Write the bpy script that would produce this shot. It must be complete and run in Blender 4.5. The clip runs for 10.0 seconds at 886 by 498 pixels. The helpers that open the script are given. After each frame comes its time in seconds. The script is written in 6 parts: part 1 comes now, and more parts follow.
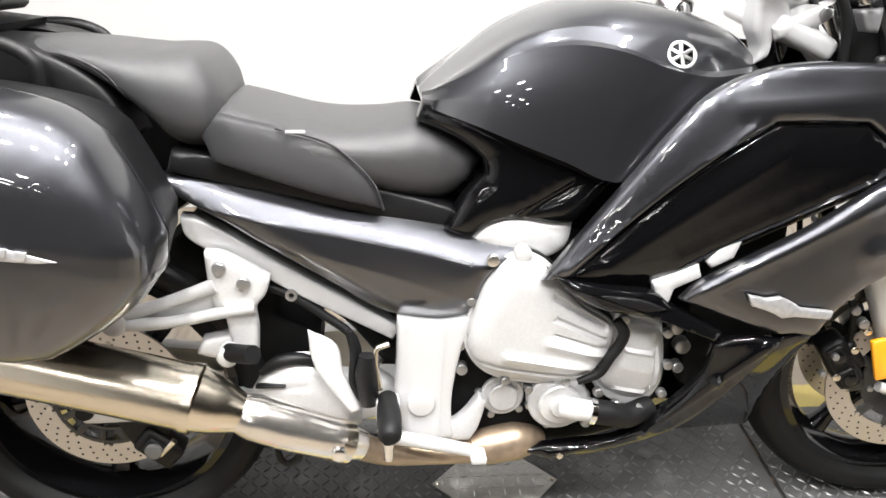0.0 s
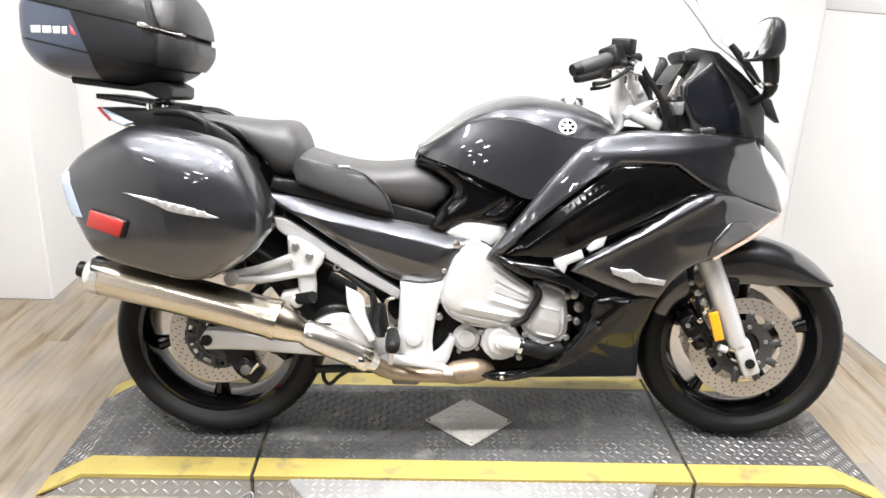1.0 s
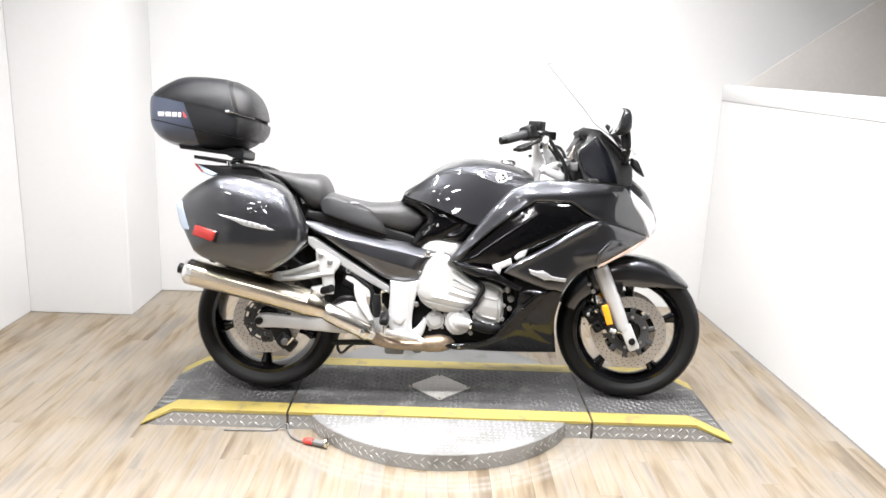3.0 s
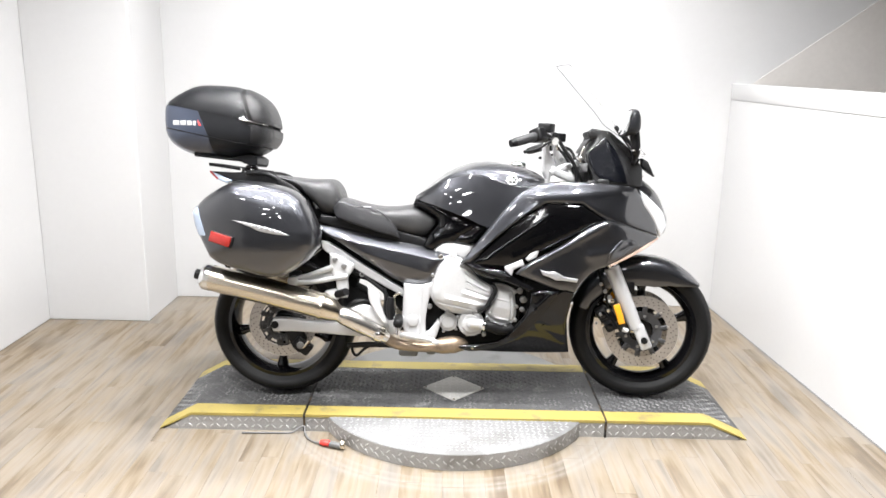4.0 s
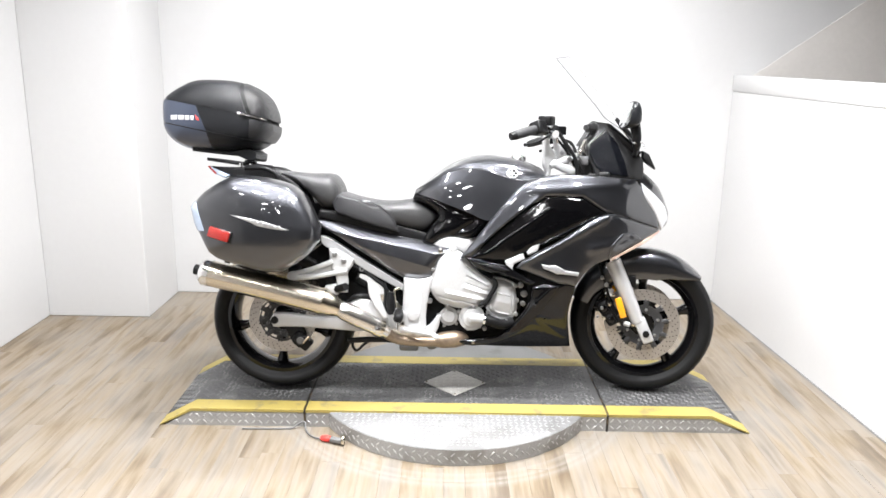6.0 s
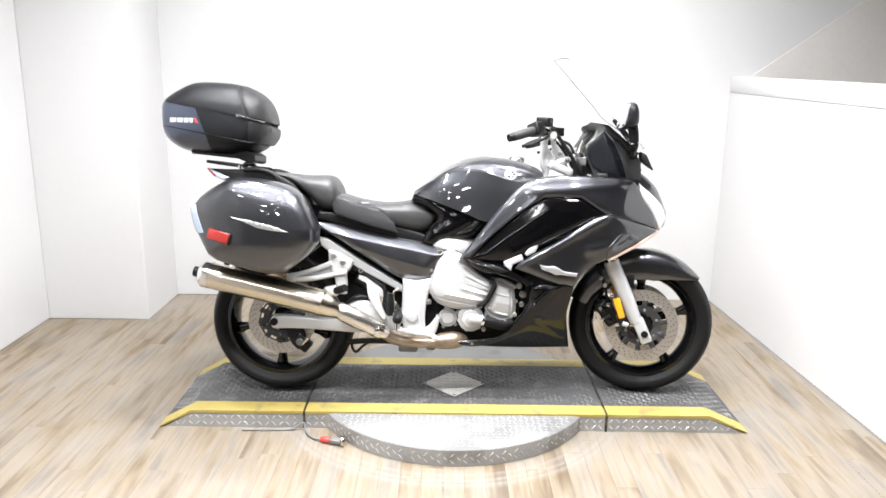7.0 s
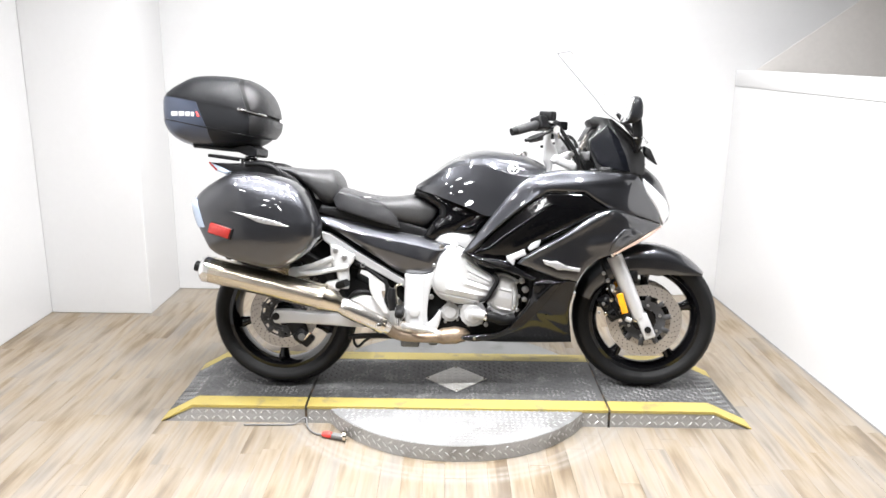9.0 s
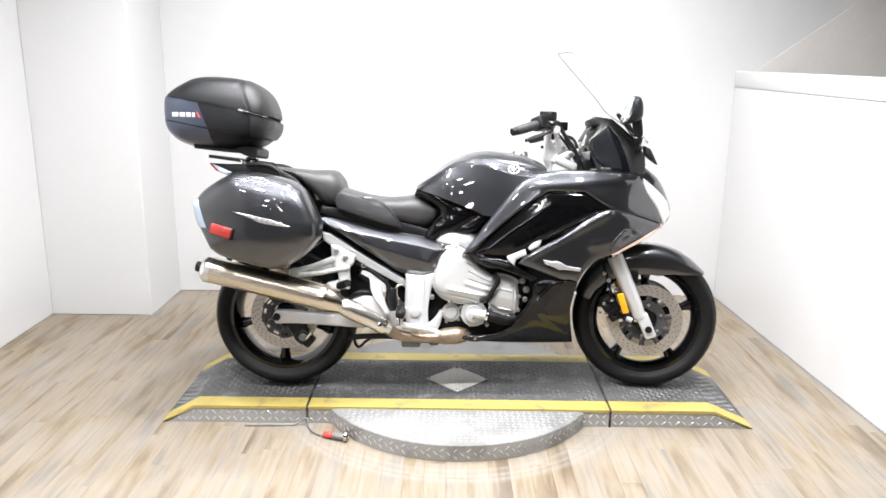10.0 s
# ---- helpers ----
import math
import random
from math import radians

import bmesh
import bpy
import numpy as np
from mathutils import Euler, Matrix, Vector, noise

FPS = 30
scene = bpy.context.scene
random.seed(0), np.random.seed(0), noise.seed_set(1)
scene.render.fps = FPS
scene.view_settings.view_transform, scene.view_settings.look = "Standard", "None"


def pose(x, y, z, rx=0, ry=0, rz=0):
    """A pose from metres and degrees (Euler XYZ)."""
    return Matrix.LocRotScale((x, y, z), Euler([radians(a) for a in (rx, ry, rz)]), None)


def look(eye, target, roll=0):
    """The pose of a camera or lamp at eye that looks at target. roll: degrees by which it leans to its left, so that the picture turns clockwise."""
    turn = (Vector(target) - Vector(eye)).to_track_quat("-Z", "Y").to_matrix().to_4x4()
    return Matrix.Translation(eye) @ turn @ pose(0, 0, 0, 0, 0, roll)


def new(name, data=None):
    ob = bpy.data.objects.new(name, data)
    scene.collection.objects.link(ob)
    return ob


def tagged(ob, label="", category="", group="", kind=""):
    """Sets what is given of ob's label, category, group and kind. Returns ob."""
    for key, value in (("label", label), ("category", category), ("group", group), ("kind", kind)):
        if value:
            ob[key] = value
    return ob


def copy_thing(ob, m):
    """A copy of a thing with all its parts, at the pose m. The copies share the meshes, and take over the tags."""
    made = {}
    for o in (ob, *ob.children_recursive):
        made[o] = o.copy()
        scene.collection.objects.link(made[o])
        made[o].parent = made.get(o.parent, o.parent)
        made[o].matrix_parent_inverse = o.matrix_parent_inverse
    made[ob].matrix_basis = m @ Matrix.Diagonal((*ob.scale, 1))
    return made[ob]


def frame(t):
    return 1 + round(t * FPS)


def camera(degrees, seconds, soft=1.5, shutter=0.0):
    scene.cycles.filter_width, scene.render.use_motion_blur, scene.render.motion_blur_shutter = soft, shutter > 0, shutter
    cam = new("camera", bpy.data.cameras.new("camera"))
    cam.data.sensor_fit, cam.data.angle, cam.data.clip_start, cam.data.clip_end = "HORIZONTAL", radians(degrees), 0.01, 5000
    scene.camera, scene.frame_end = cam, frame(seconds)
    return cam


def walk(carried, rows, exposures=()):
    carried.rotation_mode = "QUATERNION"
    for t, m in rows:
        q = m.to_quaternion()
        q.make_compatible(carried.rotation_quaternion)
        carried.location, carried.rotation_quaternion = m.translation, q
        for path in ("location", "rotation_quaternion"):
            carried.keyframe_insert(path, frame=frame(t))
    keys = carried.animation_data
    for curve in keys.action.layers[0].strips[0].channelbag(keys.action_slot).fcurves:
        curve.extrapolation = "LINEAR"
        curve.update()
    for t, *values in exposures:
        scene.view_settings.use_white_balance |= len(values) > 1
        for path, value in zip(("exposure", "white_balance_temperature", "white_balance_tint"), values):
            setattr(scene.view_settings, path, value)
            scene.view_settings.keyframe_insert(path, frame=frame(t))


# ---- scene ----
cam = camera(59.6, 10.0, 1.6)
PATH = [
    (0, (-0.268, -1.189, 1.303), (-0.083, 0.553, 0.336), 2.5),
    (0.2, (-0.249, -1.372, 1.318), (-0.136, 0.421, 0.440), 1.3),
    (0.5, (-0.252, -1.654, 1.311), (-0.144, 0.156, 0.467), 1.0),
    (0.6, (-0.254, -1.734, 1.338), (-0.165, 0.073, 0.486), 1.5),
    (0.8, (-0.241, -1.907, 1.362), (-0.181, -0.050, 0.620), 0.5),
    (0.9, (-0.222, -1.983, 1.376), (-0.144, -0.113, 0.671), 1.5),
    (1, (-0.19, -2.069, 1.379), (-0.116, -0.187, 0.704), 2.2),
    (1.2, (-0.153, -2.222, 1.397), (-0.093, -0.337, 0.733), 1.6),
    (1.4, (-0.145, -2.354, 1.432), (-0.082, -0.447, 0.834), 1.2),
    (1.5, (-0.128, -2.435, 1.44), (-0.056, -0.517, 0.876), 1.1),
    (1.7, (-0.116, -2.584, 1.438), (-0.001, -0.662, 0.896), 2.1),
    (1.8, (-0.140, -2.661, 1.438), (-0.018, -0.744, 0.882), 2.2),
    (2, (-0.166, -2.789, 1.441), (-0.052, -0.866, 0.904), 1.9),
    (2.2, (-0.161, -2.894, 1.451), (-0.076, -0.960, 0.951), 2.0),
    (2.5, (-0.122, -3.014, 1.455), (-0.07, -1.071, 0.985), 1.5),
    (2.7, (-0.066, -3.092, 1.455), (-0.034, -1.151, 0.977), 2.4),
    (3.8, (-0.081, -3.153, 1.477), (-0.063, -1.208, 1.008), 1.2),
    (4, (-0.072, -3.16, 1.465), (-0.07, -1.216, 0.995), 1.2),
    (4.5, (-0.069, -3.154, 1.464), (-0.073, -1.212, 0.987), 1.1),
    (5, (-0.07, -3.151, 1.456), (-0.078, -1.209, 0.981), 1.1),
    (5.5, (-0.061, -3.147, 1.453), (-0.066, -1.205, 0.974), 0.8),
    (5.7, (-0.066, -3.141, 1.462), (-0.066, -1.201, 0.976), 0.9),
    (6.8, (-0.068, -3.152, 1.458), (-0.074, -1.210, 0.978), 0.8),
    (7, (-0.064, -3.153, 1.459), (-0.064, -1.211, 0.98), 0.7),
    (7.5, (-0.065, -3.153, 1.455), (-0.073, -1.209, 0.985), 0.7),
    (8, (-0.058, -3.149, 1.455), (-0.065, -1.207, 0.975), 0.7),
    (8.5, (-0.065, -3.145, 1.457), (-0.07, -1.204, 0.973), 0.7),
    (9, (-0.059, -3.138, 1.458), (-0.068, -1.2, 0.964), 0.7),
    (9.5, (-0.062, -3.134, 1.457), (-0.064, -1.196, 0.961), 0.5),
    (10, (-0.062, -3.144, 1.447), (-0.071, -1.204, 0.961), 0.6),
]
walk(cam, [(t, look(eye, target, roll)) for t, eye, target, roll in PATH],
     [(0.0, -0.2, 6500, 10), (0.5, -0.15, 6500, 10), (1.0, -0.1, 6500, 10), (2.5, -0.05, 6450, 10), (4.0, -0.17, 6350, 10), (5.0, -0.2, 6350, 10), (5.5, -0.17, 6330, 10), (7.0, -0.1, 6300, 10), (7.5, -0.07, 6300, 10), (9.0, -0.08, 6300, 10), (9.5, -0.12, 6300, 10), (10.0, -0.18, 6300, 10)])

# ---- world and lamps ----
world = bpy.data.worlds.new("world")
scene.world = world
world.use_nodes = True
world.node_tree.nodes["Background"].inputs["Color"].default_value = (0.75, 0.8, 0.9, 1)
world.node_tree.nodes["Background"].inputs["Strength"].default_value = 0.3
CEILING, HALL_Y, HALL_X = 3.0, -11.0, 4.6
LAMP_POWER = 31.0
# Lamps over the bay, and the rows of the hall behind the camera.
BAY_LAMPS = [(-1.15 + 0.6 * i - 0.35 * (y < -1.5), y) for y in (-1.65, -0.65) for i in range(5)] + [(-0.9, 0.4), (0.0, 0.5), (0.9, 0.5)]
HALL_LAMPS = [(-1.9 + 1.15 * i + 0.4 * (j % 2), -3.6 - 1.7 * j) for j in range(4) for i in range(2)]

# ---- materials ----


def material(name):
    m = bpy.data.materials.new(name)
    m.use_nodes = True
    return m, m.node_tree.nodes, m.node_tree.links, m.node_tree.nodes["Principled BSDF"]


def paint(name, colour, rough=0.4, metal=0.0, coat=0.0, spread=0.12, grain=60.0, bump=0.0, bump_scale=300.0, blotch=3.0, rough_spread=0.08, coat_rough=0.04):
    """A surface with large blotches and fine grain in colour and roughness, and a fine relief."""
    m, nodes, links, b = material(name)
    tc = nodes.new("ShaderNodeTexCoord")
    big, fine = nodes.new("ShaderNodeTexNoise"), nodes.new("ShaderNodeTexNoise")
    big.inputs["Scale"].default_value, fine.inputs["Scale"].default_value = blotch, grain
    big.inputs["Detail"].default_value = 4
    links.new(tc.outputs["Object"], big.inputs["Vector"]), links.new(tc.outputs["Object"], fine.inputs["Vector"])
    mix = nodes.new("ShaderNodeMath")
    mix.operation = "MULTIPLY_ADD"
    links.new(big.outputs["Fac"], mix.inputs[0])
    mix.inputs[1].default_value = 0.6
    half = nodes.new("ShaderNodeMath")
    half.operation = "MULTIPLY"
    half.inputs[1].default_value = 0.4
    links.new(fine.outputs["Fac"], half.inputs[0]), links.new(half.outputs[0], mix.inputs[2])
    ramp = nodes.new("ShaderNodeValToRGB")
    lo, hi = 1 - spread, 1 + spread
    ramp.color_ramp.elements[0].position, ramp.color_ramp.elements[1].position = 0.3, 0.7
    ramp.color_ramp.elements[0].color = (*[c * lo for c in colour], 1)
    ramp.color_ramp.elements[1].color = (*[min(1, c * hi) for c in colour], 1)
    links.new(mix.outputs[0], ramp.inputs["Fac"]), links.new(ramp.outputs["Color"], b.inputs["Base Color"])
    r = nodes.new("ShaderNodeMapRange")
    r.inputs["To Min"].default_value, r.inputs["To Max"].default_value = max(0.02, rough - rough_spread), min(1, rough + rough_spread)
    links.new(mix.outputs[0], r.inputs["Value"]), links.new(r.outputs[0], b.inputs["Roughness"])
    b.inputs["Metallic"].default_value = metal
    b.inputs["Coat Weight"].default_value = coat
    b.inputs["Coat Roughness"].default_value = coat_rough
    if bump:
        relief, n = nodes.new("ShaderNodeBump"), nodes.new("ShaderNodeTexNoise")
        n.inputs["Scale"].default_value = bump_scale
        relief.inputs["Strength"].default_value, relief.inputs["Distance"].default_value = bump, 0.002
        links.new(tc.outputs["Object"], n.inputs["Vector"]), links.new(n.outputs["Fac"], relief.inputs["Height"])
        links.new(relief.outputs["Normal"], b.inputs["Normal"])
    return m


GREY_PAINT = paint("grey_metallic_paint", (0.053, 0.0543, 0.061), 0.37, 0.93, 1.0, 0.12, 900, coat_rough=0.02)
BLACK_GLOSS = paint("black_gloss_paint", (0.002, 0.002, 0.0023), 0.06, 0.0, 0.0, 0.2, 300, rough_spread=0.03)
BLACK_SATIN = paint("black_satin_plastic", (0.0035, 0.0035, 0.004), 0.42, 0.0, 0.0, 0.25, 200, 0.25, 700)
BLACK_MATT = paint("dark_grained_plastic", (0.004, 0.004, 0.0043), 0.55, 0.0, 0.0, 0.2, 150, 0.4, 900)
# For backing parts: the shade of deep gaps is put into this near-black.
RECESS_BLACK = paint("grimy_black_metal", (0.002, 0.002, 0.002), 0.7, 0.0, 0.0, 0.3, 120, 0.4, 500)
COCKPIT = paint("blue_black_cockpit_plastic", (0.003, 0.0035, 0.0055), 0.22, 0.0, 0.0, 0.2, 200, 0.15, 800)
CASE_BLACK = paint("dark_case_shell", (0.010, 0.0105, 0.012), 0.36, 0.0, 0.05, 0.15, 150, 0.3, 1100)
CASE_BLUE = paint("blue_grey_case_panel", (0.068, 0.083, 0.125), 0.34, 0.75, 0.7, 0.03, 400)
SEAT_VINYL = paint("seat_vinyl", (0.036, 0.036, 0.037), 0.36, 0.0, 0.0, 0.2, 90, 0.5, 900)
COCKPIT_GREY = paint("dark_grey_cockpit_plastic", (0.009, 0.009, 0.0095), 0.4, 0.0, 0.0, 0.2, 200, 0.2, 800)
PAD_VINYL = paint("black_pad_vinyl", (0.009, 0.009, 0.010), 0.36, 0.0, 0.0, 0.15, 90, 0.4, 1200)
SEAT_SIDE = paint("seat_side_vinyl", (0.016, 0.016, 0.018), 0.42, 0.0, 0.0, 0.15, 90, 0.5, 1200)
RUBBER = paint("tyre_rubber", (0.0042, 0.0042, 0.0045), 0.55, 0.0, 0.0, 0.3, 80, 0.2, 500)
CAST_SILVER = paint("cast_silver_alloy", (0.52, 0.52, 0.522), 0.45, 0.42, 0.0, 0.10, 200, 0.3, 700)
BRIGHT_SILVER = paint("silver_painted_alloy", (0.51, 0.51, 0.515), 0.42, 0.32, 0.3, 0.04, 300)
BOLT_STEEL = paint("zinc_plated_steel", (0.36, 0.36, 0.36), 0.34, 0.9, 0.0, 0.1, 200)
STEEL = paint("brushed_stainless_steel", (0.67, 0.61, 0.51), 0.2, 1.0, 0.0, 0.05, 200, rough_spread=0.05)
CHROME = paint("bright_chrome", (0.8, 0.8, 0.8), 0.09, 1.0, 0.0, 0.03, 200, rough_spread=0.04)
EMBLEM_SILVER = paint("brushed_emblem_silver", (0.54, 0.54, 0.55), 0.32, 0.7, 0.2, 0.3, 90)
SATIN_STEEL = paint("satin_steel", (0.68, 0.65, 0.61), 0.2, 0.95, 0.0, 0.1, 60, rough_spread=0.08)
GRIP = paint("black_grip_rubber", (0.016, 0.016, 0.017), 0.55, 0.0, 0.0, 0.2, 120, 0.4, 500)
HEADER_STEEL = paint("heat_tinted_steel", (0.29, 0.222, 0.16), 0.42, 0.7, 0.0, 0.35, 60, blotch=9)
DISC_STEEL = paint("brake_disc_steel", (0.52, 0.49, 0.46), 0.36, 0.9, 0.0, 0.08, 300)
RIM_BLACK = paint("black_rim_enamel", (0.0035, 0.0035, 0.004), 0.1, 0.0, 0.2, 0.2, 200)
CARRIER_GREY = paint("dark_grey_anodised_alloy", (0.045, 0.045, 0.047), 0.42, 0.35, 0.0, 0.15, 200)
RED_LENS = paint("red_reflector", (0.24, 0.012, 0.008), 0.25, 0.0, 0.5, 0.15, 500, 0.4, 900)
AMBER_LENS = paint("amber_reflector", (0.85, 0.36, 0.01), 0.25, 0.0, 0.5, 0.1, 500, 0.4, 900)
PEACH_LENS = paint("pale_orange_lens", (0.74, 0.53, 0.44), 0.25, 0.0, 0.5, 0.05, 300)
LAMP_LENS = paint("clear_lamp_lens", (0.75, 0.77, 0.8), 0.08, 0.3, 1.0, 0.1, 60)
WHITE_LENS = paint("pale_rear_lens", (0.42, 0.49, 0.60), 0.22, 0.35, 0.7, 0.08, 60)
WALL_WHITE = paint("white_wall_paint", (0.51, 0.508, 0.508), 0.7, 0.0, 0.0, 0.02, 40, 0.15, 160, blotch=1.2)
HALL_DARK = paint("dark_hall_paint", (0.02, 0.0195, 0.019), 0.7, 0.0, 0.0, 0.2, 30, 0.1, 120)
BEIGE_WALL = paint("beige_grey_wall_paint", (0.56, 0.535, 0.51), 0.75, 0.0, 0.0, 0.05, 40, 0.1, 160)
CEILING_GREY = paint("grey_ceiling_paint", (0.16, 0.155, 0.15), 0.85, 0.0, 0.0, 0.1, 40, 0.1, 160)
CEILING_WHITE = paint("white_lamp_enamel", (0.78, 0.78, 0.77), 0.85, 0.0, 0.0, 0.03, 40, 0.1, 160)
CLIP_RED = paint("red_plastic", (0.7, 0.05, 0.04), 0.35, 0.0, 0.2, 0.1, 100)
RIM_GREY = paint("grey_edge_plastic", (0.10, 0.10, 0.103), 0.4, 0.0, 0.0, 0.1, 100)
CABLE_GREY = paint("grey_cable", (0.14, 0.14, 0.14), 0.5, 0.0, 0.0, 0.1, 100)

# Dull blacks: little gloss.
for dull in (RUBBER, BLACK_MATT, BLACK_SATIN):
    dull.node_tree.nodes["Principled BSDF"].inputs["Specular IOR Level"].default_value = 0.3
RECESS_BLACK.node_tree.nodes["Principled BSDF"].inputs["Specular IOR Level"].default_value = 0.15


def worn(name, colour, under, amount, rough=0.5, metal=0.0, under_metal=0.0, scale=7.0, bump=0.3):
    """Paint worn through in patches to what lies under it, with fine scratches and dirt."""
    m, nodes, links, b = material(name)
    tc = nodes.new("ShaderNodeTexCoord")
    n, f, g = (nodes.new("ShaderNodeTexNoise") for _ in range(3))
    for node, s, d in ((n, scale, 8), (f, 160, 3), (g, 2.2, 4)):
        node.inputs["Scale"].default_value, node.inputs["Detail"].default_value = s, d
        links.new(tc.outputs["Object"], node.inputs["Vector"])
    mask = nodes.new("ShaderNodeValToRGB")
    mask.color_ramp.elements[0].position, mask.color_ramp.elements[1].position = amount, amount + 0.1
    links.new(n.outputs["Fac"], mask.inputs["Fac"])
    mix = nodes.new("ShaderNodeMix")
    mix.data_type = "RGBA"
    mix.inputs["A"].default_value, mix.inputs["B"].default_value = (*colour, 1), (*under, 1)
    links.new(mask.outputs["Color"], mix.inputs["Factor"])
    dirt = nodes.new("ShaderNodeMix")
    dirt.data_type, dirt.blend_type = "RGBA", "MULTIPLY"
    dirt.inputs["Factor"].default_value = 1.0
    tone = nodes.new("ShaderNodeMapRange")
    tone.inputs["From Min"].default_value, tone.inputs["From Max"].default_value = 0.3, 0.7
    tone.inputs["To Min"].default_value, tone.inputs["To Max"].default_value = 0.72, 1.08
    add = nodes.new("ShaderNodeMath")
    add.operation = "MULTIPLY_ADD"
    add.inputs[1].default_value = 0.5
    half = nodes.new("ShaderNodeMath")
    half.operation = "MULTIPLY"
    half.inputs[1].default_value = 0.5
    links.new(g.outputs["Fac"], half.inputs[0]), links.new(f.outputs["Fac"], add.inputs[0]), links.new(half.outputs[0], add.inputs[2])
    links.new(add.outputs[0], tone.inputs["Value"])
    grey = nodes.new("ShaderNodeCombineColor")
    for c in range(3):
        links.new(tone.outputs[0], grey.inputs[c])
    links.new(mix.outputs["Result"], dirt.inputs["A"]), links.new(grey.outputs[0], dirt.inputs["B"])
    links.new(dirt.outputs["Result"], b.inputs["Base Color"])
    r = nodes.new("ShaderNodeMapRange")
    r.inputs["To Min"].default_value, r.inputs["To Max"].default_value = rough - 0.15, rough + 0.2
    links.new(f.outputs["Fac"], r.inputs["Value"]), links.new(r.outputs[0], b.inputs["Roughness"])
    me = nodes.new("ShaderNodeMapRange")
    me.inputs["To Min"].default_value, me.inputs["To Max"].default_value = metal, under_metal
    links.new(mask.outputs["Color"], me.inputs["Value"]), links.new(me.outputs[0], b.inputs["Metallic"])
    relief = nodes.new("ShaderNodeBump")
    relief.inputs["Strength"].default_value, relief.inputs["Distance"].default_value = bump, 0.001
    links.new(f.outputs["Fac"], relief.inputs["Height"]), links.new(relief.outputs["Normal"], b.inputs["Normal"])
    return m


DARK_PLATE = worn("dark_painted_tread_plate", (0.070, 0.070, 0.071), (0.15, 0.148, 0.145), 0.58, 0.56, 0.15, 0.4, 9)
ALU_PLATE = worn("aluminium_tread_plate", (0.20, 0.20, 0.20), (0.15, 0.148, 0.145), 0.55, 0.66, 0.1, 0.1, 6)
# The same plate as ALU_PLATE, lightened: light on upright faces put into the colour.
SIDE_LIT_PLATE = worn("bright_tread_plate", (0.36, 0.357, 0.35), (0.25, 0.243, 0.232), 0.55, 0.5, 0.25, 0.25, 6)
PALE_PLATE = worn("pale_tread_plate", (0.47, 0.455, 0.43), (0.34, 0.325, 0.30), 0.55, 0.5, 0.1, 0.1, 6)
TREAD_BRIGHT = worn("polished_tread_bar", (0.54, 0.54, 0.535), (0.37, 0.366, 0.36), 0.55, 0.36, 0.6, 0.5, 12)
DISC_BAR = worn("dull_aluminium_tread_bar", (0.36, 0.36, 0.358), (0.25, 0.247, 0.243), 0.55, 0.46, 0.35, 0.35, 12)
TREAD_DARK = worn("scuffed_tread_bar", (0.12, 0.12, 0.121), (0.26, 0.258, 0.255), 0.50, 0.42, 0.4, 0.6, 12)
YELLOW_PAINT = worn("yellow_safety_paint", (0.36, 0.285, 0.078), (0.25, 0.205, 0.09), 0.56, 0.5, 0, 0.1, 14)
DARK_RUST = worn("dark_seam_steel", (0.02, 0.018, 0.016), (0.10, 0.07, 0.045), 0.5, 0.6, 0.3, 0.3, 20)

SCREEN_CLEAR, _n, _l, _b = material("clear_polycarbonate")
_b.inputs["Base Color"].default_value = (0.965, 0.97, 0.972, 1)
_b.inputs["Transmission Weight"].default_value, _b.inputs["Roughness"].default_value, _b.inputs["IOR"].default_value = 1.0, 0.02, 1.02
MIRROR_GLASS, _n, _l, _b = material("mirror_glass")
_b.inputs["Base Color"].default_value = (0.85, 0.87, 0.88, 1)
_b.inputs["Metallic"].default_value, _b.inputs["Roughness"].default_value = 1.0, 0.02
GLOW, _n, _l, _b = material("lamp_glow")
_b.inputs["Emission Color"].default_value, _b.inputs["Emission Strength"].default_value = (1.0, 0.985, 0.96, 1), 70.0

GREY_PAINT.node_tree.nodes["Principled BSDF"].inputs["Coat IOR"].default_value = 1.75
for m in (RUBBER, BLACK_SATIN, BLACK_MATT, RIM_BLACK, CASE_BLACK):
    m.node_tree.nodes["Principled BSDF"].inputs["Specular IOR Level"].default_value = 0.26
CASE_BLACK.node_tree.nodes["Principled BSDF"].inputs["Specular IOR Level"].default_value = 0.22
BLACK_GLOSS.node_tree.nodes["Principled BSDF"].inputs["Specular IOR Level"].default_value = 0.42
RUBBER.node_tree.nodes["Principled BSDF"].inputs["Specular IOR Level"].default_value = 0.2

# ---- building helpers ----


def finish(name, bm, mat, parent=None, label="", smooth=58):
    """Links a bmesh as one mesh object; edges sharper than smooth degrees stay sharp."""
    bmesh.ops.recalc_face_normals(bm, faces=bm.faces)
    if smooth:
        for f in bm.faces:
            f.smooth = True
        for e in bm.edges:
            if len(e.link_faces) == 2 and e.calc_face_angle(0) > radians(smooth):
                e.smooth = False
    me = bpy.data.meshes.new(name)
    bm.to_mesh(me)
    bm.free()
    me.materials.append(mat)
    ob = new(name, me)
    ob.parent = parent
    if label:
        ob["label"] = label
    return ob


part = finish


def thing(name, m, label, category, group="", kind=""):
    ob = new(name)
    ob.empty_display_size = 0.1
    ob.matrix_world = m
    return tagged(ob, label, category, group, kind)


def mirrored(ob, label=""):
    """The same part on the other side of its thing's middle plane, with its own parts."""
    made = {}
    for o in (ob, *ob.children_recursive):
        made[o] = o.copy()
        scene.collection.objects.link(made[o])
        made[o].parent = made.get(o.parent, o.parent)
    made[ob].matrix_basis = Matrix.Diagonal((1, -1, 1, 1)) @ ob.matrix_basis
    if label:
        made[ob]["label"] = label
    return made[ob]


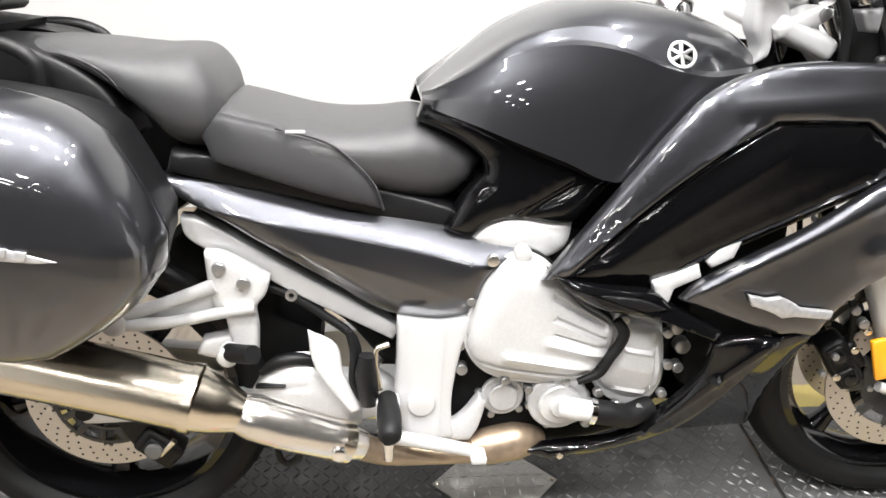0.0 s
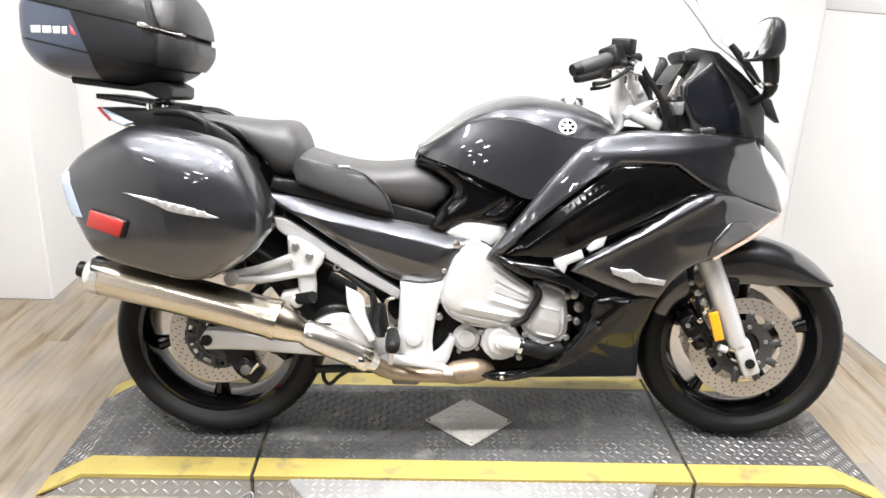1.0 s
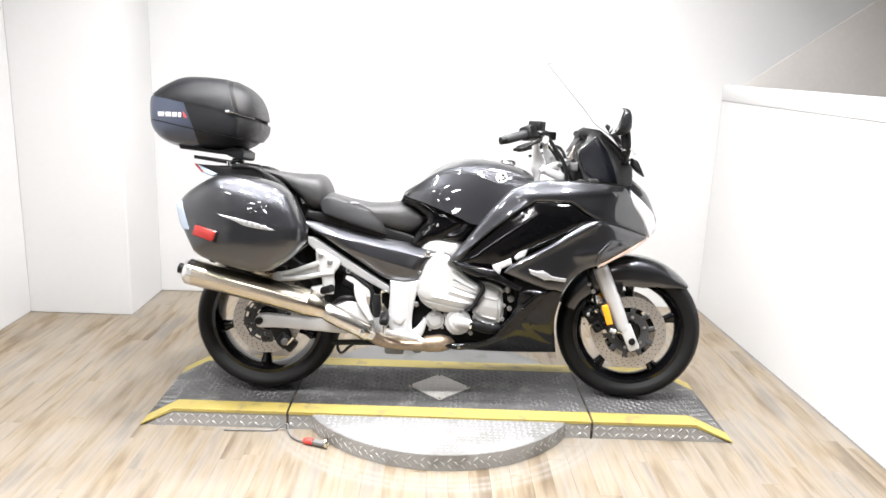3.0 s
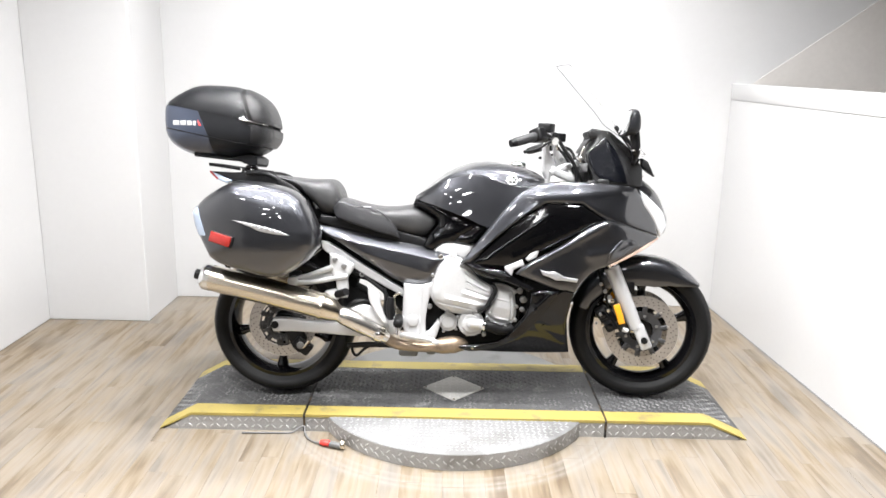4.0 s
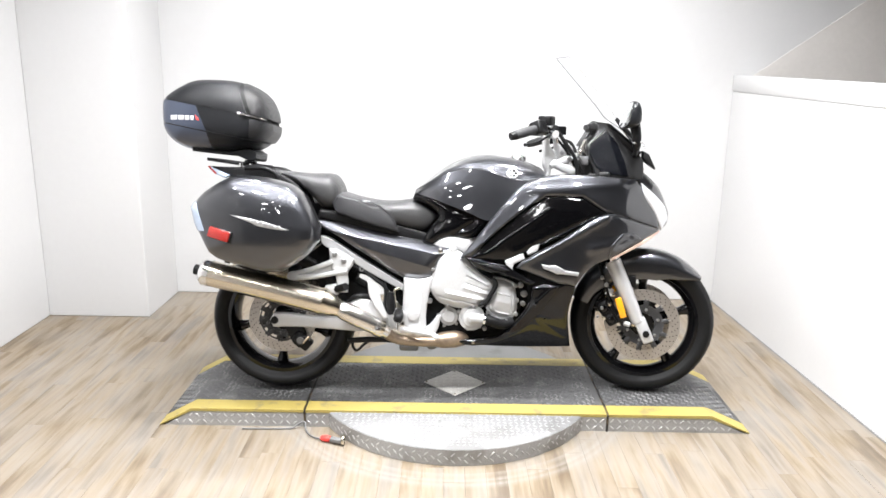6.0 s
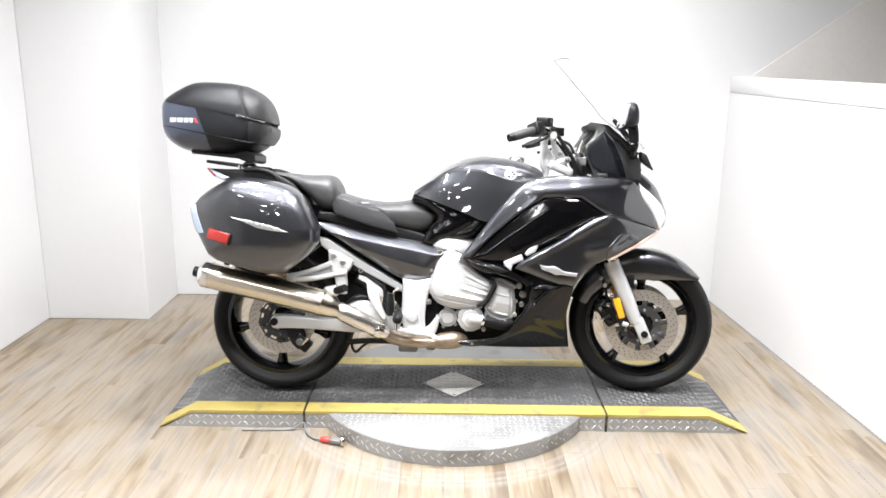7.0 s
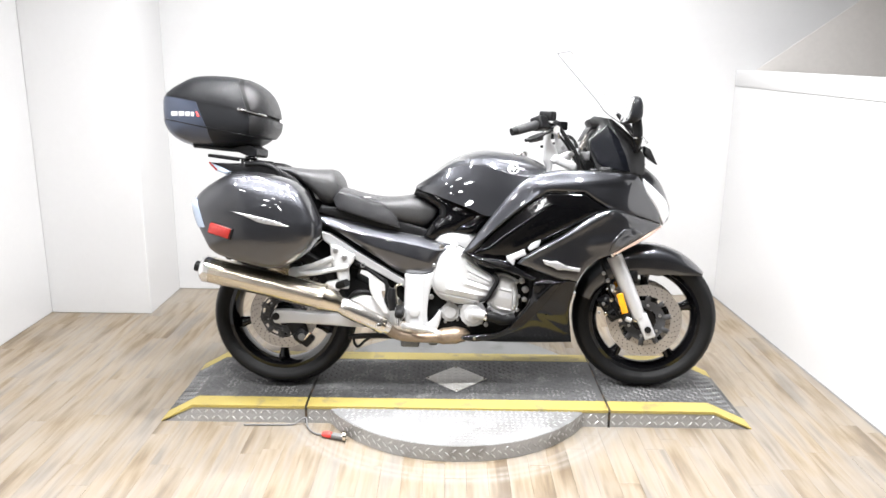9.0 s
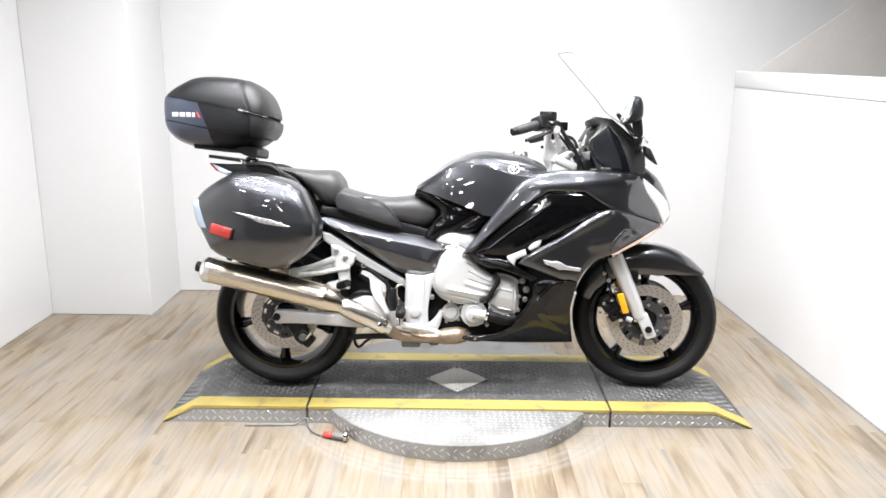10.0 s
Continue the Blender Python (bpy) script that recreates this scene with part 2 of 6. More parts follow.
def box(bm, lo, hi, bevel=0.0, seg=2, m=None):
    lo, hi = Vector(lo), Vector(hi)
    r = bmesh.ops.create_cube(bm, size=1.0, matrix=Matrix.Translation((lo + hi) / 2) @ Matrix.Diagonal((*(hi - lo), 1)))
    vs = r["verts"]
    if bevel:
        es = list({e for v in vs for e in v.link_edges})
        r = bmesh.ops.bevel(bm, geom=es, offset=bevel, segments=seg, affect="EDGES", profile=0.5, clamp_overlap=True)
        vs = list({v for f in r["faces"] for v in f.verts} | {v for v in vs if v.is_valid})
    if m is not None:
        bmesh.ops.transform(bm, matrix=m, verts=vs)
    return bm


def boxes(*items):
    bm = bmesh.new()
    for lo, hi, *more in items:
        box(bm, lo, hi, *more)
    return bm


def spline(points, per=6, closed=False, corner=48.0):
    """A smooth line through 2D or 3D points; it stays sharp where it turns by more than corner degrees."""
    p = [Vector(q) for q in points]
    n = len(p)
    sharp = []
    for i in range(n):
        if not closed and i in (0, n - 1):
            sharp.append(True)
            continue
        a, b = p[i] - p[i - 1], p[(i + 1) % n] - p[i]
        sharp.append(a.length < 1e-6 or b.length < 1e-6 or a.angle(b) > radians(corner))
    out = []
    for i in range(n if closed else n - 1):
        j = (i + 1) % n
        a, b = p[i], p[j]
        d = (b - a).length
        ta = (b - a) if sharp[i] else (b - p[i - 1]).normalized() * d
        tb = (b - a) if sharp[j] else (p[(j + 1) % n] - a).normalized() * d
        for k in range(per):
            t = k / per
            h1, h2, h3, h4 = 2 * t**3 - 3 * t**2 + 1, -2 * t**3 + 3 * t**2, t**3 - 2 * t**2 + t, t**3 - t**2
            out.append(a * h1 + b * h2 + ta * h3 + tb * h4)
    if not closed:
        out.append(p[-1])
    return out


def plate_surface(points, stiff=2e-4):
    """A thin-plate surface y(x, z) through the points (x, y, z)."""
    q = np.array([(x, z) for x, y, z in points], float)
    y = np.array([p[1] for p in points], float)
    if np.ptp(y) < 1e-6:
        return lambda x, z: y[0]
    d = np.linalg.norm(q[:, None] - q[None], axis=-1)
    k = np.where(d > 0, d**2 * np.log(d + 1e-12), 0) + stiff * np.eye(len(q))
    one = np.c_[np.ones(len(q)), q]
    a = np.block([[k, one], [one.T, np.zeros((3, 3))]])
    w = np.linalg.solve(a, np.r_[y, 0, 0, 0])

    def f(x, z):
        r = np.hypot(q[:, 0] - x, q[:, 1] - z)
        return float((r**2 * np.log(r + 1e-12)) @ w[:-3] + w[-3] + w[-2] * x + w[-1] * z)

    return f


def shell(points, thick=0.02, crown=0.0, reach=0.05, edge=0.008, step=0.014, per=5, ridges=(), corner=48.0, closed_back=True, folds=(), stiff=2e-4):
    """A moulded panel seen from the side: its outline (x, y, z), domed outwards (to -y) by crown over reach from the
    rim, with a rounded rim and creases. ridges: (x0, z0, x1, z1, height, width), a negative height is a groove.
    folds: (x0, z0, x1, z1, slope), left of that line the panel bends back by slope."""
    from mathutils.geometry import delaunay_2d_cdt
    rim = spline([(x, z) for x, _, z in points], per, True, corner)
    rim = [p for i, p in enumerate(rim) if (p - rim[i - 1]).length > 1e-4]
    even = []
    for i, p in enumerate(rim):
        q = rim[(i + 1) % len(rim)]
        k = max(1, round((q - p).length / max(0.005, 0.6 * step)))
        even += [p.lerp(q, j / k) for j in range(k)]
    rim = even
    n = len(rim)
    a = np.array([tuple(p) for p in rim])
    b = np.roll(a, -1, 0)

    def gap(x, z):
        ab, ap = b - a, np.array((x, z)) - a
        t = np.clip((ap * ab).sum(1) / (ab * ab).sum(1), 0, 1)
        return np.linalg.norm(ap - t[:, None] * ab, axis=1).min()

    def inside(x, z):
        c = (a[:, 1] > z) != (b[:, 1] > z)
        with np.errstate(divide="ignore", invalid="ignore"):
            cross = x < (b[:, 0] - a[:, 0]) * (z - a[:, 1]) / (b[:, 1] - a[:, 1]) + a[:, 0]
        return (c & cross).sum() % 2 == 1

    pts = list(rim)
    for share in (0.12, 0.4, 1.0):
        off = edge * share
        for i in range(n):
            t = rim[(i + 1) % n] - rim[i - 1]
            for s in (1, -1):
                q = rim[i] + Vector((-t.y, t.x)).normalized() * off * s
                if inside(*q) and abs(gap(*q) - off) < off * 0.1 + 1e-5:
                    pts.append(q)
    lines = []
    for x0, z0, x1, z1, _, w in list(ridges) + [(*g[:4], 0, 0.004) for g in folds]:
        p, q = Vector((x0, z0)), Vector((x1, z1))
        side = Vector((z0 - z1, x1 - x0)).normalized()
        for off in (0, -0.5 * w, 0.5 * w, -w, w):
            k = max(2, round((q - p).length / (0.5 * step)))
            lines += [c for c in (p.lerp(q, j / k) + side * off for j in range(k + 1)) if inside(*c) and gap(*c) > edge * 1.2]
    kept = []
    for c in lines:
        if not kept or np.hypot(*(np.array(kept) - np.array(tuple(c))).T).min() > 0.3 * step:
            kept.append(tuple(c))
    pts += [Vector(c) for c in kept]
    kept = np.array(kept) if kept else np.full((1, 2), 99.0)
    lo, hi = a.min(0), a.max(0)
    for i in range(int((hi[0] - lo[0]) / step) + 1):
        for j in range(int((hi[1] - lo[1]) / step) + 1):
            x, z = lo[0] + (i + 0.5 * (j % 2)) * step, lo[1] + j * step
            if inside(x, z) and gap(x, z) > edge * 1.25 and np.hypot(*(kept - (x, z)).T).min() > 0.6 * step:
                pts.append(Vector((x, z)))
    verts, _, faces, *_ = delaunay_2d_cdt(pts, [(i, (i + 1) % n) for i in range(n)], [], 1, 1e-6)
    f = plate_surface(points, stiff)
    bm = bmesh.new()
    made = []
    for v in verts:
        d = gap(*v)
        r = max(0.0, 1 - d / edge)
        y = f(*v) + edge * (1 - math.sqrt(max(0, 1 - r * r)))
        s = min(1.0, d / reach)
        y -= crown * (1 - (1 - s) ** 2)
        for x0, z0, x1, z1, h, w in ridges:
            e, p = Vector((x1 - x0, z1 - z0)), Vector((v[0] - x0, v[1] - z0))
            t = min(1, max(0, p.dot(e) / e.length_squared))
            y -= h * max(0, 1 - (p - t * e).length / w) * min(1, d / edge)
        for x0, z0, x1, z1, slope in folds:
            e = Vector((x1 - x0, z1 - z0)).normalized()
            y += slope * max(0, e.x * (v[1] - z0) - e.y * (v[0] - x0))
        made.append(bm.verts.new((v[0], y, v[1])))
    front = [bm.faces.new([made[i] for i in t]) for t in faces]
    edges = [e for e in bm.edges if len(e.link_faces) == 1]
    back = {}
    for v in list(bm.verts):
        if closed_back or any(e in edges for e in v.link_edges):
            back[v] = bm.verts.new((v.co.x, v.co.y + thick, v.co.z))
    if closed_back:
        for t in front:
            bm.faces.new([back[v] for v in reversed(t.verts)])
    for e in edges:
        u, v = e.verts
        bm.faces.new((u, v, back[v], back[u]))
    return bm


def rings_to_mesh(bm, rings, closed=True, cap=True):
    """Skins rings of equally many points."""
    rows = [[bm.verts.new(p) for p in ring] for ring in rings]
    n = len(rows[0])
    for r0, r1 in zip(rows, rows[1:]):
        for i in range(n if closed else n - 1):
            j = (i + 1) % n
            bm.faces.new((r0[i], r0[j], r1[j], r1[i]))
    if cap and closed:
        bm.faces.new(rows[0]), bm.faces.new(list(reversed(rows[-1])))
    return bm


def tube(points, radius, sides=14, per=6, bm=None, cap=True):
    """A round bar along a smooth line; radius: one, or one for each point."""
    line = spline(points, per, False, 200) if per > 1 else [Vector(p) for p in points]
    radii = [radius] * len(line) if isinstance(radius, (int, float)) else list(np.interp(np.linspace(0, len(points) - 1, len(line)), range(len(points)), radius))
    bm = bm or bmesh.new()
    rings, side = [], None
    for i, p in enumerate(line):
        t = (line[min(i + 1, len(line) - 1)] - line[max(i - 1, 0)]).normalized()
        side = (side - t * side.dot(t)).normalized() if side is not None else t.orthogonal().normalized()
        other = t.cross(side)
        rings.append([p + (side * math.cos(a) + other * math.sin(a)) * radii[i] for a in (2 * math.pi * k / sides for k in range(sides))])
    return rings_to_mesh(bm, rings, True, cap)


def turned(profile, sides=48, axis="Y", centre=(0, 0, 0), bm=None, closed=False):
    """A turned body: profile of (radius, along) about an axis."""
    bm = bm or bmesh.new()
    c = Vector(centre)
    rows = []
    for k in range(sides):
        a = 2 * math.pi * k / sides
        row = []
        for r, h in profile:
            u, v = r * math.cos(a), r * math.sin(a)
            row.append(bm.verts.new(c + Vector({"Y": (u, h, v), "X": (h, u, v), "Z": (u, v, h)}[axis])))
        rows.append(row)
    n = len(profile)
    for k in range(sides):
        r0, r1 = rows[k], rows[(k + 1) % sides]
        for i in range(n if closed else n - 1):
            j = (i + 1) % n
            bm.faces.new((r0[i], r0[j], r1[j], r1[i]))
    bmesh.ops.remove_doubles(bm, verts=bm.verts, dist=1e-6)
    return bm


def knob(centre, r, depth, sides=20, bevel=0.2, axis="Y"):
    """A short round boss that ends towards -axis with a rounded rim."""
    b = r * bevel
    return turned([(0, 0), (r, 0), (r, -depth + b), (r - 0.3 * b, -depth + 0.3 * b), (r - b, -depth), (0, -depth)], sides, axis, centre)


def sections(rows, around=28, power=2.4, along=5):
    """A body along x: rows of (x, half width, bottom z, top z, z of the widest point), with superellipse rings."""
    line = spline([Vector((*r[:3],)) for r in rows], along, False, 200)
    more = spline([Vector((r[0], r[3], r[4])) for r in rows], along, False, 200)
    rings = []
    for p, q in zip(line, more):
        x, w, lo, hi, mid = p.x, p.y, p.z, q.y, q.z
        ring = []
        for k in range(around):
            a = 2 * math.pi * k / around
            c, s = math.cos(a), math.sin(a)
            y = w * math.copysign(abs(c) ** (2 / power), c)
            h = (hi - mid) if s > 0 else (mid - lo)
            ring.append(Vector((x, y, mid + h * math.copysign(abs(s) ** (2 / power), s))))
        rings.append(ring)
    return rings_to_mesh(bmesh.new(), rings)


def facing(ob):
    """How far out (towards -y) a part's surface lies at (x, z), in its thing's space."""
    from mathutils.bvhtree import BVHTree
    me = ob.data
    tree = BVHTree.FromPolygons([v.co for v in me.vertices], [tuple(f.vertices) for f in me.polygons])

    def f(x, z, proud=0.001):
        hit = tree.ray_cast(Vector((x, -2, z)), Vector((0, 1, 0)))[0]
        return (x, hit.y - proud, z) if hit else (x, 0, z)

    return f

# ---- the room ----
BACK, LEFT_X, COL_X, COL_Y = 1.49, -2.29, -1.725, 1.008
WT = 0.12


def wall(name, lo, hi, label, mat=WALL_WHITE):
    return tagged(finish(name, boxes((lo, hi, 0.004, 1)), mat, smooth=0), label, "wall", kind="structure")


finish_floor = boxes(((-5.2, HALL_Y - 0.2, -0.12), (5.2, 3.2, -0.013)))
FLOOR = tagged(finish("floor", finish_floor, BLACK_MATT, smooth=0), "light oak plank floor with greyish and tan strips", "floor", kind="structure")
wall("wall_back", (LEFT_X - WT, BACK, 0), (HALL_X, BACK + WT, CEILING), "plain white painted back wall")
# A thin beige-grey sheet makes the back wall darker below a sloping edge.
bm = rings_to_mesh(bmesh.new(), [[Vector((x, y, z)) for x, z in ((1.66, 1.33), (4.0, 3.0), (HALL_X, 3.0), (HALL_X, 1.2), (1.66, 1.2))] for y in (BACK - 0.008, BACK - 0.002)])
tagged(finish("wall_slope", bm, BEIGE_WALL, smooth=0), "thin beige-grey sheet with a sloping edge on the back wall", "wall", kind="structure")
wall("wall_left", (LEFT_X - WT, -5.0, 0), (LEFT_X, BACK, CEILING), "plain white painted side wall")
wall("wall_hall", (LEFT_X - WT, HALL_Y, 0), (LEFT_X, -5.0, CEILING), "plain dark side wall of the hall", HALL_DARK)
wall("wall_pillar", (LEFT_X, COL_Y, 0), (COL_X, BACK, CEILING), "white boxed-out wall corner that reaches the floor")
wall("wall_rear", (LEFT_X - WT, HALL_Y - WT, 0), (HALL_X, HALL_Y, CEILING), "plain dark wall that closes the room", HALL_DARK)
wall("wall_far_right", (HALL_X, -1.0, 0), (HALL_X + WT, BACK + WT, CEILING), "plain beige wall beyond the low partition", BEIGE_WALL)
wall("wall_hall_right", (HALL_X, HALL_Y - WT, 0), (HALL_X + WT, -1.0, CEILING), "plain dark side wall of the hall", HALL_DARK)
tagged(finish("ceiling", boxes(((LEFT_X - WT, HALL_Y - WT, CEILING), (HALL_X + WT, BACK + WT, CEILING + 0.1))), CEILING_GREY, smooth=0), "grey painted ceiling", "ceiling", kind="structure")

# The low partition stands slightly askew.
LEDGE = 1.375
SKEW = pose(1.612, 1.485, 0, 0, 0, 2.65)
bm = boxes(((0.0, -2.4, 0.0), (0.14, 0.0, LEDGE - 0.09), 0.003, 1))
bmesh.ops.transform(bm, matrix=SKEW, verts=bm.verts)
PARTITION = tagged(finish("wall_partition", bm, WALL_WHITE, smooth=0), "low white partition wall with a capped top", "wall", kind="structure")
bm = boxes(((-0.003, -2.4, LEDGE - 0.09), (0.143, 0.0, LEDGE), 0.002, 2))
bmesh.ops.transform(bm, matrix=SKEW, verts=bm.verts)
part("cap", bm, WALL_WHITE, PARTITION, "white wooden cap board")
bm = boxes(((-0.007, -4.6, 0.0), (0.0, 0.0, 0.003)))
bmesh.ops.transform(bm, matrix=SKEW, verts=bm.verts)
tagged(finish("trim", bm, CABLE_GREY, smooth=0), "thin grey joint between floor and partition", "trim", kind="structure")

# Round lamps let into the ceiling.


def ceiling_lamp(r, label, group):
    lamp = thing("ceiling_light", pose(0, 0, CEILING), label, "light", group)
    part("frame", turned([(r - 0.002, 0), (r + 0.022, 0), (r + 0.022, -0.008), (r + 0.015, -0.012), (r + 0.003, -0.012), (r - 0.002, -0.004)], 28, "Z", closed=True), CEILING_WHITE, lamp)
    part("diffuser", turned([(0, -0.002), (r, -0.002), (r, -0.005), (0, -0.005)], 28, "Z"), GLOW, lamp, "glowing diffuser")
    return lamp


for places, r, label, group in ((BAY_LAMPS, 0.085, "small round recessed ceiling light, switched on", "lights over the bay"), (HALL_LAMPS, 0.145, "large round ceiling light, switched on", "lights of the hall")):
    first = ceiling_lamp(r, label, group)
    first.matrix_world = pose(*places[0], CEILING)
    for x, y in places[1:]:
        copy_thing(first, pose(x, y, CEILING))
for x, y in BAY_LAMPS:
    data = bpy.data.lights.new("ceiling_bulb", "AREA")
    data.spread = radians(146)
    data.shape, data.size, data.energy, data.color = "DISK", 0.12, LAMP_POWER, (1.0, 0.985, 0.97)
    new("ceiling_bulb", data).matrix_world = pose(x, y, CEILING - 0.02)

# ---- the drive-on platform with its turntable ----
TOP, FRONT_Y, X0, X1, XA, XB, SEAM_L, SEAM_R = 0.074, 0.292, -1.2, 1.178, -1.07, 1.02, -0.615, 0.603
PLATFORM = thing("turntable_platform", pose(0, 0, 0), "steel motorcycle turntable platform with dark tread plate and yellow edges", "platform")


def slab(xa, xb, ya, yb, z, thick, ramp_a=None, ramp_b=None):
    """A plate between xa and xb; ramp_a or ramp_b: the x at which it comes down to the floor."""
    line = [(xa, z), (xb, z)]
    if ramp_a is not None:
        line.insert(0, (ramp_a, 0.004))
    if ramp_b is not None:
        line.append((ramp_b, 0.004))
    bm = bmesh.new()
    rings = []
    for y in (ya, yb):
        rings.append([Vector((x, y, h)) for x, h in line] + [Vector((x, y, max(h - thick, 0.0))) for x, h in reversed(line)])
    return rings_to_mesh(bm, rings)


def bars(m, nx, ny, pitch, length=0.026, width=0.006, height=0.0026, keep=None):
    """Raised tread bars, alternately turned, on the plane z = 0 of m."""
    verts, faces = [], []
    for i in range(nx):
        for j in range(ny):
            x, y = (i + 0.5) * pitch, (j + 0.5) * pitch
            if keep and not keep(x, y):
                continue
            a = radians(45 if (i + j) % 2 else -45)
            c, s = math.cos(a), math.sin(a)
            base = len(verts)
            for u, v, h in ((-1, 0, 0), (-0.3, -1, 0), (0.3, -1, 0), (1, 0, 0), (0.3, 1, 0), (-0.3, 1, 0), (-0.55, 0, 1), (0.55, 0, 1)):
                u, v = u * length / 2, v * width / 2
                verts.append(m @ Vector((x + c * u - s * v, y + s * u + c * v, h * height)))
            faces += [tuple(base + k for k in f) for f in ((0, 1, 6), (1, 2, 7, 6), (2, 3, 7), (3, 4, 7), (4, 5, 6, 7), (5, 0, 6))]
    return verts, faces


def tread(name, pieces, mat, parent, label=""):
    verts, faces = [], []
    for v, f in pieces:
        k = len(verts)
        verts += v
        faces += [tuple(i + k for i in t) for t in f]
    me = bpy.data.meshes.new(name)
    me.from_pydata(verts, [], faces)
    me.materials.append(mat)
    ob = new(name, me)
    ob.parent = parent
    return tagged(ob, label, kind="stuff")


YB, P = 0.2085, 0.0212
for name, xa, xb, ra, rb in (("end_section", XA, SEAM_L - 0.005, X0, None), ("middle_section", SEAM_L + 0.005, SEAM_R - 0.005, None, None), ("end_section", SEAM_R + 0.005, XB, None, X1)):
    lo, hi = ra if ra is not None else xa, rb if rb is not None else xb
    deck = part(name, slab(xa, xb, -YB, YB, TOP, 0.012, ra, rb), DARK_PLATE, PLATFORM, "dark painted tread plate deck")
    pieces = [bars(pose(xa, -YB, TOP), int((xb - xa) / P), int(2 * YB / P), P, 0.0225, 0.0055)]
    if ra is not None:
        pieces.append(bars(pose(ra, -YB, 0.004, 0, -math.degrees(math.atan2(TOP - 0.004, xa - ra))), int((xa - ra) / P), int(2 * YB / P), P, 0.0225, 0.0055))
    if rb is not None:
        pieces.append(bars(pose(xb, -YB, TOP, 0, math.degrees(math.atan2(TOP - 0.004, rb - xb))), int((rb - xb) / P), int(2 * YB / P), P, 0.0225, 0.0055))
    tread("tread_bar", pieces, TREAD_DARK, deck)
    for s in (-1, 1):
        part("yellow_edge", slab(xa, xb, s * YB, s * FRONT_Y, TOP + 0.001, 0.012, ra, rb), YELLOW_PAINT, deck, "yellow painted safety edge")
        # The skirt under the edge, of tread plate with side light in its colour.
        bm = bmesh.new()
        top = [(xa, TOP - 0.013), (xb, TOP - 0.013)]
        low = [(hi, 0.0), (lo, 0.0)]
        if ra is not None:
            low[1] = (ra + 0.02, 0.0)
        if rb is not None:
            low[0] = (rb - 0.02, 0.0)
        rings_to_mesh(bm, [[Vector((x, s * y, z)) for x, z in top + low] for y in (FRONT_Y - 0.003, FRONT_Y - 0.012)])
        skirt = part("skirt", bm, SIDE_LIT_PLATE, deck, "aluminium tread plate skirt, coloured lighter for light from the side")
    tread("skirt_bar", [bars(pose(lo, -FRONT_Y + 0.003, 0.004, 90), int((hi - lo) / 0.028), 2, 0.028, 0.024, 0.0065, 0.0022,
                              keep=lambda x, y, lo=lo, xa=xa, xb=xb, hi=hi: y < 0.062 * min(1, (x - 0.02) / max(xa - lo, 1e-6) if xa > lo else 9, (hi - lo - x - 0.02) / max(hi - xb, 1e-6) if hi > xb else 9))], TREAD_BRIGHT, deck)
for x in (SEAM_L, SEAM_R):
    part("seam_strip", boxes(((x - 0.004, -FRONT_Y - 0.001, 0.0), (x + 0.004, FRONT_Y, TOP - 0.004))), DARK_RUST, PLATFORM, "dark gap between the deck sections")

# A square plate set on its corner in the middle of the deck.
bm = boxes(((-0.0955, -0.0955, TOP + 0.0005), (0.0955, 0.0955, TOP + 0.0045), 0.001, 1))
bmesh.ops.transform(bm, matrix=pose(-0.009, -0.004, 0, 0, 0, 45), verts=bm.verts)
plate = part("centre_plate", bm, PALE_PLATE, PLATFORM, "bright square tread plate set on its corner")
tread("plate_bar", [bars(pose(-0.009, -0.004, TOP + 0.0045, 0, 0, 45) @ pose(-0.0924, -0.0924, 0), 8, 8, 0.0231, 0.020, 0.005, 0.0012)], TREAD_BRIGHT, plate)
for k in range(4):
    a = k * math.pi / 2
    part("screw", turned([(0, 0.0035), (0.003, 0.003), (0.005, 0.0), (0, 0)], 10, "Z", (-0.009 + 0.122 * math.cos(a), -0.004 + 0.122 * math.sin(a), TOP + 0.0046)), STEEL, plate)

# The round base under the middle section.
DISC_R, DISC_C, DISC_H = 0.584, (-0.010, 0.004), 0.066
disc = part("turntable_disc", turned([(0, 0.0), (DISC_R, 0.0), (DISC_R, DISC_H - 0.002), (DISC_R - 0.002, DISC_H), (0, DISC_H)], 96, "Z", (*DISC_C, 0)), ALU_PLATE, PLATFORM, "round aluminium tread plate base")
tread("disc_bar", [bars(pose(DISC_C[0] - DISC_R, DISC_C[1] - DISC_R, DISC_H), 50, 14, 0.0232, 0.0225, 0.0058, 0.0022,
                         keep=lambda x, y: (x - DISC_R) ** 2 + (y - DISC_R) ** 2 < (DISC_R - 0.016) ** 2 and y + DISC_C[1] - DISC_R < -FRONT_Y + 0.01)], DISC_BAR, disc)
pieces = []
for k in range(66):
    a = radians(-168 + 156 * k / 65)
    m = pose(*DISC_C, 0, 0, 0, math.degrees(a) + 90) @ pose(-0.0125, -DISC_R - 0.0012, 0.005, 90)
    pieces.append(bars(m, 1, 2, 0.026, 0.024, 0.0065, 0.002))
    if k % 2:
        pieces[-1] = bars(m @ pose(0.013, 0.0, 0) @ pose(-0.013, 0.013, 0), 1, 1, 0.026, 0.024, 0.0065, 0.002)
tread("rim_bar", pieces, TREAD_BRIGHT, disc)
# A paler ring over the disc's side paints in the light that falls there.
part("disc_rim", turned([(DISC_R - 0.004, 0.001), (DISC_R + 0.0012, 0.001), (DISC_R + 0.0012, DISC_H - 0.003), (DISC_R - 0.004, DISC_H - 0.003)], 96, "Z", (*DISC_C, 0), closed=True), SIDE_LIT_PLATE, disc, "tread plate rim of the base, coloured lighter for light from the side")

